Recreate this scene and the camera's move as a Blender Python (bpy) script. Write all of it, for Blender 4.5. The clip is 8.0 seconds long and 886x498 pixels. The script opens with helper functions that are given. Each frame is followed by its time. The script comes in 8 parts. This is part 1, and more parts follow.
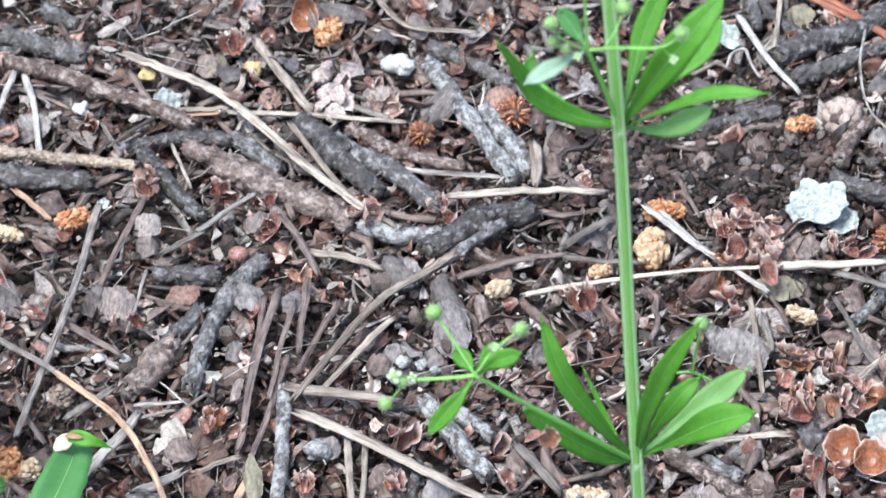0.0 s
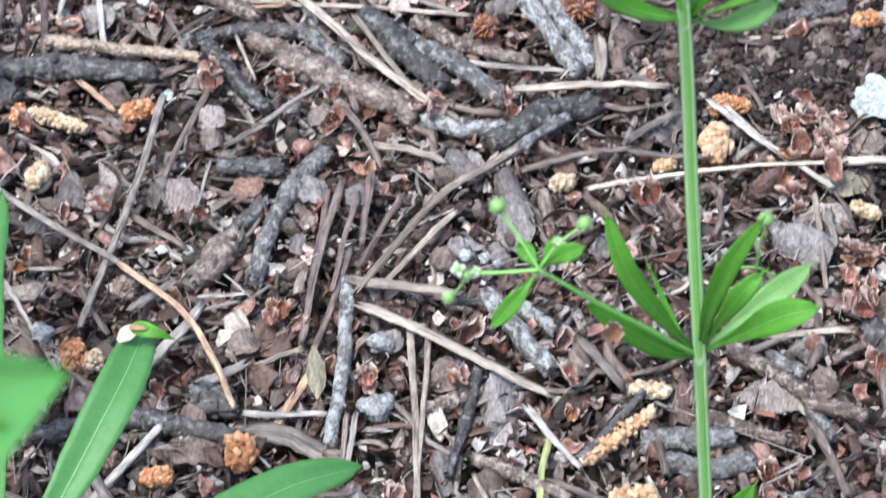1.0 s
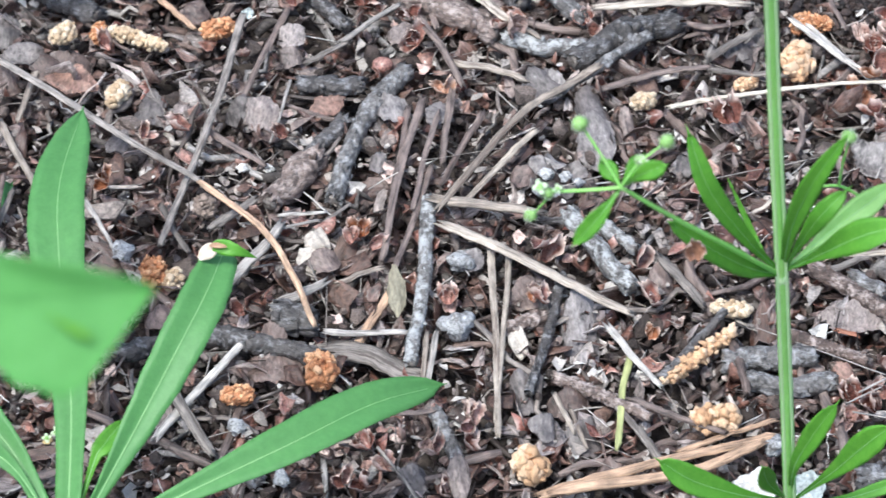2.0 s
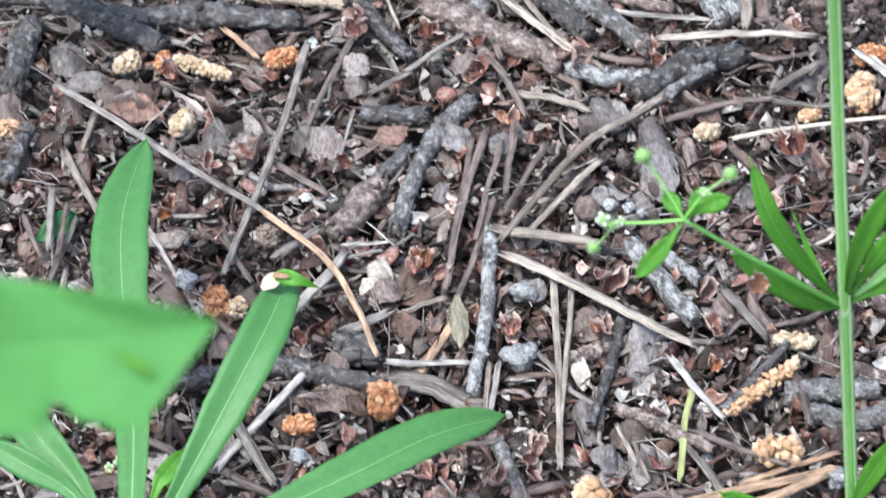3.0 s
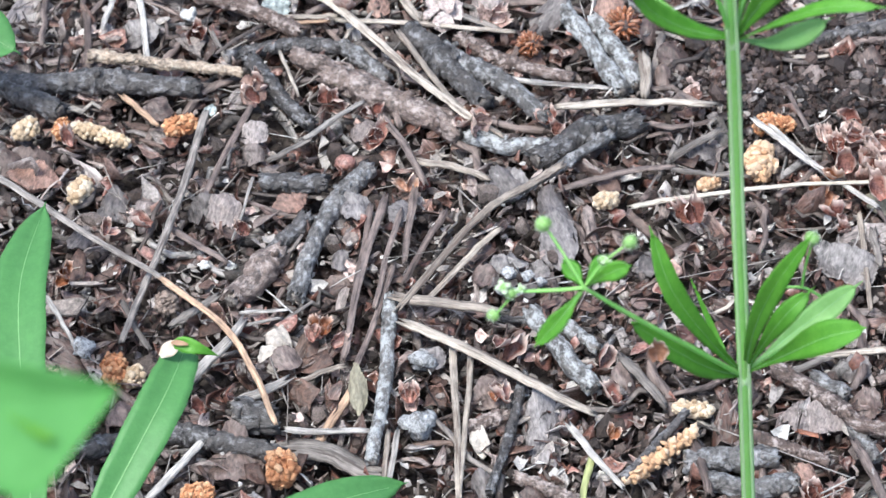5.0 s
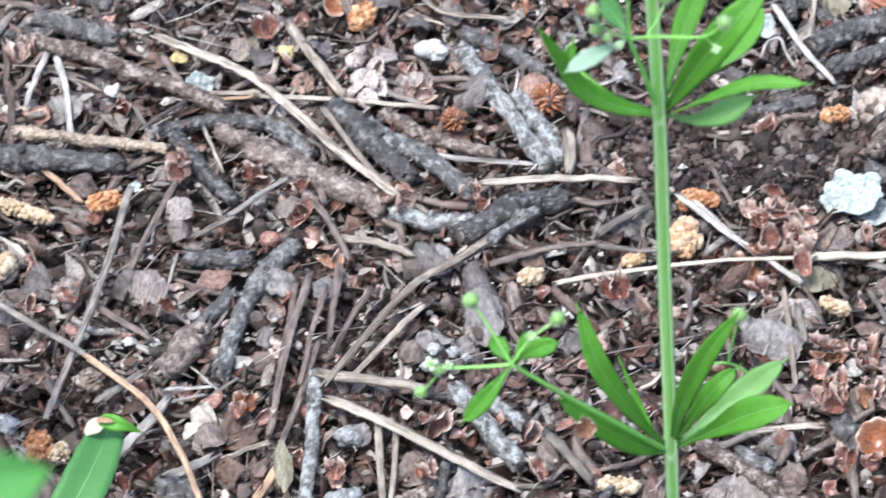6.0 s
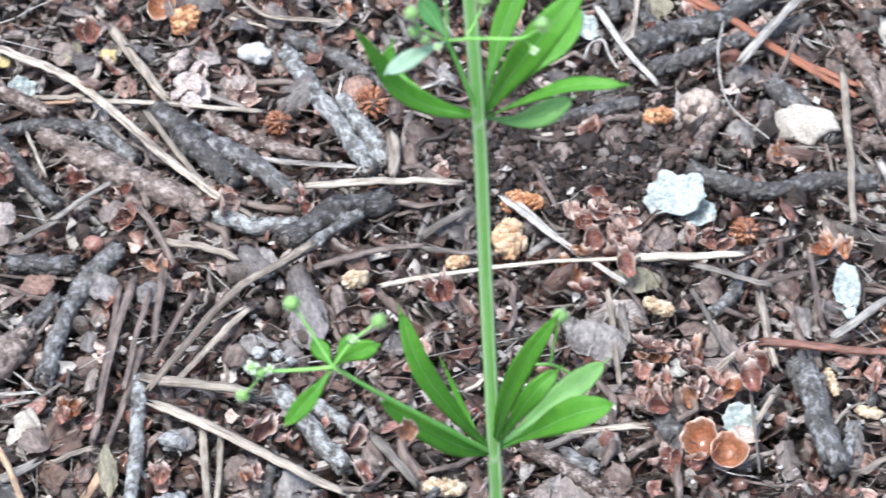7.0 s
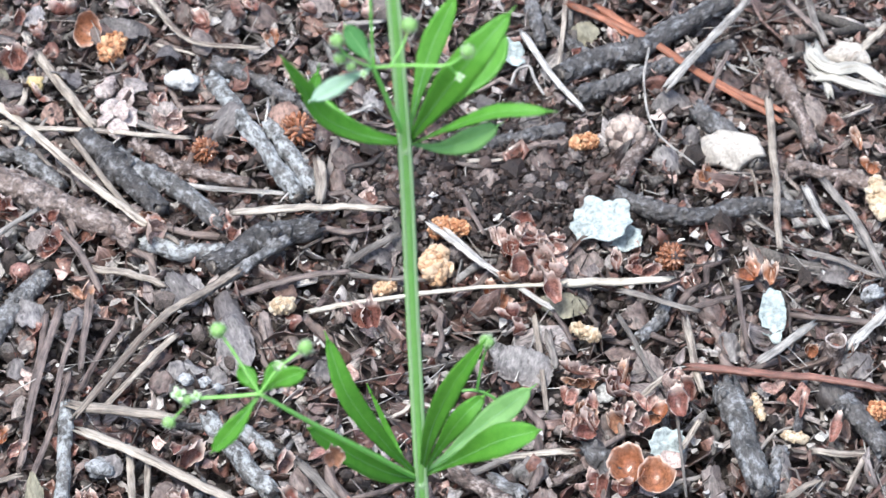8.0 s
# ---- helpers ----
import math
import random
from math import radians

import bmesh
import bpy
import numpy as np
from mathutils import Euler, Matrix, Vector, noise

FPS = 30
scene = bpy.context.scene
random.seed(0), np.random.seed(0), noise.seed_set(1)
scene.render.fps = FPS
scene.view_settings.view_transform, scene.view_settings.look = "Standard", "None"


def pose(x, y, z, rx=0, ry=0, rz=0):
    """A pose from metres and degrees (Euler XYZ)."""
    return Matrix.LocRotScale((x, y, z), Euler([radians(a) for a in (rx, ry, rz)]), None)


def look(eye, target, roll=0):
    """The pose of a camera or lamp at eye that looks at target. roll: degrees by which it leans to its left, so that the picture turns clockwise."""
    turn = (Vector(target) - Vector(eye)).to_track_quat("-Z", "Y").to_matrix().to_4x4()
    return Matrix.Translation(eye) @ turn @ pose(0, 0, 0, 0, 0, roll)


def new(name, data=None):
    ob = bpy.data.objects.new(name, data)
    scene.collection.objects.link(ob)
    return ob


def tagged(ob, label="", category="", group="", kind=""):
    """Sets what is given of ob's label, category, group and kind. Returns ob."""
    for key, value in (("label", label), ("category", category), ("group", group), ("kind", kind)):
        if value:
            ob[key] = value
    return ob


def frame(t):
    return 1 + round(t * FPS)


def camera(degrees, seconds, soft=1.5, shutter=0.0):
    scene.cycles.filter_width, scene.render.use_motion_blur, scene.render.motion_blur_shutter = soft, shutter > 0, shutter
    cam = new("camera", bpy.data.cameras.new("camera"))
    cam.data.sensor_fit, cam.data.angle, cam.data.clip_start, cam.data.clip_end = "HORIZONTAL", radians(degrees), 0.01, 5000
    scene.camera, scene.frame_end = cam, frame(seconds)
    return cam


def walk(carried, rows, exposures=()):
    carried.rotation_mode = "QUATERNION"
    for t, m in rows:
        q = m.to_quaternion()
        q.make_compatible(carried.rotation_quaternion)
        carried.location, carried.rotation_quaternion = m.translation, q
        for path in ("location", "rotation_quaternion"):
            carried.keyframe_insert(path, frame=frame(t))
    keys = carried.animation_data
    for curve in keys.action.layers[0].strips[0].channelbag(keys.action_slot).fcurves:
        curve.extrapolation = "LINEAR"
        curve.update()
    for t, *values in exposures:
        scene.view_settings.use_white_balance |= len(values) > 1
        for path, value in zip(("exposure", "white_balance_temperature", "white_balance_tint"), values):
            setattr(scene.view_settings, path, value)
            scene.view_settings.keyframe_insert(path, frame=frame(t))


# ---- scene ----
# ---- camera ----
cam = camera(13.0, 8.0, soft=1.4, shutter=0.45)
cam.data.dof.use_dof, cam.data.dof.focus_distance, cam.data.dof.aperture_fstop = True, 0.82, 60.0
EXPOSURES = [(0.0, 1.53, 5950, 5), (4.2, 1.53, 5950, 5), (6.0, 1.59, 5950, 5), (8.0, 1.59, 5950, 5)]
PATH = [
    (0.0, 0.0015, -0.6103, 0.6097, 46.100, -0.093, -1.092),
    (0.2, 0.0015, -0.6097, 0.6093, 45.888, -0.028, -0.963),
    (0.5, 0.0015, -0.6089, 0.6088, 45.455, 0.233, -0.733),
    (0.8, 0.0013, -0.6094, 0.6092, 44.848, 0.318, -0.414),
    (1.0, 0.0012, -0.6098, 0.6095, 44.516, 0.319, -0.210),
    (1.2, 0.0008, -0.6096, 0.6090, 43.989, 0.447, -0.286),
    (1.5, 0.0001, -0.6093, 0.6083, 43.463, 0.583, -0.083),
    (1.7, 0.0001, -0.6093, 0.6083, 43.353, 0.800, 0.181),
    (2.8, 0.0005, -0.6095, 0.6084, 43.502, 1.515, 1.362),
    (3.0, 0.0003, -0.6085, 0.6087, 43.767, 1.595, 1.427),
    (3.2, 0.0001, -0.6082, 0.6082, 43.937, 1.657, 1.520),
    (3.5, -0.0003, -0.6077, 0.6074, 44.173, 1.579, 1.550),
    (3.8, 0.0009, -0.6078, 0.6078, 44.298, 1.425, 1.311),
    (4.0, 0.0017, -0.6079, 0.6080, 44.486, 1.255, 1.120),
    (4.2, 0.0017, -0.6083, 0.6085, 44.575, 1.074, 0.801),
    (5.3, -0.0015, -0.6073, 0.6078, 44.984, 0.214, 0.269),
    (5.5, -0.0020, -0.6064, 0.6085, 45.224, 0.057, 0.080),
    (5.8, -0.0020, -0.6069, 0.6080, 45.613, -0.166, -0.241),
    (6.0, -0.0020, -0.6072, 0.6076, 45.862, -0.373, -0.485),
    (6.2, -0.0017, -0.6072, 0.6077, 46.040, -0.594, -0.866),
    (6.5, -0.0013, -0.6073, 0.6079, 46.314, -0.926, -1.406),
    (6.8, -0.0002, -0.6072, 0.6075, 46.159, -1.403, -2.069),
    (7.0, 0.0006, -0.6072, 0.6073, 45.955, -1.774, -2.493),
    (7.2, 0.0007, -0.6069, 0.6073, 46.135, -1.888, -2.787),
    (7.5, 0.0008, -0.6065, 0.6073, 46.123, -2.192, -3.006),
    (7.8, 0.0009, -0.6073, 0.6078, 46.250, -2.348, -3.258),
    (8.0, 0.0009, -0.6079, 0.6082, 46.361, -2.411, -3.343),
]
walk(cam, [(t, pose(*p)) for t, *p in PATH], EXPOSURES)

# ---- light: a bright overcast sky through a wood ----
world = bpy.data.worlds.new("overcast_sky")
scene.world = world
world.use_nodes = True
wn, wl = world.node_tree.nodes, world.node_tree.links
sky = wn.new("ShaderNodeTexSky")
sky.sky_type, sky.sun_disc = "NISHITA", False
sky.sun_elevation, sky.sun_rotation = radians(68), radians(-133)
sky.air_density, sky.dust_density = 1.0, 4.0
wn["Background"].inputs["Strength"].default_value = 0.09
wl.new(sky.outputs["Color"], wn["Background"].inputs["Color"])
sun = new("sun", bpy.data.lights.new("sun", "SUN"))
sun.data.energy, sun.data.angle, sun.data.color = 1.4, radians(13), (1.0, 0.96, 0.9)
sun.matrix_world = look((-0.8, -0.75, 2.7), (0, 0, 0))

RNG = np.random.default_rng(7)


# ---- materials ----
def ramp_node(nt, stops):
    n = nt.nodes.new("ShaderNodeValToRGB")
    els = n.color_ramp.elements
    while len(els) < len(stops):
        els.new(0.5)
    for e, (p, c) in zip(els, stops):
        e.position, e.color = p, (*c, 1)
    return n


def muted(c, k=0.66):
    g = 0.3 * c[0] + 0.5 * c[1] + 0.2 * c[2]
    return tuple(g + (q - g) * k for q in c)


def litter_mat(name, stops, rough=0.7, scale=900.0, stain=0.45, bump=0.5, island=False, streak=1.0, spec=0.5, coat=0.0, pale=None, pale_at=0.6, keep=0.6, grain=False, rim=None, sheer=0.0):
    """Dead plant matter: a colour of its own for each piece, fine grain, blotches, relief, and patches of a second tone
    where asked for: crust, streaks, painted-in glints.
    """
    m = bpy.data.materials.new(name)
    m.use_nodes = True
    nt = m.node_tree
    N, L = nt.nodes, nt.links
    bsdf = N["Principled BSDF"]
    tc = N.new("ShaderNodeTexCoord")
    mp = N.new("ShaderNodeMapping")
    mp.inputs["Scale"].default_value = (1.0, 1.0, 1.0 / streak)
    if grain:
        at = N.new("ShaderNodeAttribute")
        at.attribute_name = "grain"
        L.new(at.outputs["Vector"], mp.inputs["Vector"])
    else:
        L.new(tc.outputs["Object"], mp.inputs["Vector"])
    if island:
        src = N.new("ShaderNodeNewGeometry").outputs["Random Per Island"]
    else:
        src = N.new("ShaderNodeObjectInfo").outputs["Random"]
    rp = ramp_node(nt, [(p, muted(c, keep)) for p, c in stops])
    L.new(src, rp.inputs["Fac"])
    fine = N.new("ShaderNodeTexNoise")
    fine.inputs["Scale"].default_value, fine.inputs["Detail"].default_value, fine.inputs["Roughness"].default_value = scale * 1.7, 4, 0.65
    L.new(mp.outputs["Vector"], fine.inputs["Vector"])
    broad = N.new("ShaderNodeTexNoise")
    broad.inputs["Scale"].default_value, broad.inputs["Detail"].default_value = scale * 0.22, 3
    L.new(tc.outputs["Object"], broad.inputs["Vector"])
    def wide(out, gain, offset):
        n = N.new("ShaderNodeMath")
        n.operation = "MULTIPLY_ADD"
        n.inputs[1].default_value, n.inputs[2].default_value = gain, offset
        L.new(out, n.inputs[0])
        return n.outputs[0]

    add = N.new("ShaderNodeMath")
    add.operation = "ADD"
    L.new(wide(fine.outputs["Fac"], 5.5 * stain, 1 - 2.75 * stain), add.inputs[0])
    L.new(wide(broad.outputs["Fac"], 3.2 * stain, -1.6 * stain), add.inputs[1])
    mul = N.new("ShaderNodeMath")
    mul.operation = "MAXIMUM"
    mul.inputs[1].default_value = 0.14
    L.new(add.outputs[0], mul.inputs[0])
    mix = N.new("ShaderNodeMix")
    mix.data_type, mix.blend_type = "RGBA", "MULTIPLY"
    mix.inputs["Factor"].default_value = 1.0
    L.new(rp.outputs["Color"], mix.inputs["A"])
    L.new(mul.outputs[0], mix.inputs["B"])
    colour = mix.outputs["Result"]
    if pale:
        crust_glint = N.new("ShaderNodeTexNoise")
        crust_glint.inputs["Scale"].default_value, crust_glint.inputs["Detail"].default_value = scale * 0.62, 8
        crust_glint.inputs["Roughness"].default_value = 0.74
        L.new(mp.outputs["Vector"], crust_glint.inputs["Vector"])
        edge = ramp_node(nt, [(pale_at - 0.04, (0, 0, 0)), (pale_at + 0.09, (0.92, 0.92, 0.92))])
        L.new(crust_glint.outputs["Fac"], edge.inputs["Fac"])
        over = N.new("ShaderNodeMix")
        over.data_type = "RGBA"
        over.inputs["B"].default_value = (*pale, 1)
        L.new(edge.outputs["Color"], over.inputs["Factor"])
        L.new(colour, over.inputs["A"])
        colour = over.outputs["Result"]
    if rim:
        ra = N.new("ShaderNodeAttribute")
        ra.attribute_name = "rim"
        rm = N.new("ShaderNodeMix")
        rm.data_type = "RGBA"
        rm.inputs["B"].default_value = (*rim, 1)
        rf = N.new("ShaderNodeMath")
        rf.operation = "MULTIPLY"
        L.new(ra.outputs["Fac"], rf.inputs[0])
        L.new(wide(broad.outputs["Fac"], 2.4, -0.35), rf.inputs[1])
        rf.use_clamp = True
        L.new(rf.outputs[0], rm.inputs["Factor"])
        L.new(colour, rm.inputs["A"])
        colour = rm.outputs["Result"]
    L.new(colour, bsdf.inputs["Base Color"])
    bsdf.inputs["Roughness"].default_value = rough
    bsdf.inputs["Specular IOR Level"].default_value = spec
    bsdf.inputs["Coat Weight"].default_value, bsdf.inputs["Coat Roughness"].default_value = coat, 0.12
    if bump:
        b = N.new("ShaderNodeBump")
        b.inputs["Strength"].default_value, b.inputs["Distance"].default_value = bump, 0.0006
        L.new(fine.outputs["Fac"], b.inputs["Height"])
        L.new(b.outputs["Normal"], bsdf.inputs["Normal"])
    if sheer:
        tr = N.new("ShaderNodeBsdfTranslucent")
        L.new(colour, tr.inputs["Color"])
        mx = N.new("ShaderNodeMixShader")
        mx.inputs["Fac"].default_value = sheer
        L.new(bsdf.outputs[0], mx.inputs[1])
        L.new(tr.outputs[0], mx.inputs[2])
        L.new(mx.outputs[0], N["Material Output"].inputs["Surface"])
    return m


def leaf_mat(name, col, col2, through_light=0.35, rough=0.5):
    m = bpy.data.materials.new(name)
    m.use_nodes = True
    nt = m.node_tree
    N, L = nt.nodes, nt.links
    bsdf, out = N["Principled BSDF"], N["Material Output"]
    tc = N.new("ShaderNodeTexCoord")
    no = N.new("ShaderNodeTexNoise")
    no.inputs["Scale"].default_value, no.inputs["Detail"].default_value, no.inputs["Roughness"].default_value = 420, 6, 0.75
    L.new(tc.outputs["Object"], no.inputs["Vector"])
    rp = ramp_node(nt, [(0.3, col), (0.7, col2)])
    L.new(no.outputs["Fac"], rp.inputs["Fac"])
    L.new(rp.outputs["Color"], bsdf.inputs["Base Color"])
    bsdf.inputs["Roughness"].default_value = rough
    fine = N.new("ShaderNodeTexNoise")
    fine.inputs["Scale"].default_value, fine.inputs["Detail"].default_value = 1500, 3
    L.new(tc.outputs["Object"], fine.inputs["Vector"])
    b = N.new("ShaderNodeBump")
    b.inputs["Strength"].default_value, b.inputs["Distance"].default_value = 0.2, 0.0005
    L.new(fine.outputs["Fac"], b.inputs["Height"])
    L.new(b.outputs["Normal"], bsdf.inputs["Normal"])
    tr = N.new("ShaderNodeBsdfTranslucent")
    L.new(rp.outputs["Color"], tr.inputs["Color"])
    mx = N.new("ShaderNodeMixShader")
    mx.inputs["Fac"].default_value = through_light
    L.new(bsdf.outputs[0], mx.inputs[1])
    L.new(tr.outputs[0], mx.inputs[2])
    L.new(mx.outputs[0], out.inputs["Surface"])
    return m


SOIL = litter_mat("soil", [(0, (0.05, 0.034, 0.026)), (1, (0.06, 0.04, 0.03))], 0.95, 500, 0.6, 1.0)
# pale specks and the brightest tones put glints into the flakes' colour
FLAKE = litter_mat("flakes", [(0, (0.02, 0.012, 0.01)), (0.2, (0.05, 0.028, 0.022)), (0.42, (0.105, 0.056, 0.043)), (0.6, (0.175, 0.103, 0.083)),
                              (0.76, (0.2, 0.152, 0.142)), (0.88, (0.31, 0.265, 0.255)), (0.96, (0.46, 0.41, 0.39)), (1, (0.66, 0.61, 0.57))],
                   0.3, 1000, 0.65, 0.9, True, spec=0.8, keep=0.95, grain=True, pale=(0.38, 0.34, 0.33), pale_at=0.6)
CHIP = litter_mat("chips", [(0, (0.06, 0.032, 0.024)), (0.45, (0.14, 0.08, 0.06)), (0.75, (0.2, 0.165, 0.15)), (1, (0.3, 0.27, 0.255))], 0.45, 900, 0.55, 0.7, keep=0.9)
SCALE_BITS = litter_mat("scale_bits", [(0, (0.09, 0.034, 0.023)), (0.5, (0.19, 0.076, 0.05)), (0.8, (0.34, 0.19, 0.15)), (1, (0.6, 0.46, 0.41))],
                        0.3, 900, 0.55, 0.4, True, keep=0.78, coat=0.4)
SCALE = litter_mat("bud_scales", [(0, (0.17, 0.06, 0.047)), (0.4, (0.3, 0.115, 0.085)), (0.75, (0.43, 0.21, 0.165)), (1, (0.56, 0.4, 0.35))], 0.25, 900, 0.55, 0.4, keep=0.88, coat=0.5,
                   rim=(0.72, 0.58, 0.52), sheer=0.25)
SCALE_ORANGE = litter_mat("orange_scales", [(0, (0.28, 0.095, 0.04)), (0.6, (0.38, 0.15, 0.072)), (1, (0.5, 0.27, 0.17))], 0.2, 700, 0.45, 0.2, coat=0.6,
                          rim=(0.78, 0.6, 0.5), keep=0.95, sheer=0.25)
NEEDLE_BITS = litter_mat("needle_bits", [(0, (0.05, 0.032, 0.025)), (0.4, (0.11, 0.075, 0.06)), (0.75, (0.2, 0.155, 0.13)), (1, (0.36, 0.3, 0.24))],
                         0.6, 1100, 0.5, 0.6, True, grain=True)
CRUMB = litter_mat("crumbs", [(0, (0.03, 0.019, 0.015)), (0.5, (0.085, 0.05, 0.038)), (0.85, (0.17, 0.12, 0.1)), (1, (0.42, 0.35, 0.3))], 0.85, 1400, 0.5, 0.8, True)
# pale specks here are painted glints too
SHRED = litter_mat("shreds", [(0, (0.03, 0.018, 0.015)), (0.35, (0.085, 0.047, 0.037)), (0.6, (0.15, 0.085, 0.068)), (0.8, (0.2, 0.155, 0.142)), (1, (0.36, 0.29, 0.26))],
                   0.38, 1200, 0.65, 0.9, True, keep=0.92, grain=True, spec=0.7, pale=(0.3, 0.26, 0.245), pale_at=0.61)
# pale debris colour, also used for specks that imitate sparkle
SPECK = litter_mat("specks", [(0, (0.24, 0.185, 0.15)), (0.7, (0.38, 0.33, 0.29)), (1, (0.58, 0.55, 0.52))], 0.7, 1500, 0.3, 0.3, True)
HUMUS = litter_mat("humus", [(0, (0.012, 0.008, 0.007)), (0.55, (0.036, 0.022, 0.018)), (0.85, (0.09, 0.058, 0.048)), (1, (0.2, 0.17, 0.16))], 0.5, 1200, 0.55, 0.8, True, keep=0.9)
STRIP = litter_mat("bark_strips", [(0, (0.07, 0.04, 0.03)), (0.5, (0.15, 0.1, 0.08)), (0.8, (0.26, 0.21, 0.185)), (1, (0.38, 0.33, 0.3))], 0.42, 1300, 0.5, 0.6, keep=0.9, grain=True)
TWIG_BITS = litter_mat("twig_bits", [(0, (0.06, 0.045, 0.038)), (0.5, (0.14, 0.115, 0.1)), (1, (0.26, 0.235, 0.22))], 0.8, 900, 0.55, 0.9, True, grain=True)
# pale patches: lichen, plus sky highlights on the bark painted into its colour
BARK = {
    "grey": litter_mat("grey_bark", [(0, (0.085, 0.075, 0.071)), (1, (0.135, 0.12, 0.114))], 0.5, 800, 0.65, 1.0, grain=True, pale=(0.36, 0.36, 0.37), pale_at=0.53),
    "dark": litter_mat("dark_bark", [(0, (0.05, 0.041, 0.039)), (1, (0.095, 0.081, 0.077))], 0.46, 800, 0.65, 1.0, grain=True, pale=(0.28, 0.275, 0.285), pale_at=0.55),
    "lichen": litter_mat("lichened_bark", [(0, (0.09, 0.08, 0.075)), (1, (0.14, 0.125, 0.118))], 0.65, 800, 0.6, 1.0, grain=True, pale=(0.44, 0.45, 0.455), pale_at=0.49),
    "tanbark": litter_mat("tan_bark", [(0, (0.26, 0.19, 0.135)), (1, (0.34, 0.26, 0.19))], 0.55, 800, 0.7, 0.9, keep=0.85, grain=True, pale=(0.5, 0.43, 0.35), pale_at=0.54),
    "brown": litter_mat("brown_bark", [(0, (0.09, 0.056, 0.044)), (1, (0.155, 0.108, 0.09))], 0.6, 800, 0.6, 0.9, keep=0.8, grain=True, pale=(0.42, 0.355, 0.33), pale_at=0.53),
}
WOOD = {
    "straw": litter_mat("straw", [(0, (0.29, 0.22, 0.16)), (1, (0.48, 0.385, 0.285))], 0.5, 1300, 0.4, 0.6, pale=(0.1, 0.07, 0.055), pale_at=0.53, grain=True),
    "pale": litter_mat("bleached_wood", [(0, (0.26, 0.22, 0.19)), (1, (0.5, 0.45, 0.4))], 0.5, 1300, 0.5, 0.7, pale=(0.09, 0.07, 0.06), pale_at=0.57, grain=True),
    "bright": litter_mat("bright_straw", [(0, (0.5, 0.41, 0.29)), (1, (0.56, 0.47, 0.34))], 0.5, 1300, 0.35, 0.5, pale=(0.2, 0.14, 0.09), pale_at=0.58, grain=True),
    "cream": litter_mat("cream_wood", [(0, (0.44, 0.385, 0.305)), (1, (0.53, 0.47, 0.38))], 0.5, 800, 0.35, 0.9, pale=(0.24, 0.2, 0.15), pale_at=0.585, grain=True),
    "weathered": litter_mat("weathered_wood", [(0, (0.17, 0.135, 0.11)), (1, (0.26, 0.215, 0.185))], 0.65, 1300, 0.5, 0.7, pale=(0.07, 0.055, 0.047), pale_at=0.53, grain=True),
    "needle": litter_mat("brown_needle", [(0, (0.1, 0.06, 0.047)), (1, (0.21, 0.14, 0.115))], 0.5, 1300, 0.6, 0.9, grain=True, pale=(0.3, 0.235, 0.205), pale_at=0.57),
    "tan": litter_mat("tan_needle", [(0, (0.34, 0.215, 0.135)), (1, (0.45, 0.3, 0.2))], 0.5, 1300, 0.5, 0.5, keep=0.95, grain=True),
    "redbrown": litter_mat("redbrown_twig", [(0, (0.15, 0.062, 0.045)), (1, (0.2, 0.09, 0.066))], 0.45, 1300, 0.5, 0.5, pale=(0.2, 0.17, 0.16), pale_at=0.6, keep=0.95, grain=True),
    "red": litter_mat("red_needle", [(0, (0.2, 0.07, 0.036)), (1, (0.28, 0.105, 0.056))], 0.45, 1300, 0.4, 0.4, keep=0.95, grain=True),
    "green": litter_mat("green_straw", [(0, (0.26, 0.3, 0.1)), (1, (0.32, 0.34, 0.14))], 0.5, 700, 0.4, 0.4, keep=0.95, grain=True),
}
POLLEN = {
    "orange": litter_mat("orange_pollen_cone", [(0, (0.4, 0.15, 0.06)), (0.5, (0.6, 0.28, 0.125)), (1, (0.78, 0.48, 0.27))], 0.7, 900, 0.5, 0.5, keep=0.95),
    "tan": litter_mat("tan_pollen_cone", [(0, (0.48, 0.27, 0.14)), (0.5, (0.66, 0.42, 0.24)), (1, (0.78, 0.58, 0.4))], 0.75, 900, 0.45, 0.5, keep=0.95),
    "cream": litter_mat("cream_pollen_cone", [(0, (0.46, 0.32, 0.19)), (0.5, (0.6, 0.46, 0.31)), (1, (0.72, 0.6, 0.45))], 0.75, 900, 0.4, 0.5, keep=0.95),
    "brown": litter_mat("brown_pollen_cone", [(0, (0.26, 0.17, 0.12)), (1, (0.34, 0.23, 0.17))], 0.8, 900, 0.5, 0.5),
}
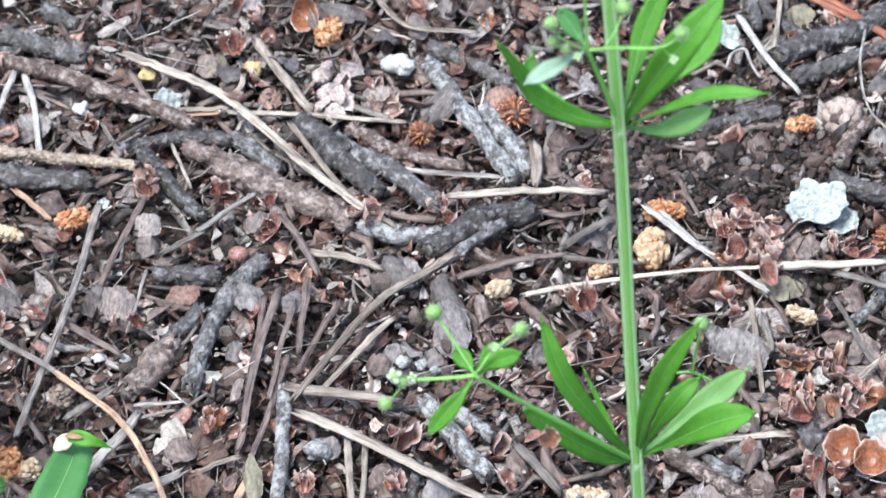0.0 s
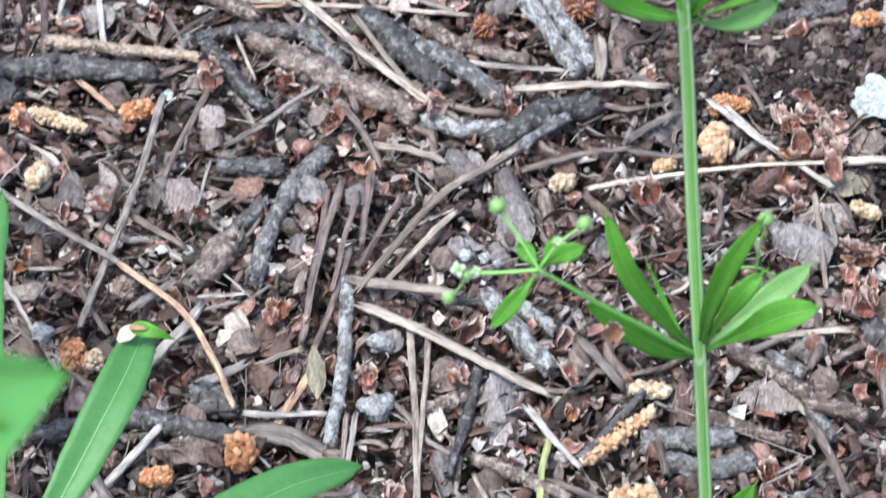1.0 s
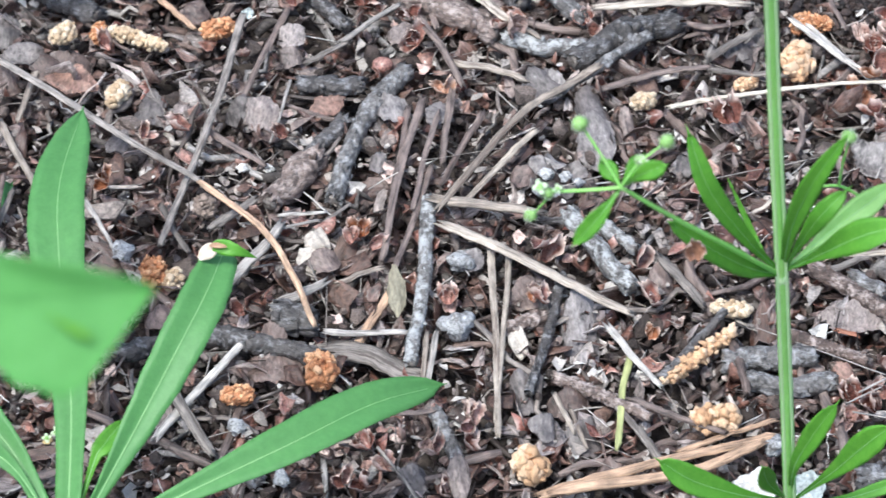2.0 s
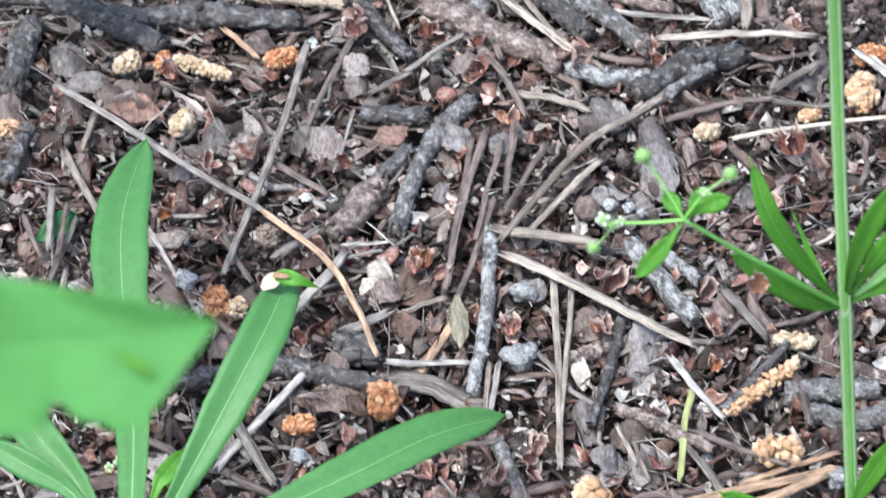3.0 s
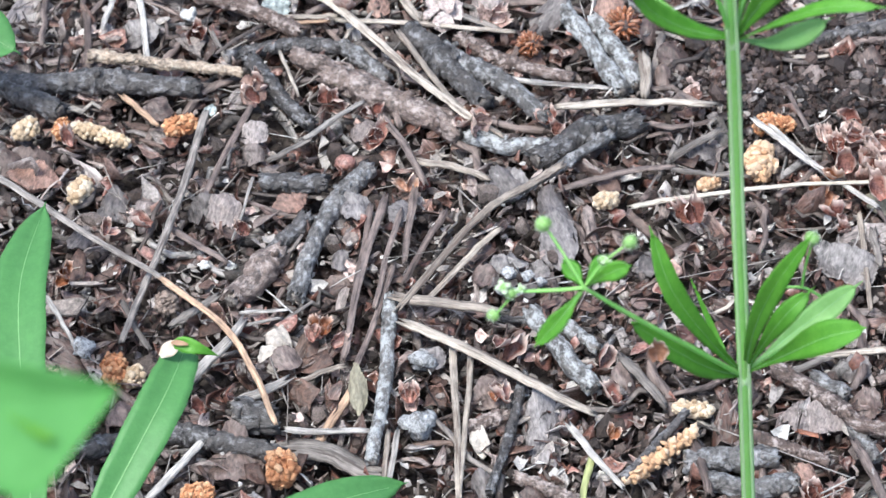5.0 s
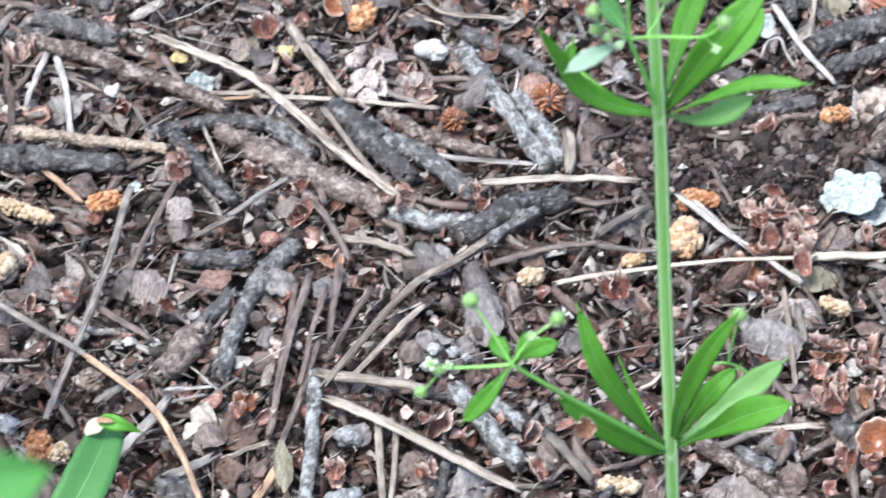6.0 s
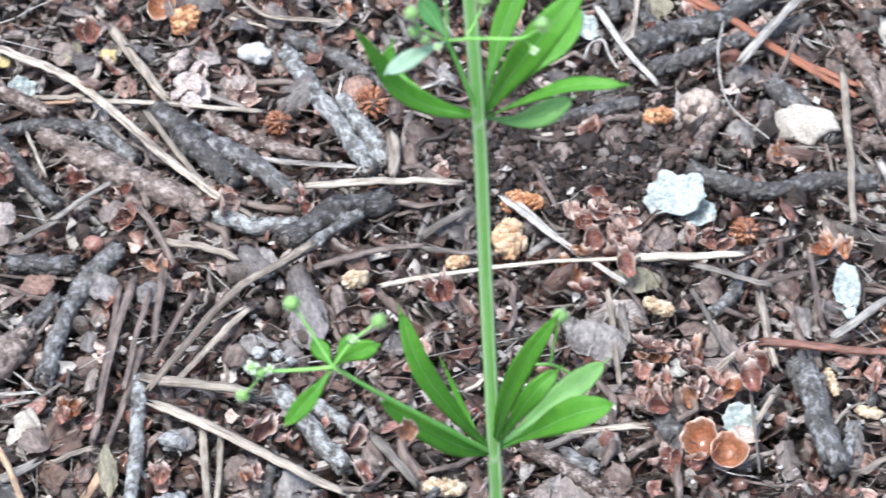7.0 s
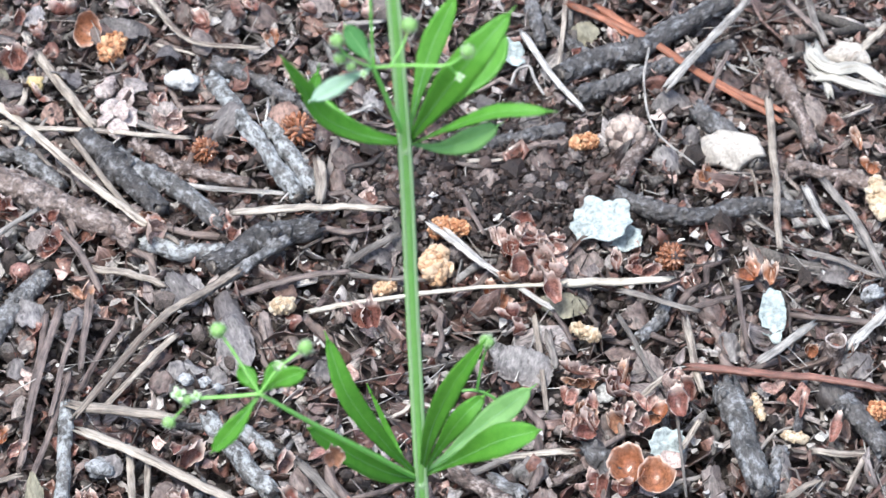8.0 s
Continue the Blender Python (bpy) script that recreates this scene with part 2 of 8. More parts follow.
FLAT = {
    "grey": litter_mat("grey_flake", [(0, (0.085, 0.066, 0.062)), (0.6, (0.16, 0.128, 0.12)), (1, (0.24, 0.21, 0.205))], 0.4, 700, 0.6, 0.7, pale=(0.33, 0.31, 0.31), pale_at=0.63, grain=True),
    "brown": litter_mat("brown_flake", [(0, (0.085, 0.044, 0.033)), (0.6, (0.16, 0.093, 0.073)), (1, (0.23, 0.16, 0.135))], 0.42, 700, 0.6, 0.7, pale=(0.27, 0.22, 0.2), pale_at=0.6, grain=True),
    "pink": litter_mat("pinkish_flake", [(0, (0.17, 0.118, 0.102)), (0.6, (0.24, 0.175, 0.155)), (1, (0.33, 0.26, 0.24))], 0.4, 900, 0.55, 0.7, pale=(0.42, 0.36, 0.345), pale_at=0.62, grain=True),
    "palepink": litter_mat("pale_pink_flake", [(0, (0.44, 0.31, 0.275)), (1, (0.54, 0.42, 0.38))], 0.3, 700, 0.5, 0.6, coat=0.4, pale=(0.34, 0.2, 0.17), pale_at=0.58),
    "cream": litter_mat("cream_flake", [(0, (0.44, 0.36, 0.29)), (1, (0.52, 0.44, 0.36))], 0.6, 600, 0.28, 0.8, pale=(0.33, 0.23, 0.18), pale_at=0.66),
    "white": litter_mat("white_flake", [(0, (0.52, 0.5, 0.47)), (1, (0.62, 0.6, 0.565))], 0.6, 600, 0.4, 0.7, pale=(0.38, 0.34, 0.3), pale_at=0.6),
    "lichen": litter_mat("lichen_flake", [(0, (0.35, 0.4, 0.395)), (1, (0.42, 0.465, 0.455))], 0.7, 500, 0.4, 0.8, pale=(0.2, 0.22, 0.21), pale_at=0.6, keep=0.95),
    "mottled": litter_mat("mottled_crumb", [(0, (0.36, 0.365, 0.38)), (1, (0.44, 0.445, 0.46))], 0.6, 800, 0.5, 1.0, pale=(0.085, 0.075, 0.07), pale_at=0.525),
    "cone": litter_mat("tan_cone_scale", [(0, (0.4, 0.27, 0.2)), (1, (0.5, 0.36, 0.28))], 0.5, 700, 0.4, 0.5),
    "mauve": litter_mat("mauve_flake", [(0, (0.11, 0.086, 0.083)), (0.6, (0.17, 0.14, 0.138)), (1, (0.25, 0.215, 0.212))], 0.34, 900, 0.55, 0.7, pale=(0.36, 0.33, 0.33), pale_at=0.62, grain=True),
    "olive": litter_mat("olive_flake", [(0, (0.2, 0.17, 0.09)), (1, (0.3, 0.26, 0.15))], 0.6, 700, 0.4, 0.5, grain=True),
    "rust": litter_mat("rust_flake", [(0, (0.2, 0.085, 0.05)), (0.6, (0.3, 0.135, 0.082)), (1, (0.38, 0.2, 0.14))], 0.4, 900, 0.6, 0.7, grain=True),
    "yellow": litter_mat("yellow_crumb", [(0, (0.52, 0.4, 0.18)), (1, (0.6, 0.46, 0.22))], 0.7, 700, 0.4, 0.5, keep=0.95),
    "blue": litter_mat("blue_grey_crumb", [(0, (0.24, 0.25, 0.27)), (1, (0.31, 0.315, 0.33))], 0.6, 700, 0.6, 0.9, pale=(0.09, 0.075, 0.065), pale_at=0.57),
}
GREEN = leaf_mat("leaf_green", (0.1, 0.32, 0.03), (0.165, 0.44, 0.052))
GREEN_PALE = leaf_mat("leaf_pale_green", (0.24, 0.5, 0.13), (0.31, 0.58, 0.19))
GREEN_BLUE = leaf_mat("leaf_bluish_green", (0.095, 0.275, 0.08), (0.13, 0.345, 0.105))
GREEN_SOFT = leaf_mat("leaf_soft_green", (0.1, 0.33, 0.075), (0.13, 0.385, 0.1), 0.35, 0.75)
# darker leaf green with the shade under the needles put into the colour
GREEN_SHADED = leaf_mat("leaf_shaded_green", (0.055, 0.19, 0.06), (0.08, 0.25, 0.08))
GREEN_DEEP = leaf_mat("leaf_deep_green", (0.1, 0.32, 0.012), (0.13, 0.38, 0.02))
GREEN_SILVER = leaf_mat("leaf_silvery_green", (0.42, 0.6, 0.44), (0.52, 0.68, 0.54))
STEM = leaf_mat("stem_green", (0.42, 0.8, 0.22), (0.5, 0.86, 0.3), 0.45)
RIB = leaf_mat("rib_green", (0.62, 0.88, 0.46), (0.7, 0.9, 0.54), 0.3)
RIB_SOFT = leaf_mat("rib_soft_green", (0.26, 0.52, 0.2), (0.34, 0.6, 0.27), 0.3)
FRUIT = leaf_mat("fruit_green", (0.22, 0.45, 0.1), (0.34, 0.56, 0.2), 0.25)
HAIR = leaf_mat("hair_white", (0.6, 0.7, 0.5), (0.7, 0.78, 0.62), 0.3)
PETAL = leaf_mat("petal_white", (0.5, 0.66, 0.42), (0.66, 0.76, 0.56), 0.3)
BROWN_TIP = leaf_mat("withered_tip", (0.55, 0.42, 0.3), (0.8, 0.72, 0.6), 0.2)
BROWN_EDGE = leaf_mat("withered_edge", (0.3, 0.16, 0.09), (0.5, 0.32, 0.2), 0.2)


# ---- mesh helpers ----
def mesh_of(name, verts, faces, material, smooth=True, grain=None):
    me = bpy.data.meshes.new(name)
    me.from_pydata([tuple(v) for v in verts], [], [tuple(int(i) for i in f) for f in faces])
    me.materials.append(material)
    if smooth:
        me.polygons.foreach_set("use_smooth", [True] * len(me.polygons))
    if grain is not None:
        me.attributes.new("grain", "FLOAT_VECTOR", "POINT").data.foreach_set("vector", np.asarray(grain, np.float32).ravel())
    me.update()
    return me


def part(name, verts, faces, material, parent=None, label="", smooth=True, at=(0, 0, 0), grain=None):
    ob = new(name, mesh_of(name, verts, faces, material, smooth, grain))
    ob.location = at
    if parent:
        ob.parent = parent
    return tagged(ob, label)


def spline(points, n):
    """A smooth line of n points through a few."""
    p = [np.array(q, float) for q in points]
    if len(p) == 2:
        return np.array([p[0] + (p[1] - p[0]) * s for s in np.linspace(0, 1, n)])
    p = [2 * p[0] - p[1]] + p + [2 * p[-1] - p[-2]]
    segs = len(p) - 3
    out = []
    for s in np.linspace(0, segs, n):
        i = min(int(s), segs - 1)
        u = s - i
        a, b, c, d = p[i:i + 4]
        out.append(0.5 * (2 * b + (c - a) * u + (2 * a - 5 * b + 4 * c - d) * u * u + (3 * b - a - 3 * c + d) * u ** 3))
    return np.array(out)


def frames_along(line):
    tan = np.gradient(line, axis=0)
    tan /= np.linalg.norm(tan, axis=1)[:, None] + 1e-12
    up = np.array([0.0, 0.0, 1.0])
    side = np.cross(tan, up)
    bad = np.linalg.norm(side, axis=1) < 0.3
    side[bad] = (1, 0, 0)
    side /= np.linalg.norm(side, axis=1)[:, None]
    top = np.cross(side, tan)
    return tan, side, top


def tube(line, radii, sides=10, rng=None, lump=0.0, flat=1.0, groove=0.0, square=0.0, spiral=0.0, jag=0.0):
    """A closed tube along a line; lump: relief of bark, spiral: needle cushions in a spiral, groove: lengthwise furrows, jag: torn ends."""
    n = len(line)
    tan, side, top = frames_along(line)
    ang = np.linspace(0, 2 * math.pi, sides, endpoint=False)
    length = np.linalg.norm(np.diff(line, axis=0), axis=1).sum()
    verts, faces = [], []
    ph = rng.uniform(0, 100) if rng is not None else 0
    for i in range(n):
        r = radii[i]
        prof = 1 + groove * np.cos(ang * 3 + ph) * 0.5 + groove * np.cos(ang * 5 + ph * 2 + i * 0.03) * 0.4 + groove * np.cos(ang * 8 + ph * 3) * 0.25
        if square:
            prof = prof * (1 + square * np.cos(4 * ang))
        if spiral:
            s = i / (n - 1) * length / (r * 2.4 + 1e-9)
            prof = prof * (1 + spiral * np.maximum(0, np.cos(2 * ang + s * 2.6 + ph)) * (0.5 + 0.5 * np.cos(s * 7.3)))
        for k, a in enumerate(ang):
            q = prof[k] * r
            if lump and rng is not None:
                p = Vector((line[i][0] * 420 + math.cos(a) * 0.8 + ph, line[i][1] * 420 + math.sin(a) * 0.8, line[i][2] * 420))
                crack = max(0.0, 1 - 5 * abs(noise.noise(p * 1.6 + Vector((9, 0, 0)))))
                q *= 1 + lump * noise.noise(p) + 0.6 * lump * noise.noise(p * 2.7) + 0.25 * lump * noise.noise(p * 6.1) - 0.6 * lump * crack
            v = line[i] + side[i] * math.cos(a) * q + top[i] * math.sin(a) * q * flat
            if jag and rng is not None and (i == 0 or i == n - 1):
                v = v + tan[i] * rng.uniform(-jag, jag) * r
            verts.append(v)
    for i in range(n - 1):
        for k in range(sides):
            a, b = i * sides + k, i * sides + (k + 1) % sides
            faces.append((a, b, b + sides, a + sides))
    verts += [line[0] + tan[0] * radii[0] * 0.1, line[-1] - tan[-1] * radii[-1] * 0.1]
    c0, c1 = len(verts) - 2, len(verts) - 1
    for k in range(sides):
        faces.append((c0, (k + 1) % sides, k))
        faces.append((c1, (n - 1) * sides + k, (n - 1) * sides + (k + 1) % sides))
    return np.array(verts), faces


def waves(S, A, rng, along, around, count=6):
    """A smooth random field over a tube's skin, whole round it."""
    out = np.zeros_like(S)
    for _ in range(count):
        out += np.sin(S * rng.uniform(0.4, 1.0) * along + A * rng.integers(-around, around + 1) + rng.uniform(0, 6.28))
    return out / math.sqrt(count)


def bark_tube(line, radii, sides, rng, plate=1.15, around=6, depth=0.17, lift=0.14, wobble=0.03, jag=0.5):
    """A twig's skin: uneven overlapping bark plates with cracks between them, on a slightly wavy rod with torn ends."""
    n = len(line)
    tan, side, top = frames_along(line)
    run = np.concatenate([[0], np.cumsum(np.linalg.norm(np.diff(line, axis=0), axis=1))]) / radii.mean()
    ang = np.linspace(0, 2 * math.pi, sides, endpoint=False)
    S, A = np.meshgrid(run, ang, indexing="ij")
    cs, ca = S / plate + 0.3 * waves(S, A, rng, 1.2, 2) + 0.12 * waves(S, A, rng, 4, 4), A / (2 * math.pi) * around + 0.16 * waves(S, A, rng, 3, 3)
    rows = int(cs.max() - cs.min()) + 5
    jit = rng.uniform(0.0, 1.0, (rows + 4, around, 2))
    high = rng.normal(0, 1, (rows + 4, around))
    cs = cs - cs.min()
    ks, ka = np.floor(cs).astype(int), np.floor(ca).astype(int)
    f1, f2 = np.full_like(S, 9.0), np.full_like(S, 9.0)
    lean, tall = np.zeros_like(S), np.zeros_like(S)
    for ds in (-1, 0, 1):
        for da in (-1, 0, 1):
            r_, c_ = np.clip(ks + ds + 2, 0, rows + 3), (ka + da) % around
            px_, py_ = ks + ds + jit[r_, c_, 0], ka + da + jit[r_, c_, 1]
            d = np.hypot((cs - px_) * 0.8, ca - py_)
            near = d < f1
            f2 = np.where(near, f1, np.minimum(f2, d))
            lean, tall = np.where(near, cs - px_, lean), np.where(near, high[r_, c_], tall)
            f1 = np.minimum(f1, d)
    edge = np.clip((f2 - f1) / 0.34, 0, 1)
    edge = edge * edge * (3 - 2 * edge)
    prof = 1 + depth * (edge - 0.6) + lift * lean * edge + 0.045 * tall * edge + wobble * waves(S, A, rng, 0.5, 2) + 0.03 * waves(S, A, rng, 4.5, 7, 9)
    q = prof * radii[:, None]
    v = line[:, None] + side[:, None] * (np.cos(A) * q)[..., None] + top[:, None] * (np.sin(A) * q)[..., None]
    v[0] += tan[0] * (rng.uniform(-jag, jag, sides) * radii[0])[:, None]
    v[-1] += tan[-1] * (rng.uniform(-jag, jag, sides) * radii[-1])[:, None]
    v = np.concatenate([v.reshape(-1, 3), [line[0] + tan[0] * radii[0] * 0.15, line[-1] - tan[-1] * radii[-1] * 0.15]])
    faces = []
    for i in range(n - 1):
        for k in range(sides):
            a, b = i * sides + k, i * sides + (k + 1) % sides
            faces.append((a, b, b + sides, a + sides))
    c0, c1 = len(v) - 2, len(v) - 1
    for k in range(sides):
        faces.append((c0, (k + 1) % sides, k))
        faces.append((c1, (n - 1) * sides + k, (n - 1) * sides + (k + 1) % sides))
    return v, faces


def joined(pieces):
    verts, faces, o = [], [], 0
    for v, f in pieces:
        verts.append(np.asarray(v))
        faces += [tuple(i + o for i in q) for q in f]
        o += len(v)
    return np.concatenate(verts), faces


def ball(sub=1):
    bm = bmesh.new()
    bmesh.ops.create_icosphere(bm, subdivisions=sub, radius=1.0)
    v = np.array([tuple(x.co) for x in bm.verts])
    f = [tuple(x.index for x in q.verts) for q in bm.faces]
    bm.free()
    return v, f


BALL1, BALL2, BALL3 = ball(1), ball(2), ball(3)


def shell(rings, spokes, outline, curve, thick, rng, crumple=0.0):
    """A thin curved plate with a real thickness, its outline and height given by functions of the angle and of the radius."""
    ang = np.linspace(0, 2 * math.pi, spokes, endpoint=False)
    up = [(0.0, 0.0, curve(0.0, 0.0))]
    for i in range(1, rings + 1):
        s = i / rings
        for a in ang:
            r = outline(a) * s
            x, y = math.cos(a) * r, math.sin(a) * r
            up.append((x, y, curve(x, y) + (rng.normal(0, crumple) if crumple else 0)))
    up = np.array(up)
    lo = up - [0, 0, thick]
    faces = []
    for o, flip in ((0, False), (len(up), True)):
        for k in range(spokes):
            a, b = 1 + k, 1 + (k + 1) % spokes
            f = [(o, o + a, o + b)]
            for i in range(rings - 1):
                p, q = 1 + i * spokes + k, 1 + i * spokes + (k + 1) % spokes
                f.append((o + p, o + p + spokes, o + q + spokes, o + q))
            faces += [tuple(reversed(t)) for t in f] if flip else f
    base = 1 + (rings - 1) * spokes
    for k in range(spokes):
        a, b = base + k, base + (k + 1) % spokes
        faces.append((a, a + len(up), b + len(up), b))
    return np.concatenate([up, lo]), faces


def turn_z(v, deg, tilt=(0, 0)):
    m = np.array(Euler((radians(tilt[0]), radians(tilt[1]), 0)).to_matrix())
    z = np.array(Euler((0, 0, radians(deg))).to_matrix())
    return np.asarray(v) @ m.T @ z.T


# ---- the ground: one sheet from the litter to the horizon ----
def ground_height(x, y):
    p = Vector((x, y, 0.0))
    near = math.exp(-(x * x + y * y) / 4.0)
    return -0.0065 + 0.0022 * noise.noise(p * 60) * near + 0.0012 * noise.noise(p * 170) * near + 0.02 * (1 - near) * noise.noise(p * 1.3)


GX, GY = 0.055, -0.035
s = np.linspace(-1, 1, 181)
steps = np.sinh(s * 9.5) / np.sinh(9.5) * 900 + s * 0.35
gv, gf = [], []
for j, yy in enumerate(steps):
    for i, xx in enumerate(steps):
        gv.append((GX + xx, GY + yy, ground_height(xx, yy)))
for j in range(180):
    for i in range(180):
        a = j * 181 + i
        gf.append((a, a + 1, a + 182, a + 181))
tagged(part("ground", gv, gf, SOIL), "dark brown crumbly forest soil under the litter", "ground", kind="structure")


# ---- things on the litter ----
COUNT = [0]


def fresh():
    COUNT[0] += 1
    return np.random.default_rng(100 + COUNT[0])


def centred(v):
    v = np.asarray(v)
    c = (v.min(0) + v.max(0)) / 2
    c[2] = v[:, 2].min()
    return v - c, c


WORDS = {
    "grey": "grey rough-barked dead twig lying in the litter", "dark": "dark grey-brown knobbly dead twig in the litter",
    "lichen": "grey dead twig crusted with pale lichen", "brown": "brown flaky-barked dead twig in the litter",
    "tanbark": "pale tan knobbly twig lying over others",
    "bright": "pale cream dry grass stalk lying over the litter",
    "straw": "pale straw-coloured dry stalk lying on the litter", "cream": "cream-white twisted piece of dry wood", "pale": "bleached grey-white splinter of wood on the litter",
    "weathered": "weathered grey-brown dry stalk with dark streaks", "needle": "dark brown dead pine needle in the litter",
    "tan": "orange-tan dry pine needle lying on the litter", "red": "red-brown dead pine needle lying over twigs",
    "redbrown": "red-brown smooth dead twig lying on the litter",
    "green": "yellow-green dry grass blade on the litter",
}


PLATES = {"grey": (0.95, 7, 0.13, 0.1), "dark": (1.0, 7, 0.15, 0.12), "lichen": (1.5, 5, 0.09, 0.05), "brown": (1.15, 6, 0.14, 0.2), "tanbark": (1.6, 5, 0.16, 0.3)}


def twig(points, r, style, taper=0.85, bend=0.35):
    """A dead twig with plated bark, tapered, broken at both ends."""
    rng = fresh()
    length = sum(math.dist(points[i], points[i + 1]) for i in range(len(points) - 1))
    n = int(min(230, max(20, length / (r * 0.13))))
    sides = 36 if r > 0.0013 else 22
    line = spline(points, n)
    u = np.linspace(0, 1, n)
    tan, side, top = frames_along(line)
    wob = sum(rng.normal(0, 1) / k * np.sin(u * math.pi * k * 1.3 + rng.uniform(0, 6)) for k in (2, 3, 5))
    env = np.minimum(1, np.minimum(u, 1 - u) * 6)
    line = line + side * (wob * env * r * bend * 0.7)[:, None]
    radii = r * (1 + (taper - 1) * u) * (1 + 0.05 * np.sin(u * length / r * 0.5 + rng.uniform(0, 6)))
    for _ in range(rng.integers(0, 3)):
        radii *= 1 + 0.2 * np.exp(-((u - rng.uniform(0.1, 0.9)) * length / (r * 0.9)) ** 2)
    v, f = bark_tube(line, radii, sides, rng, *PLATES[style])
    ang = np.tile(np.linspace(0, 2 * math.pi, sides, endpoint=False), n)
    gr = np.stack([np.repeat(u * length * 0.85, sides) + rng.uniform(0, 9), np.cos(ang) * r, np.sin(ang) * r], 1)
    gr = np.concatenate([gr, gr[:1], gr[-1:]])
    v, c = centred(v)
    ob = tagged(part("twig", v, f, BARK[style], at=c, grain=gr), WORDS[style], "twig", "dead twigs in the litter")
    for _ in range(min(3, int(length / 0.012))):
        k = int(rng.integers(1, n - 1))
        a = rng.uniform(0, math.pi)
        out = side[k] * math.cos(a) + top[k] * math.sin(a)
        stub = np.array([line[k] + out * radii[k] * 0.7, line[k] + out * radii[k] * 1.15 + tan[k] * r * 0.15, line[k] + out * radii[k] * 1.4 + tan[k] * r * 0.3])
        bv, bf = tube(stub, np.array([0.42, 0.3, 0.2]) * r, 8, rng, 0.3)
        part("knot", bv - c, bf, BARK[style], ob, grain=bv + rng.uniform(0, 9, 3))
    if r > 0.0016:
        for k, sgn in ((0, -1), (n - 1, 1)):
            end = line[k] + tan[k] * sgn * r * 0.12
            bv, bf = tube(np.array([line[k] - tan[k] * sgn * r * 0.3, line[k], end]), np.array([0.62, 0.7, 0.55]) * radii[k], 12, rng, 0.25)
            part("broken_end", bv - c, bf, WOOD["weathered"], ob, grain=(bv - c) * 1.0)
    return ob


def stalk(points, r, style, flat=0.6, taper=0.8):
    """A dry stalk, needle or splinter: flattened, furrowed lengthwise, with torn ends."""
    rng = fresh()
    dull = style in ("needle", "weathered")
    length = sum(math.dist(points[i], points[i + 1]) for i in range(len(points) - 1))
    n = int(min(60, max(12, length / (r * 1.6))))
    line = spline(points, n)
    u = np.linspace(0, 1, n)
    tan, side, top = frames_along(line)
    line = line + side * (sum(rng.normal(0, 0.5) / k * np.sin(u * math.pi * k * 1.2 + rng.uniform(0, 6)) for k in (1, 2, 4)) * r * 0.5)[:, None]
    line[:, 2] += np.maximum(0, rng.normal(0, r * 0.15, n))
    radii = r * (1 + (taper - 1) * u) * (1 + 0.035 * rng.normal(0, 1, n)) * np.minimum(1, 0.75 + np.minimum(u, 1 - u) * 14)
    v, f = tube(line, radii, 18, rng, 0.1, flat * (0.8 if dull else 1.0), 0.18 if dull else 0.1, 0, 0, 2.2)
    run = np.repeat(u * length * 0.09, 18)
    ang = np.tile(np.linspace(0, 2 * math.pi, 18, endpoint=False), n)
    gr = np.stack([run + rng.uniform(0, 9), np.cos(ang) * r * 0.9, np.sin(ang) * r * 0.9], 1)
    gr = np.concatenate([gr, gr[:1], gr[-1:]])
    v, c = centred(v)
    name = "pine_needle" if style in ("needle", "tan", "red") else "dry_stalk"
    return tagged(part(name, v, f, WOOD[style], at=c, grain=gr), WORDS[style], "needle" if name == "pine_needle" else "stalk", "dry stalks and needles in the litter")


def pollen_cone(a, b, r, style):
    """A spent pollen cone of a pine: a short core with crowded knobbly scales round it."""
    rng = fresh()
    a, b = np.array(a), np.array(b)
    length = np.linalg.norm(b - a)
    ax = (b - a) / (length + 1e-9)
    s1 = np.cross(ax, (0, 0, 1.0))
    s1 /= np.linalg.norm(s1)
    s2 = np.cross(s1, ax)
    line = spline([a, (a + b) / 2 + s1 * rng.normal(0, r * 0.2), b], 10)
    v, f = tube(line, r * 0.72 * np.array([0.5, 0.8, 1, 1, 1, 1, 1, 1, 0.8, 0.5]), 10, rng, 0.25)
    v, c = centred(v)
    ob = tagged(part("pollen_cone", v, f, POLLEN[style], at=c), style + " shed pine pollen cone on the litter", "pollen cone", "shed pollen cones")
    crumbly = style in ("orange", "tan", "brown")
    cnt = int(min(210, max(75, 55 * length / (r * 1.2)))) // (3 if style == "tan" else 1) if crumbly else int(min(70, max(26, 24 * length / (r * 1.2))))
    for i in range(cnt):
        u = (i + 0.5) / cnt
        ang = i * 2.39996 + rng.normal(0, 0.2)
        endf = math.sqrt(max(0.12, 1 - (2 * abs(u - 0.5)) ** 3))
        o = s1 * math.cos(ang) + s2 * math.sin(ang)
        sc = new("scale", SCALE_LUMPS[style][i % 5])
        sc.parent = ob
        sc.location = a + (b - a) * u + o * r * (rng.uniform(0.6, 1.02) if crumbly else rng.uniform(0.5, 0.85)) * endf - c
        q = r * ((rng.uniform(0.3, 0.5) if style == "tan" else rng.uniform(0.14, 0.28)) if crumbly else rng.uniform(0.24, 0.4))
        sc.scale = q * (rng.uniform(0.5, 1.45, 3) if crumbly else rng.uniform(0.8, 1.15, 3))
        sc.rotation_euler = rng.uniform(0, 6, 3)
    return ob


SCALE_LUMPS = {}
for kind_ in POLLEN:
    SCALE_LUMPS[kind_] = [mesh_of("scale", BALL2[0] * (1 + RNG.normal(0, 0.1 if kind_ == "cream" else 0.2, (len(BALL2[0]), 1))), BALL2[1], POLLEN[kind_]) for _ in range(5)]


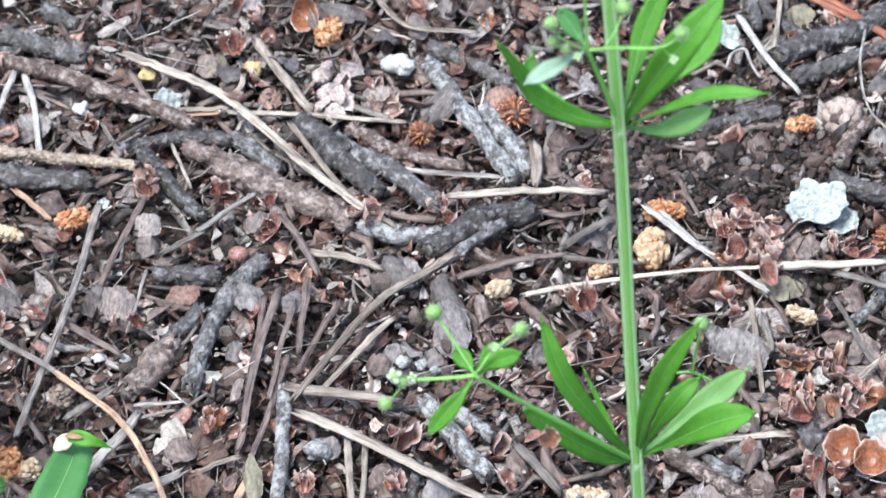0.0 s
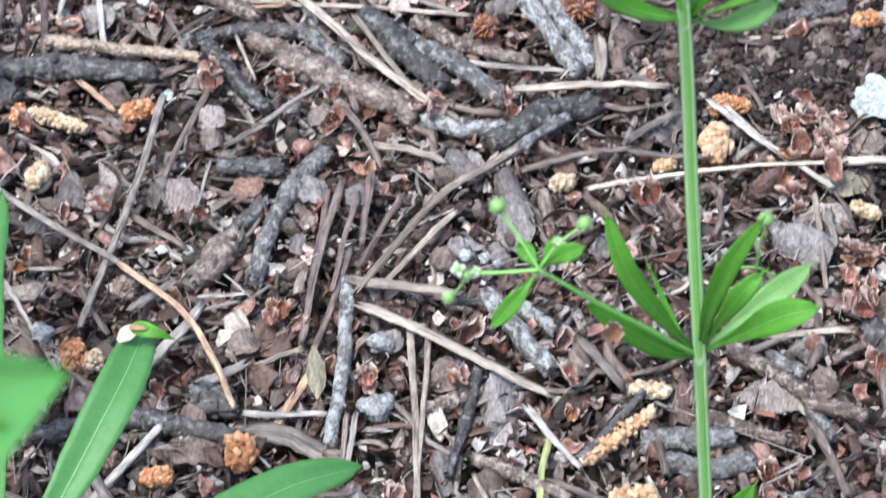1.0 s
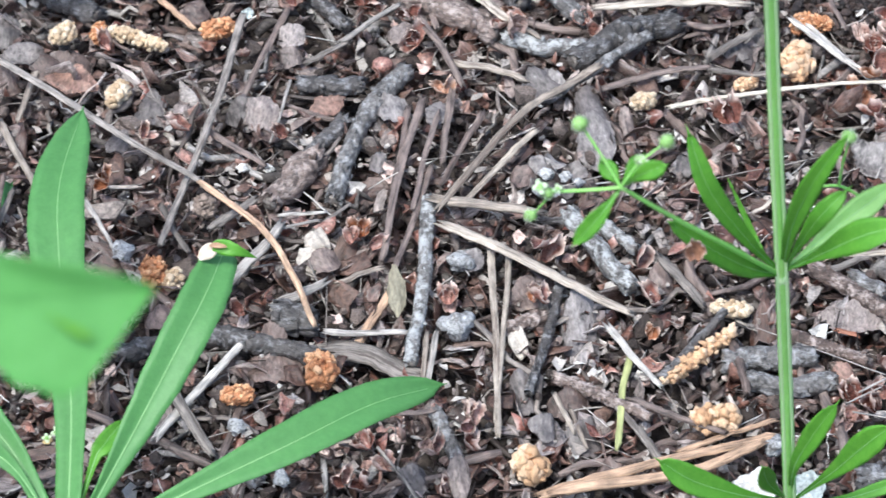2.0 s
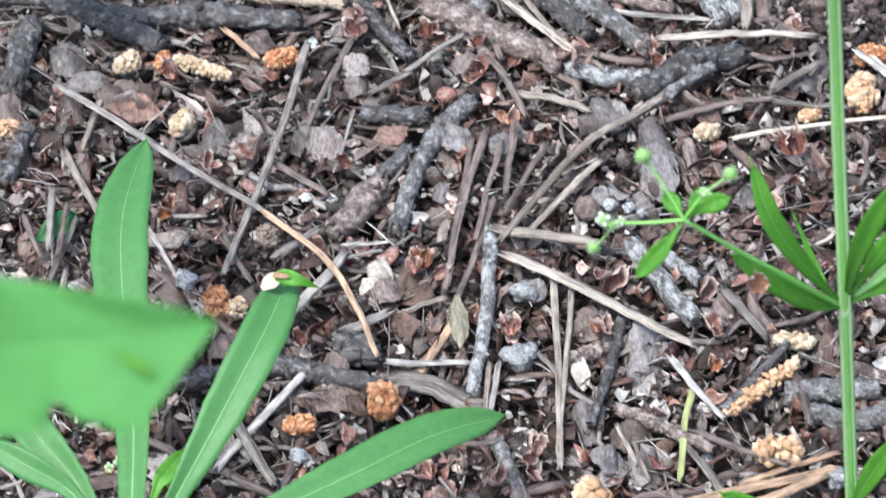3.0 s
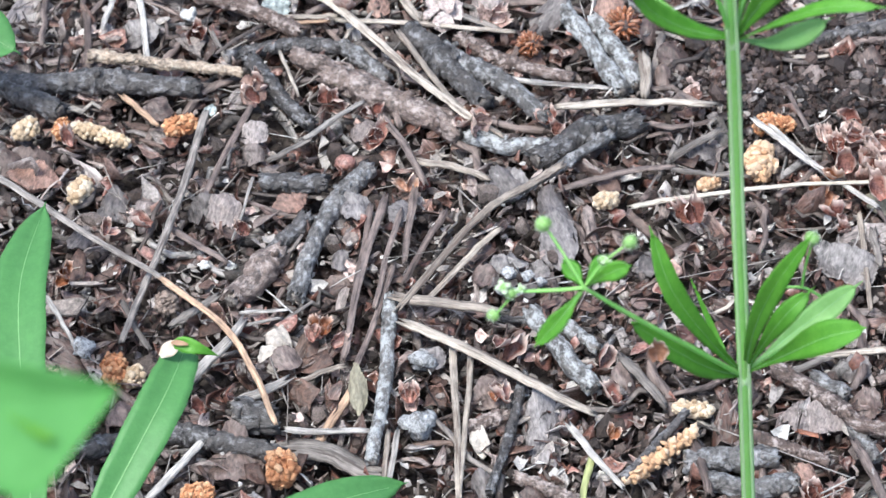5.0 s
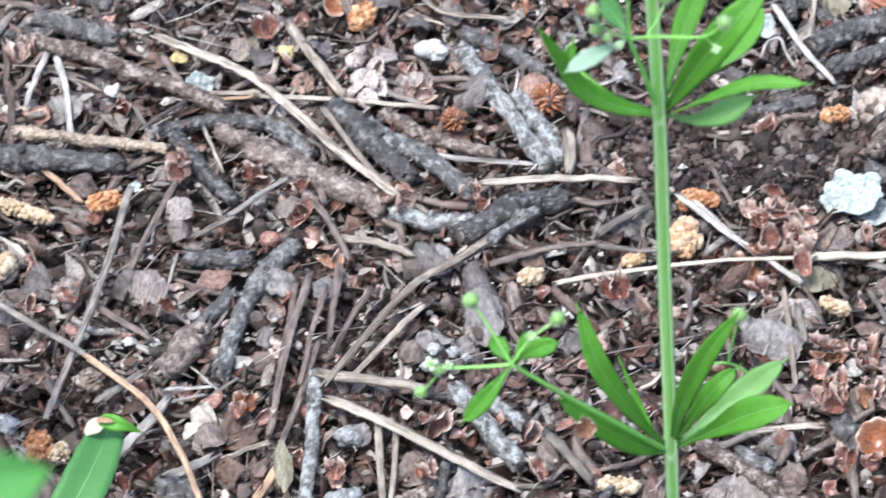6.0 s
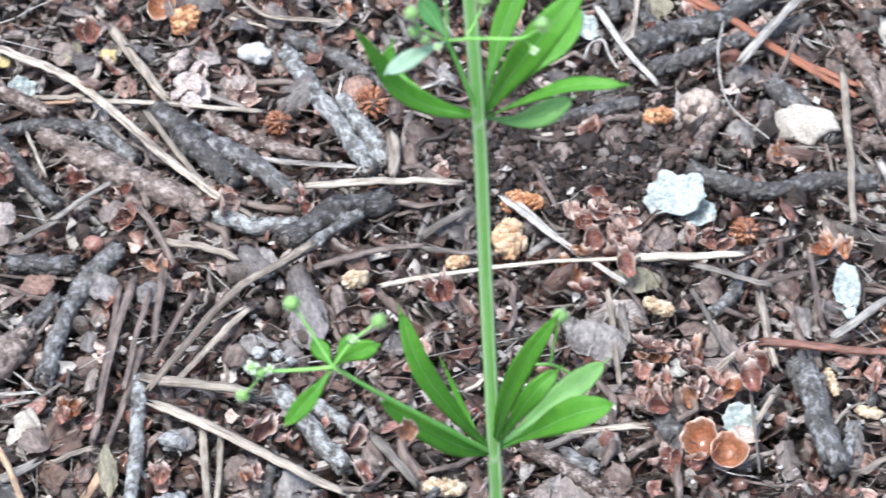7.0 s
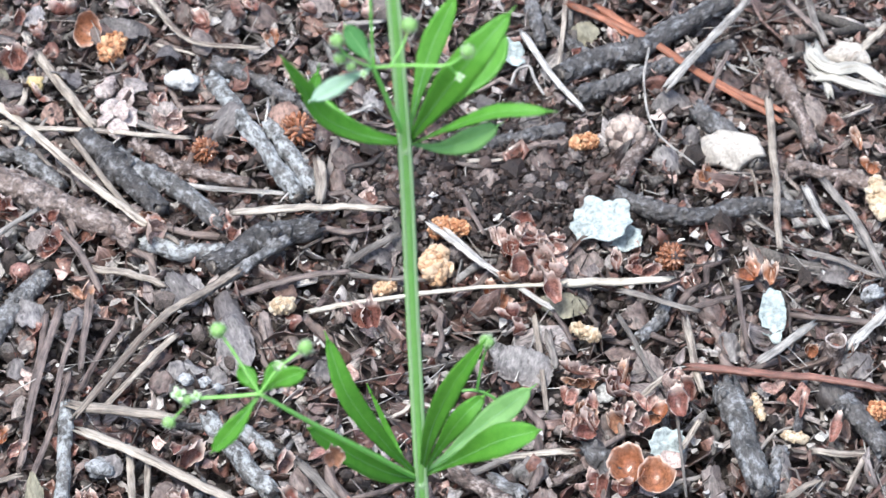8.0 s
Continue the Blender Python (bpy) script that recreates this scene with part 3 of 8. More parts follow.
def polygon_outline(rng, corners, low=0.72, jag=0.05):
    """A broken outline: straight edges between uneven corners, with small nicks."""
    an = np.linspace(0, 2 * math.pi, corners, endpoint=False) + rng.uniform(-0.28, 0.28, corners) + rng.uniform(0, 6)
    ra = rng.uniform(low, 1.12, corners)
    px, py = np.cos(an) * ra, np.sin(an) * ra
    ph = rng.uniform(0, 6.28, 3)

    def outline(a):
        best = 1.0
        for k in range(corners):
            x0, y0, x1, y1 = px[k], py[k], px[(k + 1) % corners], py[(k + 1) % corners]
            d = (x1 - x0) * math.sin(a) - (y1 - y0) * math.cos(a)
            if abs(d) < 1e-9:
                continue
            s_ = (y0 * math.cos(a) - x0 * math.sin(a)) / d
            if -1e-6 <= s_ <= 1 + 1e-6:
                q = (x0 + s_ * (x1 - x0)) * math.cos(a) + (y0 + s_ * (y1 - y0)) * math.sin(a)
                if q > 0:
                    best = q
        return best * (1 + jag * (math.sin(9 * a + ph[0]) * 0.6 + math.sin(17 * a + ph[1]) + math.sin(23 * a + ph[2]) * 0.7))

    return outline


def papery(rng, wide, cup, curl, teeth):
    """One papery scale, about 2 long: broad, cupped round its length, its far edge torn into fine teeth. Gives points, faces and how near the rim each point lies."""
    n, m = 11, 13
    up, rim = [], []
    ph = rng.uniform(0, 6.28, 4)
    torn = np.clip(rng.normal(0.0, teeth, m), -0.25, 0.5)
    torn[rng.integers(0, m, 3)] += teeth * 1.8
    for i in range(n):
        u = i / (n - 1)
        w = wide * (0.35 + 0.65 * math.sin(min(1.0, u * 1.35) * math.pi / 2)) * (1 - 0.4 * max(0.0, u - 0.62) / 0.38)
        for j in range(m):
            c = j / (m - 1) * 2 - 1
            a = c * cup
            y = -1 + 2 * u - 0.35 * u * c * c + (torn[j] * max(0.0, (u - 0.8) / 0.2) ** 1.5)
            x = w * math.sin(a) / max(0.3, math.sin(min(1.5, cup))) + 0.05 * math.sin(5 * u + ph[0])
            z = w * (1 - math.cos(a)) * 0.95 + curl * u * u + 0.9 * (u - 0.5) ** 2 + 0.07 * math.sin(4 * c + 3 * u + ph[1]) + 0.05 * math.sin(9 * u + ph[2]) * c
            if j in (0, m - 1):
                x += rng.normal(0, 0.07) * (0.3 + u)
            up.append((x, y, z))
            rim.append(max(max(0.0, u - 0.72) / 0.28, max(0.0, abs(c) - 0.72) / 0.28 * min(1.0, u * 2.5)))
    up = np.array(up)
    lo = up - (0, 0, 0.045)
    k, f = n * m, []
    for i in range(n - 1):
        for j in range(m - 1):
            q = i * m + j
            f += [(q, q + 1, q + m + 1, q + m), (k + q, k + q + m, k + q + m + 1, k + q + 1)]
        for j in (0, m - 1):
            q = i * m + j
            f.append((q, q + m, k + q + m, k + q))
    for i in (0, n - 1):
        for j in range(m - 1):
            q = i * m + j
            f.append((q, q + 1, k + q + 1, k + q))
    return np.concatenate([up, lo]), f, np.tile(rim, 2)


def bud_scale(p, w, h, deg, style="red", tilt=(20, 0)):
    """A shed bud's papery cup: one to three fringed scales that overlap at their base."""
    rng = fresh()
    rust = style == "orange"
    big = rust and w > 0.0078
    count = 1 if big else int(rng.choice((1, 2, 2, 3)))
    pieces, rims = [], []
    ph = rng.uniform(0, 6.28, 3)
    for i in range(count):
        if big:
            v, f = shell(9, 32, lambda a: 1 + 0.13 * math.sin(2 * a + ph[0]) + 0.08 * math.sin(3 * a + ph[1]) + 0.03 * math.sin(9 * a + ph[2]),
                         lambda x, y: 0.85 * math.hypot(x, y) ** 2.4 + 0.1 * x * y + 0.06 * math.sin(4 * math.atan2(y, x) + ph[1]) * math.hypot(x, y) ** 3, 0.05, rng, 0.008)
            rims.append(np.tile(np.concatenate([[0]] + [np.full(32, 1.2 * q ** 9) * np.clip(0.7 + rng.normal(0, 0.4, 32), 0, 1) for q in np.arange(1, 10) / 9]), 2))
            pieces.append((v, f))
            continue
        v, f, rim = papery(rng, rng.uniform(0.6, 0.85) if not big else 0.9, rng.uniform(1.2, 1.9), rng.uniform(0.1, 0.6), 0.05 if big else rng.uniform(0.06, 0.16))
        v = v + (0, 0.9, 0)
        v = turn_z(v, (i - (count - 1) / 2) * rng.uniform(35, 75) + rng.normal(0, 12), (rng.normal(8, 12), rng.normal(0, 14)))
        pieces.append((v - (0, 0.7, 0.03 * i), f))
        rims.append(rim * rng.uniform(0.8, 1.6))
    size = np.array([w / 2, h / 2, (w + h) / 3.8]) * (0.9 if count == 1 else 0.74)
    yaw, lean = deg + rng.uniform(-40, 40), (tilt[0] + rng.normal(0, 14), rng.normal(0, 16))
    placed = [turn_z(v * size, yaw, lean) + np.array(p) for v, _ in pieces]
    _, c = centred(np.concatenate(placed))
    ob = None
    for v, (_, f), rim in zip(placed, pieces, rims):
        bit = part("scale" if ob else "bud_scale", v - c, f, SCALE_ORANGE if rust else SCALE, ob, at=(0, 0, 0) if ob else c)
        bit.data.attributes.new("rim", "FLOAT", "POINT").data.foreach_set("value", rim.astype(np.float32))
        ob = ob or bit
    return tagged(ob,
                  "glossy orange cupped bud scale with a pale rim" if rust else "reddish-brown cupped bud scale with a ragged rim", "bud scale", "shed bud scales")


CHIP_WORDS = {
    "mauve": "mauve-grey curled scrap of dead leaf",
    "grey": "grey flake of weathered bark", "brown": "brown flat flake of pine bark", "pink": "pinkish peeled flake of bark",
    "palepink": "pale pink papery scale of a spent cone",
    "cream": "cream-coloured chip of rotten wood", "white": "white fragment lying on the litter", "lichen": "pale blue-grey lobed flake of lichen",
    "olive": "olive-brown shrivelled leaf scrap", "rust": "rust-red flake of dead leaf", "yellow": "yellow crumb of dry resin", "blue": "blue-grey rough crumb on the litter",
}
CHIP_NAMES = {"mauve": "leaf_scrap", "palepink": "papery_scale", "white": "white_fragment", "lichen": "lichen_flake", "cream": "wood_chip", "olive": "leaf_scrap", "rust": "leaf_scrap", "yellow": "resin_crumb", "blue": "pebble", "mottled": "pebble"}


def torn_edge(rng, n, amount):
    """A broken line: a few large bites and many small ones."""
    u = np.linspace(0, 1, n)
    out = sum(rng.normal(0, 1) / k * np.sin(u * math.pi * k * rng.uniform(0.8, 1.3) + rng.uniform(0, 6.28)) for k in (1, 2, 3, 5, 8)) * 0.5
    return amount * (out + rng.normal(0, 0.25, n))


def scrap(rng, cup, twist):
    """A curled scrap of dead leaf or bark, 2 by 2: arched over its length, twisted, wrinkled, torn on all sides."""
    n, m = 15, 15
    left, right, near, far = (torn_edge(rng, n, 0.2) for _ in range(4))
    ph = rng.uniform(0, 6.28, 6)
    slim = rng.uniform(0.2, 0.6)
    up = []
    for i in range(n):
        u = i / (n - 1) * 2 - 1
        for j in range(m):
            c = j / (m - 1) * 2 - 1
            wide = 1 - slim * abs(u) ** 2.5
            x = c * (wide + (right[i] if c > 0 else left[i]) * abs(c) ** 2)
            y = u * (1 + (far[j] if u > 0 else near[j]) * abs(u) ** 2) * (1 - 0.25 * c * c)
            z = (math.cos(x * cup) - 1) / max(0.5, abs(cup)) + twist * x * y + 0.1 * math.sin(2.6 * y + ph[0]) + 0.05 * math.sin(7 * x + 2 * y + ph[1]) + 0.04 * math.sin(6 * y + 3 * x + ph[2])
            up.append((math.sin(x * cup) / cup if abs(cup) > 0.2 else x, y, z))
    up = np.array(up) + rng.normal(0, 0.012, (n * m, 3))
    lo = up - (0, 0, 0.05)
    k, f = n * m, []
    for i in range(n - 1):
        for j in range(m - 1):
            q = i * m + j
            f += [(q, q + 1, q + m + 1, q + m), (k + q, k + q + m, k + q + m + 1, k + q + 1)]
        for j in (0, m - 1):
            q = i * m + j
            f.append((q, q + m, k + q + m, k + q))
    for i in (0, n - 1):
        for j in range(m - 1):
            q = i * m + j
            f.append((q, q + 1, k + q + 1, k + q))
    return np.concatenate([up, lo]), f


def flake(p, w, h, deg, style, tilt=(12, 0), thick=0.1, arch=0.3):
    """A torn curled scrap; chips of pale wood are thick, and lichen spreads in wavy lobes."""
    rng = fresh()
    ph = rng.uniform(0, 6.28, 6)
    lobed = style == "lichen"
    if style in ("lichen", "cream", "white", "palepink"):
        base = polygon_outline(rng, 10, 0.88 if lobed else 0.7, 0.02)

        def outline(a):
            q = base(a) * 1.12
            return q * (0.95 + 0.07 * abs(math.sin(2.5 * a + ph[0])) + 0.05 * math.sin(9 * a + ph[1])) if lobed else q

        def form(x, y):
            d = x * x + y * y
            if lobed:
                return 0.12 * math.sin(5 * math.atan2(y, x) + ph[2]) * d + 0.15 * d * d + 0.07 * math.sin(7 * x + ph[3]) + 0.06 * math.sin(8 * y + ph[4])
            return -arch * (y * y + 0.5 * x * x) + 0.12 * math.sin(3 * x + ph[5]) + 0.1 * math.sin(5 * y + ph[4]) + 0.06 * math.sin(9 * x + 5 * y)

        v, f = shell(7, 44, outline, form, 0.35 if style == "cream" else thick, rng, 0.03)
        gr = None
    else:
        v, f = scrap(rng, rng.uniform(0.5, 1.5) * rng.choice((-1, 1, 1)), rng.normal(0, 0.22))
        gr = v * np.array([w / 2, h * 0.22, w / 2]) + rng.uniform(0, 5, 3)
    v = v * np.array([w / 2, h / 2, min(w, h) / 2])
    v = turn_z(v, deg, (tilt[0] + rng.normal(0, 9), tilt[1] + rng.normal(0, 12))) + np.array(p)
    v, c = centred(v)
    name = CHIP_NAMES.get(style, "bark_chip")
    return tagged(part(name, v, f, FLAT[style], at=c, grain=gr), CHIP_WORDS[style], name.replace("_", " "), "chips and fragments in the litter")


def pebble(p, r, style, squash=0.75):
    rng = fresh()
    o = Vector(rng.uniform(0, 50, 3))
    lump = 0.12 if style == "berry" else 1.0
    k = np.array([1 + lump * (0.7 * noise.noise(Vector(q) * 1.1 + o) + 0.35 * noise.noise(Vector(q) * 2.6 + o) + 0.16 * noise.noise(Vector(q) * 6 + o)) for q in BALL3[0]])
    v = BALL3[0] * k[:, None] * np.array([r, r * 0.85, r * squash]) + np.array(p)
    v, c = centred(v)
    words = {"white": "white rounded fragment on the litter", "berry": "glossy red-brown round bud in the litter", "mottled": "pale grey lump mottled with dark lichen"}
    m = SCALE if style == "berry" else FLAT[style]
    name = "bud" if style == "berry" else CHIP_NAMES.get(style, "crumb")
    return tagged(part(name, v, f_ball3, m, at=c), words.get(style, CHIP_WORDS.get(style, "")), name.replace("_", " "), "crumbs in the litter")


f_ball3 = BALL3[1]


def scaly_cone(p, r, style, words, deg=0):
    """A small closed cone: overlapping pointed scales in spirals round a core, each a part."""
    rng = fresh()
    base = new("pine_cone")
    base.location = p
    core = BALL2[0] * np.array([0.8, 0.8, 0.9]) * r + (0, 0, r * 0.8)
    shaggy = style == "rust"
    mat = SCALE_ORANGE if shaggy else FLAT[style]
    part("core", core, BALL2[1], FLAT["brown"], base, grain=core)
    count = 90 if shaggy else 34
    for i in range(count):
        u = (i + 0.5) / count
        z = 1 - 1.75 * u
        ring = math.sqrt(max(0.02, 1 - z * z))
        a = i * 2.39996
        sv, sf = shell(2, 8, lambda t: 1 + 0.25 * abs(math.cos(t)), lambda x, y: -0.4 * (x * x + y * y), 0.3, rng, 0.04)
        sv = turn_z(sv * (np.array([0.13, 0.5, 0.25]) if shaggy else np.array([0.34, 0.44, 0.34])) * r, rng.normal(0, 30) if shaggy else 0, (rng.normal(-60, 20) if shaggy else -34, 0))
        nrm = Vector((math.cos(a) * ring, math.sin(a) * ring, z))
        m = np.array(nrm.to_track_quat("Z", "Y").to_matrix())
        sv = sv @ m.T + np.array(nrm) * r * 0.92 + (0, 0, r * 0.8)
        part("scale", sv, sf, mat, base, grain=sv)
    base.rotation_euler = (radians(55), 0, radians(deg))
    return tagged(base, words, "pine cone")


def hollow_stub(p, r, h):
    """A short hollow stub of a shoot, standing up, its mouth ringed with a pale torn lip."""
    rng = fresh()
    prof = [(1.05, 0.0), (0.95, 0.4), (0.92, 0.8), (1.02, 1.0), (0.84, 1.03), (0.72, 0.85), (0.6, 0.6), (0.0, 0.55)]
    n = 20
    v, f = [], []
    for q, z in prof:
        for k in range(n):
            a = 2 * math.pi * k / n
            s_ = q * r * (1 + 0.07 * math.sin(3 * a) + rng.normal(0, 0.03))
            v.append((p[0] + math.cos(a) * s_, p[1] + math.sin(a) * s_, p[2] + h * z + r * 0.12 * math.sin(2 * a) * (z > 0.9)))
    for i in range(len(prof) - 1):
        for k in range(n):
            a, b_ = i * n + k, i * n + (k + 1) % n
            f.append((a, b_, b_ + n, a + n))
    v, c = centred(v)
    ob = tagged(part("hollow_shoot", v, f, BARK["brown"], at=c, grain=v), "short hollow brown shoot stub with pale torn lip", "shoot stub")
    ring = [(math.cos(a) * r * 0.93, math.sin(a) * r * 0.93, h * 1.01 + r * 0.12 * math.sin(2 * a)) for a in np.linspace(0, 2 * math.pi, 33)]
    part("lip", *tube(np.array(ring) + (v.min(0) + v.max(0)) * (0.5, 0.5, 0), r * (0.07 + 0.05 * np.sin(np.arange(33) * 0.6)), 6), FLAT["palepink"], ob)
    part("inside", BALL2[0] * r * np.array([0.6, 0.6, 0.35]) + (v.min(0) + v.max(0)) * (0.5, 0.5, 0) + (0, 0, h * 0.62), BALL2[1], SCALE, ob)
    return ob


# ---- green plants ----
def leaf(parent, points, width, face, material, tip=0.0016, fold=0.22, name="leaf", label="", widest=0.67, rib=True, prickles=True, thick=0.00022, cut=1.0, lower=1.0, base=0.13, blunt=0.6):
    """A narrow leaf along a curve: broadest past its middle, folded at the midrib, bristle-tipped, with tiny hooks on its edge."""
    rng = fresh()
    n, m = 22, 7
    line = spline(points, n)
    tan = np.gradient(line, axis=0)
    tan /= np.linalg.norm(tan, axis=1)[:, None]
    face = np.array(face, float)
    side = np.cross(tan, face)
    side /= np.linalg.norm(side, axis=1)[:, None]
    nrm = np.cross(side, tan)
    u = np.linspace(0, 1, n)
    k = math.log(0.5) / math.log(widest)
    prof = np.sin(math.pi * np.clip(u, 0, 1) ** k) ** np.where(u > widest, blunt, 1.3)
    prof = np.where(u < widest, base + (1 - base) * prof, np.maximum(prof, 0.02))
    under = lower * np.clip((1 - u) / max(0.001, 1 - cut), 0, 1) ** 1.25 * (1 + 0.05 * np.sin(u * 31))
    w = width / 2 * prof * (1 + 0.02 * rng.normal(0, 1, n))
    wave = 0.05 * width * np.sin(u * 9 + rng.uniform(0, 6))
    top, faces = [], []
    cross = np.linspace(-1, 1, m)
    for i in range(n):
        for c in cross:
            wide_side = w[i] if c <= 0 or (cut == 1.0 and lower == 1.0) else width / 2 * max(0.02, under[i])
            top.append(line[i] + side[i] * c * wide_side + nrm[i] * (abs(c) ** 1.3 * w[i] * fold + wave[i] * c * abs(c) - 0.03 * width * (abs(c) < 0.1)))
    top = np.array(top)
    low = top - np.repeat(nrm, m, axis=0) * thick
    nn = n * m
    for i in range(n - 1):
        for j in range(m - 1):
            a = i * m + j
            faces.append((a, a + 1, a + m + 1, a + m))
            faces.append((nn + a, nn + a + m, nn + a + m + 1, nn + a + 1))
        for j in (0, m - 1):
            a = i * m + j
            faces.append((a, a + m, nn + a + m, nn + a) if j == 0 else (a, nn + a, nn + a + m, a + m))
    pieces = [(np.concatenate([top, low]), faces)]
    if tip:
        t0, t1 = line[-1], line[-1] + tan[-1] * tip
        pieces.append(tube(spline([t0 - tan[-1] * 0.0006, t0, t1], 5), np.array([0.0004, 0.00032, 0.00022, 0.00014, 0.00004]), 5))
    lf = part(name, *joined(pieces), material, parent, label)
    if rib:
        rl = line[1:-1] + nrm[1:-1] * 0.00006 - nrm[1:-1] * 0.03 * width
        rr = np.linspace(0.00017, 0.00005, n - 2) * min(1.1, width / 0.0055)
        part("midrib", *tube(rl, rr, 6, None, 0, 0.5), RIB_SOFT, lf)
    if prickles:
        hv, hf = [], []
        for i in range(2, n - 1):
            for sgn in (-1, 1):
                for q in (0.0, 0.5):
                    b = line[i] * (1 - q) + line[i - 1] * q
                    ww = w[i] * (1 - q) + w[i - 1] * q
                    b = b + side[i] * sgn * ww + nrm[i] * ww * fold
                    o = len(hv)
                    d = side[i] * sgn * 0.0003 - tan[i] * 0.00016
                    hv += [b - tan[i] * 0.00013, b + tan[i] * 0.00013, b + nrm[i] * 0.0001, b + d]
                    hf += [(o, o + 1, o + 3), (o + 1, o + 2, o + 3), (o + 2, o, o + 3)]
        part("hooked_edge", hv, hf, material, lf)
    return lf


def lobed_leaf(parent, points, material, face):
    """A broad soft leaf: a slim upper half, and a wide lower half cut into two lobes; both meet in a pointed tip."""
    n, m = 60, 13
    line = spline(points, n)
    tan, _, _ = frames_along(line)
    side = np.cross(tan, np.array(face, float))
    side /= np.linalg.norm(side, axis=1)[:, None]
    nrm = np.cross(side, tan)
    left = np.concatenate([np.cumsum(np.linalg.norm(np.diff(line, axis=0), axis=1)[::-1])[::-1], [0]])
    fade = np.clip((left.max() - left) / 0.012, 0.12, 1) ** 0.7
    upper = 0.0056 * (left / 0.0215) ** 0.75 * fade
    lower = np.minimum(1.2 * left, 0.0094 + 0.0004 * np.sin(left * 1500)) - 0.0026 * np.exp(-((left - 0.0150) / 0.0022) ** 2)
    lower = np.maximum(0, lower) * fade
    top = []
    for i in range(n):
        for c in np.linspace(-1, 1, m):
            w = upper[i] if c < 0 else lower[i]
            top.append(line[i] + side[i] * c * w + nrm[i] * (0.0012 * abs(c) ** 1.5 + 0.0005 * math.sin(left[i] * 420 + 2.5 * c) * abs(c)))
    top = np.array(top)
    low = top - np.repeat(nrm, m, axis=0) * 0.00025
    k, f = n * m, []
    for i in range(n - 1):
        for j in range(m - 1):
            a = i * m + j
            f += [(a, a + 1, a + m + 1, a + m), (k + a, k + a + m, k + a + m + 1, k + a + 1)]
        for j in (0, m - 1):
            a = i * m + j
            f.append((a, a + m, k + a + m, k + a))
    lf = part("lobed_leaf", np.concatenate([top, low]), f, material, parent, "broad soft green leaf with two lobes")
    part("midrib", *tube(line + nrm * 0.0001, np.linspace(0.0004, 0.0001, n), 6, None, 0, 0.5), material, lf)
    return lf


def plant_stem(parent, points, r0, r1, name="stem", square=0.12, material=None, prickles=False, sides=12):
    rng = fresh()
    n = 40 if len(points) > 2 else 24
    line = spline(points, n)
    st = part(name, *tube(line, np.linspace(r0, r1, n), sides, None, 0, 1, 0, square), material or STEM, parent)
    if prickles:
        tan, side, top = frames_along(line)
        hv, hf = [], []
        for i in range(n - 1):
            for q in np.linspace(0, 1, 9)[:-1]:
                b0 = line[i] * (1 - q) + line[i + 1] * q
                for k in range(4):
                    a = math.pi / 4 + k * math.pi / 2 + rng.normal(0, 0.1)
                    d = side[i] * math.cos(a) + top[i] * math.sin(a)
                    b = b0 + d * r0 * 0.9
                    o = len(hv)
                    hv += [b - tan[i] * 0.00015, b + tan[i] * 0.00015, b + np.cross(d, tan[i]) * 0.00012, b + d * 0.00042 - tan[i] * 0.0002]
                    hf += [(o, o + 1, o + 3), (o + 1, o + 2, o + 3), (o + 2, o, o + 3)]
        part("hooked_edge", hv, hf, HAIR, st)
    return st


def rib_lines(parent, points, r, offsets):
    """The raised pale edges of a square stem."""
    line = spline(points, 40)
    tan, side, top = frames_along(line)
    for a in offsets:
        d = side * math.cos(a) + top * math.sin(a)
        part("stem_ridge", *tube(line + d * r, np.full(40, r * 0.33), 6), RIB, parent)


def fruit(parent, p, r, name="fruit"):
    """A round green burr with fine hooked hairs."""
    rng = fresh()
    p = np.array(p)
    v = BALL2[0] * r * np.array([1, 0.92, 0.95]) * (1 + 0.05 * rng.normal(0, 1, (len(BALL2[0]), 1)))
    fr = part(name, v + p, BALL2[1], FRUIT, parent, "small round bristly green fruit")
    hv, hf = [], []
    for i in range(110):
        d = rng.normal(0, 1, 3)
        d /= np.linalg.norm(d)
        e = np.cross(d, (0.3, 0.5, 0.8))
        e /= np.linalg.norm(e)
        o = len(hv)
        hv += [p + d * r * 0.95 + e * 0.00006, p + d * r * 0.95 - e * 0.00006, p + d * r * 0.95 + np.cross(d, e) * 0.00008, p + d * (r * 1.42) + e * 0.0002]
        hf += [(o, o + 1, o + 3), (o + 1, o + 2, o + 3), (o + 2, o, o + 3)]
    part("bristle_coat", hv, hf, HAIR, fr)
    return fr


def flower(parent, p, r):
    rng = fresh()
    p = np.array(p)
    fl = part("flower", BALL1[0] * r * 0.62 + p, BALL1[1], FRUIT, parent, "tiny four-petalled white flower")
    for k in range(4):
        a = k * math.pi / 2 + rng.uniform(0, 0.4)
        v, f = shell(2, 8, lambda t: 1.0, lambda x, y: 0.3 * x * x, 0.15, rng, 0.02)
        v = turn_z(v * np.array([0.42, 0.34, 0.35]) * r + (0.5 * r, 0, 0.35 * r), math.degrees(a), (0, 0))
        part("petal", v @ np.array(Euler((radians(35), 0, 0)).to_matrix()).T + p, f, PETAL, fl)
    return fl


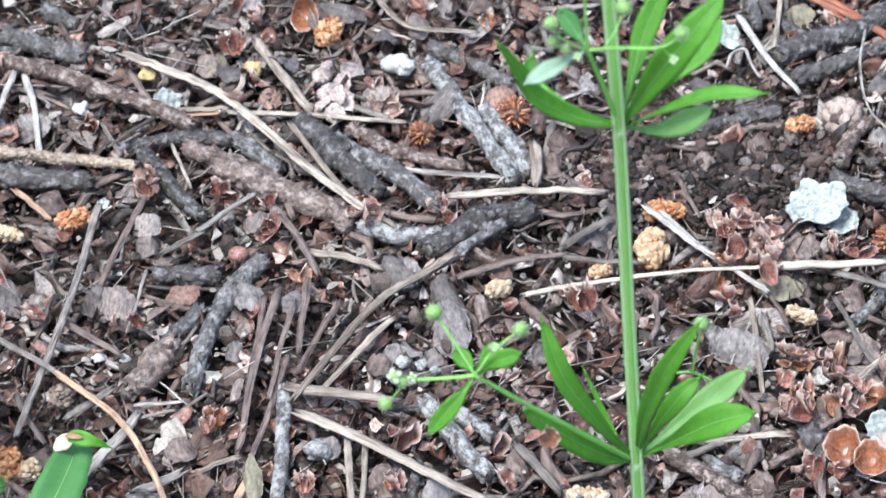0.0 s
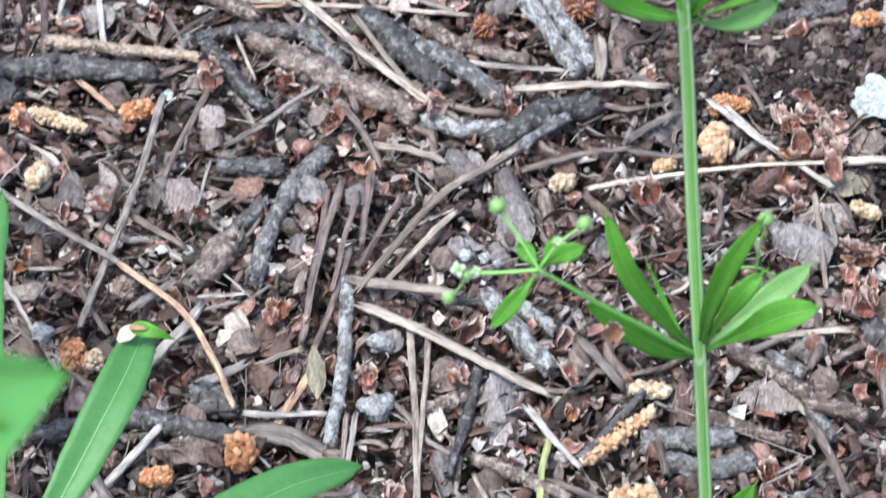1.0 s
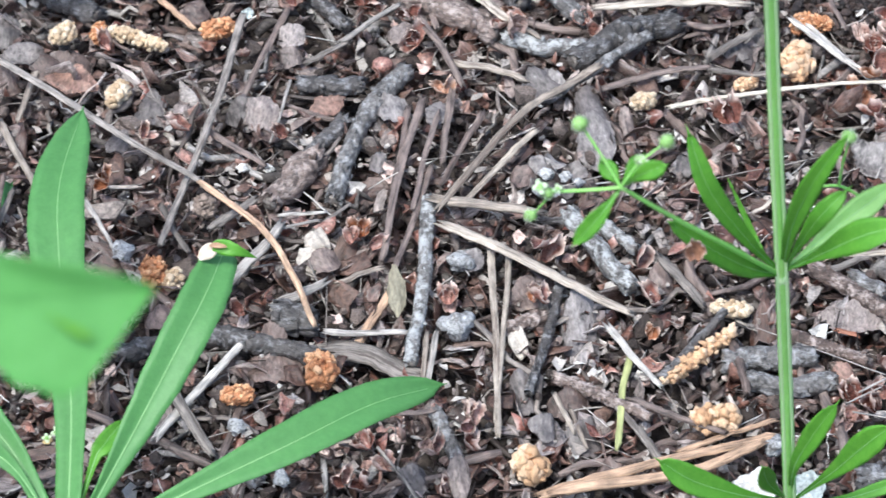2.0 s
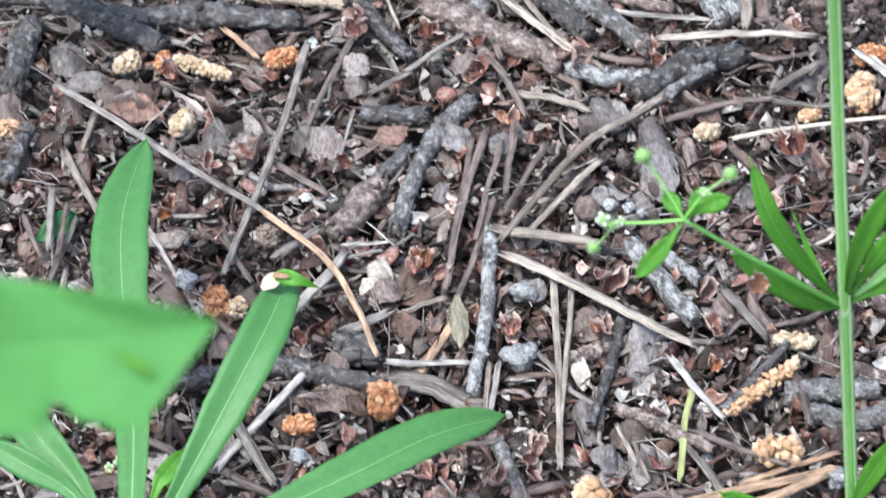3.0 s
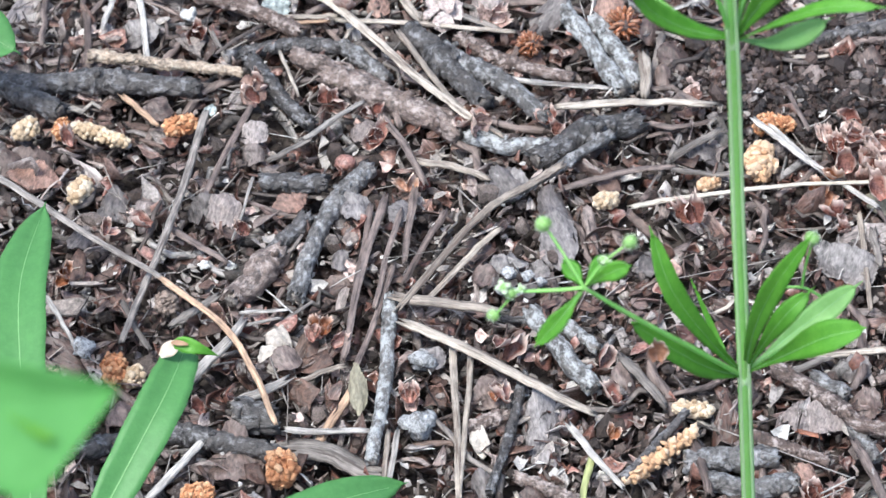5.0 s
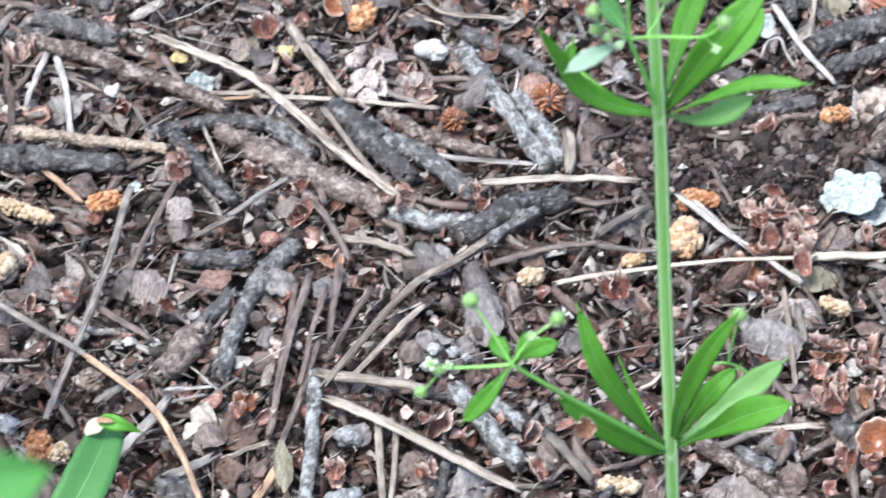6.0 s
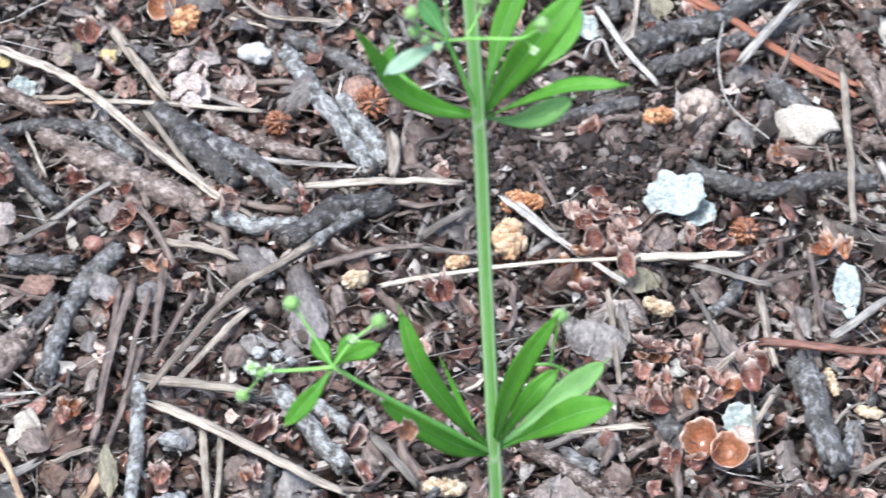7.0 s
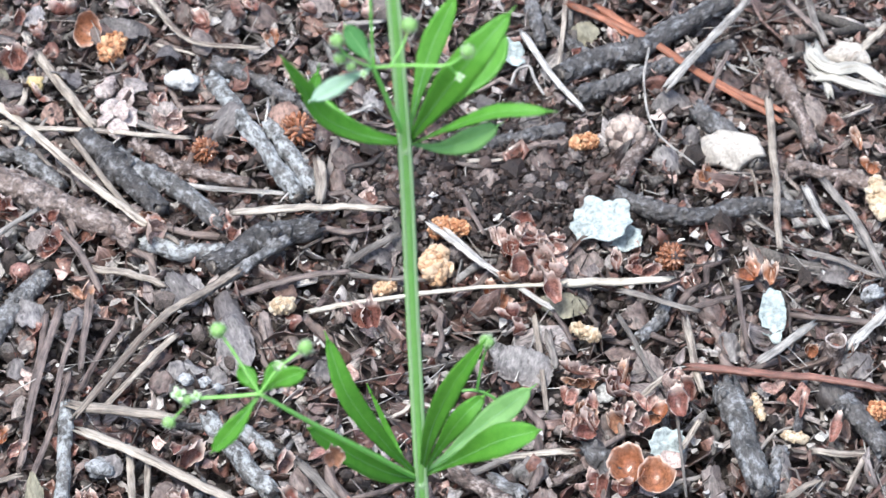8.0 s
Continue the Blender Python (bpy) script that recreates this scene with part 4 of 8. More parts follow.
# ---- twigs, stalks, cones and fragments, from the far side to the near ----
stalk([(-0.0024, 0.1103, 0.0048), (0.0029, 0.1009, 0.0048), (0.0089, 0.0947, 0.0048), (0.0242, 0.0923, 0.0048)], 0.00082, "straw")
flake((-0.0092, 0.1009, 0.0040), 0.0189, 0.0055, -8, "grey", (25, 0), arch=0.3)
stalk([(-0.0005, 0.0962, 0.0030), (0.0082, 0.0921, 0.0030)], 0.00050, "straw")
pollen_cone((-0.0132, 0.0909, 0.0038), (-0.0092, 0.0980, 0.0038), 0.00283, "orange")
bud_scale((0.0264, 0.0979, 0.0028), 0.0045, 0.0062, 20, "orange", (38, 0))
stalk([(-0.0285, 0.0919, 0.0039), (-0.0157, 0.0664, 0.0039)], 0.00138, "straw")
pebble((-0.0290, 0.0829, 0.0026), 0.00214, "yellow")
stalk([(-0.0316, 0.0796, 0.0033), (-0.0346, 0.0687, 0.0033)], 0.00075, "straw")
flake((-0.0124, 0.0785, 0.0040), 0.0050, 0.0049, 20, "palepink", (50, 0), arch=0.3)
flake((-0.0082, 0.0755, 0.0045), 0.0048, 0.0058, -30, "palepink", (50, -10), arch=0.3)
flake((-0.0111, 0.0699, 0.0060), 0.0053, 0.0052, 50, "palepink", (30, -10), arch=0.3)
flake((-0.0074, 0.0684, 0.0050), 0.0050, 0.0055, 0, "palepink", (30, -20), arch=0.3)
flake((-0.0134, 0.0685, 0.0045), 0.0045, 0.0058, -60, "palepink", (45, 0), arch=0.3)
flake((-0.0100, 0.0645, 0.0045), 0.0055, 0.0052, 15, "palepink", (45, -5), arch=0.3)
flake((-0.0108, 0.0826, 0.0025), 0.0043, 0.0043, 70, "palepink", (50, 10), arch=0.3)
flake((-0.0091, 0.0676, 0.0075), 0.0038, 0.0049, -15, "palepink", (40, 5), arch=0.3)
pebble((0.0061, 0.0829, 0.0035), 0.00340, "white")
flake((0.0000, 0.0706, 0.0030), 0.0113, 0.0075, -10, "pink", (25, 0), arch=0.3)
flake((0.0145, 0.0685, 0.0030), 0.0088, 0.0108, -40, "grey", (25, 0), arch=0.3)
twig([(0.0121, 0.0841, 0.0025), (0.0191, 0.0700, 0.0025), (0.0315, 0.0428, 0.0025)], 0.00226, "lichen")
twig([(0.0128, 0.0902, 0.0021), (0.0221, 0.0844, 0.0021), (0.0318, 0.0763, 0.0021)], 0.00189, "dark")
twig([(0.0250, 0.0678, 0.0023), (0.0300, 0.0583, 0.0023), (0.0344, 0.0448, 0.0023)], 0.00214, "lichen")
stalk([(-0.0345, 0.0661, 0.0038), (-0.0163, 0.0644, 0.0038), (0.0065, 0.0622, 0.0038)], 0.00082, "straw")
twig([(-0.0176, 0.0632, 0.0031), (-0.0001, 0.0383, 0.0031)], 0.00289, "dark")
twig([(-0.0104, 0.0573, 0.0027), (0.0019, 0.0467, 0.0027), (0.0143, 0.0341, 0.0027)], 0.00252, "grey")
twig([(-0.0065, 0.0621, 0.0019), (0.0058, 0.0532, 0.0019), (0.0200, 0.0481, 0.0019)], 0.00170, "brown")
twig([(-0.0367, 0.0479, 0.0033), (-0.0212, 0.0387, 0.0033), (-0.0059, 0.0283, 0.0033)], 0.00314, "brown")
stalk([(-0.0485, 0.0184, 0.0042), (-0.0395, 0.0253, 0.0042)], 0.00085, "weathered")
twig([(-0.0332, 0.0592, 0.0021), (-0.0226, 0.0476, 0.0021)], 0.00189, "grey")
stalk([(0.0031, 0.0475, 0.0028), (0.0147, 0.0454, 0.0028), (0.0283, 0.0438, 0.0028)], 0.00082, "pale")
stalk([(0.0168, 0.0350, 0.0052), (0.0338, 0.0364, 0.0052), (0.0511, 0.0359, 0.0052)], 0.00119, "straw")
twig([(-0.0041, 0.0287, 0.0025), (0.0048, 0.0250, 0.0025), (0.0143, 0.0250, 0.0025)], 0.00226, "lichen")
twig([(0.0111, 0.0195, 0.0033), (0.0213, 0.0268, 0.0033), (0.0347, 0.0324, 0.0033)], 0.00314, "dark")
stalk([(0.0364, 0.0529, 0.0045), (0.0362, 0.0396, 0.0045)], 0.00151, "straw")
flake((0.0407, 0.0470, 0.0020), 0.0063, 0.0072, 10, "brown", (25, 0), arch=0.3)
stalk([(0.0418, 0.0187, 0.0050), (0.0526, 0.0278, 0.0050)], 0.00101, "weathered")
stalk([(0.0413, 0.0186, 0.0034), (0.0435, 0.0277, 0.0034)], 0.00088, "weathered")
flake((0.0477, 0.0226, 0.0030), 0.0088, 0.0051, -8, "grey", (25, 0), arch=0.3)
stalk([(0.0160, 0.0095, 0.0039), (0.0311, 0.0153, 0.0039), (0.0424, 0.0167, 0.0039)], 0.00094, "needle")
stalk([(0.0418, 0.0159, 0.0039), (0.0586, 0.0135, 0.0039)], 0.00088, "weathered")
twig([(0.0299, 0.0780, 0.0015), (0.0383, 0.0700, 0.0015)], 0.00126, "dark")
flake((0.0253, 0.1072, 0.0020), 0.0088, 0.0072, 30, "brown", (25, 0), arch=0.3)
flake((0.0171, 0.1052, 0.0020), 0.0075, 0.0072, -30, "grey", (25, 0), arch=0.3)
flake((0.0063, 0.1084, 0.0020), 0.0075, 0.0058, 0, "brown", (25, 0), arch=0.3)
flake((0.0374, 0.1040, 0.0020), 0.0075, 0.0058, 35, "rust", (25, 0), arch=0.3)
flake((0.0289, 0.0672, 0.0040), 0.0075, 0.0101, 0, "rust", (25, 0), arch=0.3)
stalk([(0.0401, 0.1023, 0.0034), (0.0537, 0.1033, 0.0034)], 0.00088, "pale")
flake((0.0472, 0.0793, 0.0020), 0.0050, 0.0051, 10, "pink", (25, 0), arch=0.3)
flake((0.0381, 0.0645, 0.0020), 0.0088, 0.0072, 10, "brown", (25, 0), arch=0.3)
flake((0.0084, 0.0572, 0.0000), 0.0138, 0.0072, 0, "rust", (25, 0), arch=0.3)
stalk([(0.0415, 0.0691, 0.0031), (0.0496, 0.0740, 0.0031)], 0.00063, "pale")
flake((0.0498, 0.0762, 0.0020), 0.0075, 0.0065, 0, "grey", (25, 0), arch=0.3)
flake((0.0436, 0.0556, 0.0020), 0.0088, 0.0087, 20, "brown", (25, 0), arch=0.3)
bud_scale((0.0139, 0.0342, 0.0028), 0.0057, 0.0056, 0, "red", (38, 0))
bud_scale((-0.0014, 0.0362, 0.0028), 0.0069, 0.0063, 10, "orange", (38, 0))
stalk([(0.0865, 0.0970, 0.0049), (0.0922, 0.0826, 0.0049), (0.0987, 0.0695, 0.0049)], 0.00094, "pale")
flake((0.0835, 0.0921, 0.0030), 0.0063, 0.0080, 35, "lichen", (25, 0), arch=0.3)
stalk([(0.0979, 0.1110, 0.0037), (0.0951, 0.0861, 0.0037)], 0.00069, "straw")
twig([(0.0899, 0.1133, 0.0018), (0.0914, 0.0965, 0.0018)], 0.00164, "dark")
twig([(0.0928, 0.1062, 0.0016), (0.0995, 0.0957, 0.0016), (0.1084, 0.0888, 0.0016)], 0.00138, "dark")
twig([(0.0950, 0.0837, 0.0036), (0.1085, 0.0911, 0.0036), (0.1213, 0.0973, 0.0036), (0.1379, 0.1108, 0.0036)], 0.00264, "dark")
twig([(0.0979, 0.0770, 0.0023), (0.1119, 0.0834, 0.0023), (0.1234, 0.0894, 0.0023), (0.1376, 0.0951, 0.0023)], 0.00214, "dark")
stalk([(0.0990, 0.1089, 0.0040), (0.1144, 0.0973, 0.0040), (0.1291, 0.0817, 0.0040), (0.1454, 0.0659, 0.0040)], 0.00112, "red")
stalk([(0.1059, 0.1078, 0.0040), (0.1193, 0.0930, 0.0040), (0.1327, 0.0786, 0.0040), (0.1461, 0.0692, 0.0040)], 0.00106, "red")
stalk([(0.1029, 0.1066, 0.0040), (0.1128, 0.0956, 0.0040)], 0.00063, "red")
stalk([(0.1188, 0.0748, 0.0072), (0.1298, 0.0899, 0.0072), (0.1415, 0.1066, 0.0072)], 0.00119, "pale")
stalk([(0.1161, 0.0889, 0.0073), (0.1135, 0.0757, 0.0073), (0.1146, 0.0598, 0.0073), (0.1229, 0.0476, 0.0073)], 0.00031, "pale")
stalk([(0.1273, 0.0706, 0.0046), (0.1355, 0.0904, 0.0046)], 0.00063, "needle")
scaly_cone((0.1095, 0.0629, 0.0032), 0.0044, "cone", "small closed tan pine cone in the litter", -30)
pollen_cone((0.0951, 0.0600, 0.0029), (0.1018, 0.0609, 0.0029), 0.00189, "orange")
twig([(0.1063, 0.0456, 0.0040), (0.1090, 0.0537, 0.0040), (0.1143, 0.0605, 0.0040)], 0.00201, "brown")
flake((0.1310, 0.0563, 0.0050), 0.0157, 0.0090, -28, "cream", (25, 0), arch=0.3)
flake((0.1258, 0.0483, 0.0020), 0.0094, 0.0058, 0, "rust", (25, 0), arch=0.3)
bud_scale((0.1251, 0.0486, 0.0028), 0.0063, 0.0054, 0, "orange", (38, 0))
stalk([(0.1432, 0.0730, 0.0050), (0.1413, 0.0484, 0.0050), (0.1397, 0.0219, 0.0050)], 0.00101, "straw")
twig([(0.1041, 0.0422, 0.0031), (0.1127, 0.0364, 0.0031), (0.1230, 0.0349, 0.0031), (0.1350, 0.0380, 0.0031), (0.1466, 0.0366, 0.0031)], 0.00214, "dark")
flake((0.0997, 0.0300, 0.0062), 0.0138, 0.0106, -15, "lichen", (25, 0), arch=0.3)
flake((0.1054, 0.0272, 0.0030), 0.0069, 0.0058, -20, "lichen", (25, 0), arch=0.3)
stalk([(0.1342, 0.0322, 0.0045), (0.1437, 0.0224, 0.0045)], 0.00050, "weathered")
stalk([(0.1479, 0.0426, 0.0041), (0.1515, 0.0293, 0.0041)], 0.00107, "pale")
stalk([(0.1529, 0.0454, 0.0041), (0.1584, 0.0320, 0.0041), (0.1626, 0.0134, 0.0041)], 0.00107, "weathered")
twig([(0.1454, 0.0525, 0.0021), (0.1550, 0.0495, 0.0021), (0.1644, 0.0455, 0.0021)], 0.00189, "brown")
twig([(0.1454, 0.0873, 0.0040), (0.1487, 0.0751, 0.0040), (0.1518, 0.0571, 0.0040)], 0.00201, "brown")
flake((0.1549, 0.0693, 0.0020), 0.0075, 0.0116, 30, "brown", (25, 0), arch=0.3)
flake((0.1635, 0.0869, 0.0060), 0.0113, 0.0072, -10, "cream", (25, 0), arch=0.3)
stalk([(0.1573, 0.1107, 0.0036), (0.1592, 0.0939, 0.0036)], 0.00113, "weathered")
stalk([(0.1523, 0.1100, 0.0034), (0.1591, 0.0979, 0.0034)], 0.00088, "needle")
stalk([(0.1638, 0.0843, 0.0061), (0.1743, 0.0981, 0.0061)], 0.00113, "straw")
twig([(0.1262, 0.0719, 0.0026), (0.1326, 0.0629, 0.0026), (0.1387, 0.0520, 0.0026)], 0.00239, "dark")
twig([(0.0674, 0.0587, 0.0020), (0.0808, 0.0621, 0.0020), (0.0944, 0.0663, 0.0020)], 0.00176, "dark")
stalk([(0.0710, 0.0539, 0.0031), (0.0786, 0.0544, 0.0031)], 0.00063, "straw")
pollen_cone((0.1648, 0.0455, 0.0039), (0.1650, 0.0331, 0.0039), 0.00289, "cream")
pollen_cone((0.0620, 0.0334, 0.0030), (0.0696, 0.0308, 0.0030), 0.00201, "orange")
flake((0.1360, 0.0022, 0.0030), 0.0053, 0.0123, -5, "lichen", (25, 0), arch=0.3)
flake((0.1363, 0.0836, 0.0020), 0.0063, 0.0058, 20, "brown", (25, 0), arch=0.3)
flake((0.1212, 0.0746, 0.0020), 0.0101, 0.0072, 10, "grey", (25, 0), arch=0.3)
flake((0.1234, 0.0636, 0.0020), 0.0075, 0.0058, -20, "grey", (25, 0), arch=0.3)
flake((0.1171, 0.0539, 0.0020), 0.0088, 0.0087, 10, "grey", (25, 0), arch=0.3)
flake((0.1019, 0.1004, 0.0020), 0.0075, 0.0065, 0, "olive", (25, 0), arch=0.3)
bud_scale((0.1083, 0.0963, 0.0028), 0.0050, 0.0054, 0, "red", (38, 0))
flake((0.1420, 0.0794, 0.0020), 0.0050, 0.0043, 0, "brown", (25, 0), arch=0.3)
flake((0.0854, 0.0699, 0.0020), 0.0101, 0.0087, 0, "grey", (25, 0), arch=0.3)
flake((0.0764, 0.0750, 0.0020), 0.0088, 0.0043, -30, "grey", (25, 0), arch=0.3)
bud_scale((0.1623, 0.0603, 0.0028), 0.0045, 0.0085, 10, "orange", (38, 0))
bud_scale((0.1650, 0.0505, 0.0028), 0.0075, 0.0042, 0, "orange", (38, 0))
stalk([(0.1365, 0.0507, 0.0029), (0.1372, 0.0392, 0.0029)], 0.00044, "straw")
flake((0.0906, 0.0522, 0.0020), 0.0113, 0.0101, 20, "brown", (25, 0), arch=0.3)
flake((0.0745, 0.0466, 0.0020), 0.0101, 0.0087, -20, "brown", (25, 0), arch=0.3)
flake((0.0860, 0.0436, 0.0020), 0.0075, 0.0072, 40, "brown", (25, 0), arch=0.3)
stalk([(0.0690, 0.0426, 0.0031), (0.0727, 0.0294, 0.0031)], 0.00063, "needle")
stalk([(0.0824, 0.0777, 0.0054), (0.0841, 0.0831, 0.0054), (0.0873, 0.0845, 0.0054), (0.0883, 0.0800, 0.0054), (0.0901, 0.0744, 0.0054)], 0.00044, "pale")
stalk([(0.0604, 0.0298, 0.0059), (0.0723, 0.0164, 0.0059), (0.0862, 0.0021, 0.0059)], 0.00088, "pale")
stalk([(0.0625, 0.0321, 0.0046), (0.0771, 0.0113, 0.0046)], 0.00057, "pale")
stalk([(0.0861, 0.0040, 0.0046), (0.0898, -0.0067, 0.0046)], 0.00057, "needle")
stalk([(0.0320, 0.0014, 0.0066), (0.0439, 0.0043, 0.0066), (0.0667, 0.0081, 0.0066), (0.0895, 0.0094, 0.0066)], 0.00070, "bright")
stalk([(0.0878, 0.0103, 0.0053), (0.0999, 0.0112, 0.0053), (0.1133, 0.0117, 0.0053)], 0.00126, "bright")
pollen_cone((0.0616, 0.0151, 0.0038), (0.0616, 0.0233, 0.0038), 0.00277, "tan")
pollen_cone((0.0482, 0.0134, 0.0024), (0.0521, 0.0144, 0.0024), 0.00138, "tan")
pollen_cone((0.0905, -0.0003, 0.0029), (0.0962, -0.0042, 0.0029), 0.00189, "cream")
flake((0.0828, 0.0258, 0.0020), 0.0101, 0.0087, 0, "rust", (25, 0), arch=0.3)
bud_scale((0.0787, 0.0232, 0.0028), 0.0075, 0.0070, 30, "red", (38, 0))
bud_scale((0.0862, 0.0203, 0.0028), 0.0075, 0.0077, -20, "red", (38, 0))
bud_scale((0.0826, 0.0149, 0.0028), 0.0075, 0.0070, 10, "red", (38, 0))
bud_scale((0.0745, 0.0086, 0.0028), 0.0075, 0.0070, -30, "orange", (38, 0))
bud_scale((0.0869, 0.0139, 0.0028), 0.0050, 0.0070, 60, "red", (38, 0))
bud_scale((0.0810, 0.0104, 0.0028), 0.0057, 0.0056, 0, "red", (38, 0))
bud_scale((0.0891, 0.0258, 0.0028), 0.0063, 0.0056, 0, "red", (38, 0))
bud_scale((0.1316, 0.0151, 0.0042), 0.0068, 0.0068, 10, "orange", (38, 0))
bud_scale((0.1375, 0.0140, 0.0042), 0.0045, 0.0070, -30, "orange", (38, 0))
bud_scale((0.0804, 0.0225, 0.0052), 0.0063, 0.0056, 10, "red", (38, 0))
bud_scale((0.0841, 0.0214, 0.0062), 0.0055, 0.0070, 60, "red", (38, 0))
bud_scale((0.0866, 0.0122, 0.0062), 0.0045, 0.0085, 0, "orange", (38, 0))
bud_scale((0.0879, 0.0204, 0.0062), 0.0058, 0.0048, -30, "red", (38, 0))
bud_scale((0.1081, 0.0167, 0.0042), 0.0070, 0.0051, 20, "red", (38, 0))
bud_scale((0.1009, 0.0187, 0.0042), 0.0038, 0.0070, 0, "red", (38, 0))
stalk([(0.1305, -0.0150, 0.0062), (0.1367, -0.0102, 0.0062), (0.1440, -0.0036, 0.0062)], 0.00119, "pale")
stalk([(0.1146, -0.0159, 0.0052), (0.1284, -0.0178, 0.0052), (0.1431, -0.0198, 0.0052), (0.1574, -0.0231, 0.0052)], 0.00119, "redbrown")
stalk([(0.1020, 0.0087, 0.0048), (0.1096, 0.0061, 0.0048), (0.1188, 0.0020, 0.0048)], 0.00082, "weathered")
stalk([(0.1009, 0.0010, 0.0047), (0.1043, -0.0097, 0.0047), (0.1080, -0.0210, 0.0047)], 0.00069, "weathered")
stalk([(0.1159, -0.0003, 0.0040), (0.1165, -0.0109, 0.0040), (0.1171, -0.0217, 0.0040)], 0.00101, "straw")
stalk([(0.1282, 0.0136, 0.0047), (0.1287, 0.0006, 0.0047), (0.1291, -0.0118, 0.0047)], 0.00069, "needle")
stalk([(0.1008, -0.0269, 0.0048), (0.1114, -0.0165, 0.0048)], 0.00075, "straw")
twig([(0.1226, -0.0209, 0.0035), (0.1246, -0.0329, 0.0035), (0.1273, -0.0515, 0.0035)], 0.00327, "grey")
twig([(0.1328, -0.0379, 0.0020), (0.1308, -0.0441, 0.0020), (0.1286, -0.0501, 0.0020)], 0.00176, "grey")
bud_scale((0.0993, -0.0451, 0.0042), 0.0091, 0.0104, -30, "orange", (22, 0))
bud_scale((0.1044, -0.0482, 0.0042), 0.0081, 0.0101, -30, "orange", (22, 0))
bud_scale((0.0927, -0.0475, 0.0028), 0.0058, 0.0093, 20, "red", (38, 0))
bud_scale((0.0971, -0.0497, 0.0028), 0.0063, 0.0051, -10, "red", (38, 0))
bud_scale((0.1067, -0.0297, 0.0052), 0.0075, 0.0048, 25, "orange", (38, 0))
bud_scale((0.1025, -0.0318, 0.0042), 0.0063, 0.0056, 10, "red", (38, 0))
bud_scale((0.0989, -0.0289, 0.0042), 0.0055, 0.0051, 0, "red", (38, 0))
bud_scale((0.0909, -0.0284, 0.0052), 0.0050, 0.0051, 0, "orange", (38, 0))
bud_scale((0.0881, -0.0326, 0.0052), 0.0053, 0.0056, 20, "red", (38, 0))
bud_scale((0.0912, -0.0336, 0.0062), 0.0038, 0.0056, 40, "red", (38, 0))
bud_scale((0.1011, -0.0175, 0.0042), 0.0035, 0.0070, -20, "orange", (38, 0))
bud_scale((0.0984, -0.0181, 0.0042), 0.0045, 0.0065, 10, "red", (38, 0))
bud_scale((0.0913, -0.0172, 0.0028), 0.0078, 0.0039, 0, "orange", (38, 0))
bud_scale((0.0910, -0.0291, 0.0028), 0.0075, 0.0070, 0, "red", (38, 0))
bud_scale((0.0888, -0.0333, 0.0028), 0.0063, 0.0056, 30, "red", (38, 0))
flake((0.0963, -0.0203, 0.0020), 0.0058, 0.0046, -20, "white", (25, 0), arch=0.3)
stalk([(0.1111, -0.0233, 0.0044), (0.1108, -0.0385, 0.0044), (0.1103, -0.0536, 0.0044)], 0.00038, "weathered")
twig([(0.1477, -0.0245, 0.0028), (0.1518, -0.0310, 0.0028), (0.1553, -0.0395, 0.0028)], 0.00264, "dark")
pollen_cone((0.1533, -0.0288, 0.0031), (0.1571, -0.0266, 0.0031), 0.00214, "orange")
bud_scale((0.1456, -0.0334, 0.0028), 0.0043, 0.0077, 10, "red", (38, 0))
bud_scale((0.1385, -0.0265, 0.0028), 0.0028, 0.0073, 0, "red", (38, 0))
bud_scale((0.1335, -0.0204, 0.0028), 0.0063, 0.0039, 20, "red", (38, 0))
pollen_cone((0.1289, -0.0215, 0.0023), (0.1298, -0.0292, 0.0023), 0.00126, "cream")
pollen_cone((0.1336, -0.0337, 0.0024), (0.1389, -0.0354, 0.0024), 0.00138, "cream")
stalk([(0.0688, -0.0402, 0.0030), (0.0797, -0.0393, 0.0030), (0.0877, -0.0385, 0.0030)], 0.00101, "straw")
stalk([(0.0636, -0.0455, 0.0030), (0.0742, -0.0402, 0.0030)], 0.00101, "weathered")
flake((0.0786, -0.0128, 0.0030), 0.0164, 0.0090, -18, "grey", (25, 0), arch=0.3)
hollow_stub((0.1478, -0.0102, 0.0010), 0.0024, 0.0065)
stalk([(0.1515, -0.0096, 0.0039), (0.1553, -0.0043, 0.0039), (0.1612, 0.0031, 0.0039)], 0.00138, "pale")
bud_scale((0.1436, -0.0084, 0.0028), 0.0050, 0.0051, 0, "orange", (38, 0))
bud_scale((0.1510, -0.0094, 0.0028), 0.0063, 0.0042, 0, "orange", (38, 0))
stalk([(0.1454, 0.0222, 0.0038), (0.1533, 0.0184, 0.0038), (0.1619, 0.0133, 0.0038)], 0.00082, "weathered")
pebble((0.1593, 0.0093, 0.0028), 0.00239, "mottled")
flake((0.1521, 0.0175, 0.0020), 0.0113, 0.0072, -20, "grey", (25, 0), arch=0.3)
flake((0.1519, -0.0130, 0.0020), 0.0113, 0.0072, 10, "grey", (25, 0), arch=0.3)
stalk([(0.0823, 0.0033, 0.0027), (0.0829, -0.0109, 0.0027), (0.0832, -0.0263, 0.0027)], 0.00069, "straw")
stalk([(0.0850, -0.0029, 0.0035), (0.0860, -0.0134, 0.0035)], 0.00101, "weathered")
flake((0.1028, -0.0285, 0.0020), 0.0151, 0.0065, 10, "pink", (25, 0), arch=0.3)
flake((0.0964, -0.0310, 0.0020), 0.0101, 0.0065, 20, "brown", (25, 0), arch=0.3)
bud_scale((0.0976, -0.0301, 0.0028), 0.0063, 0.0056, 0, "orange", (38, 0))
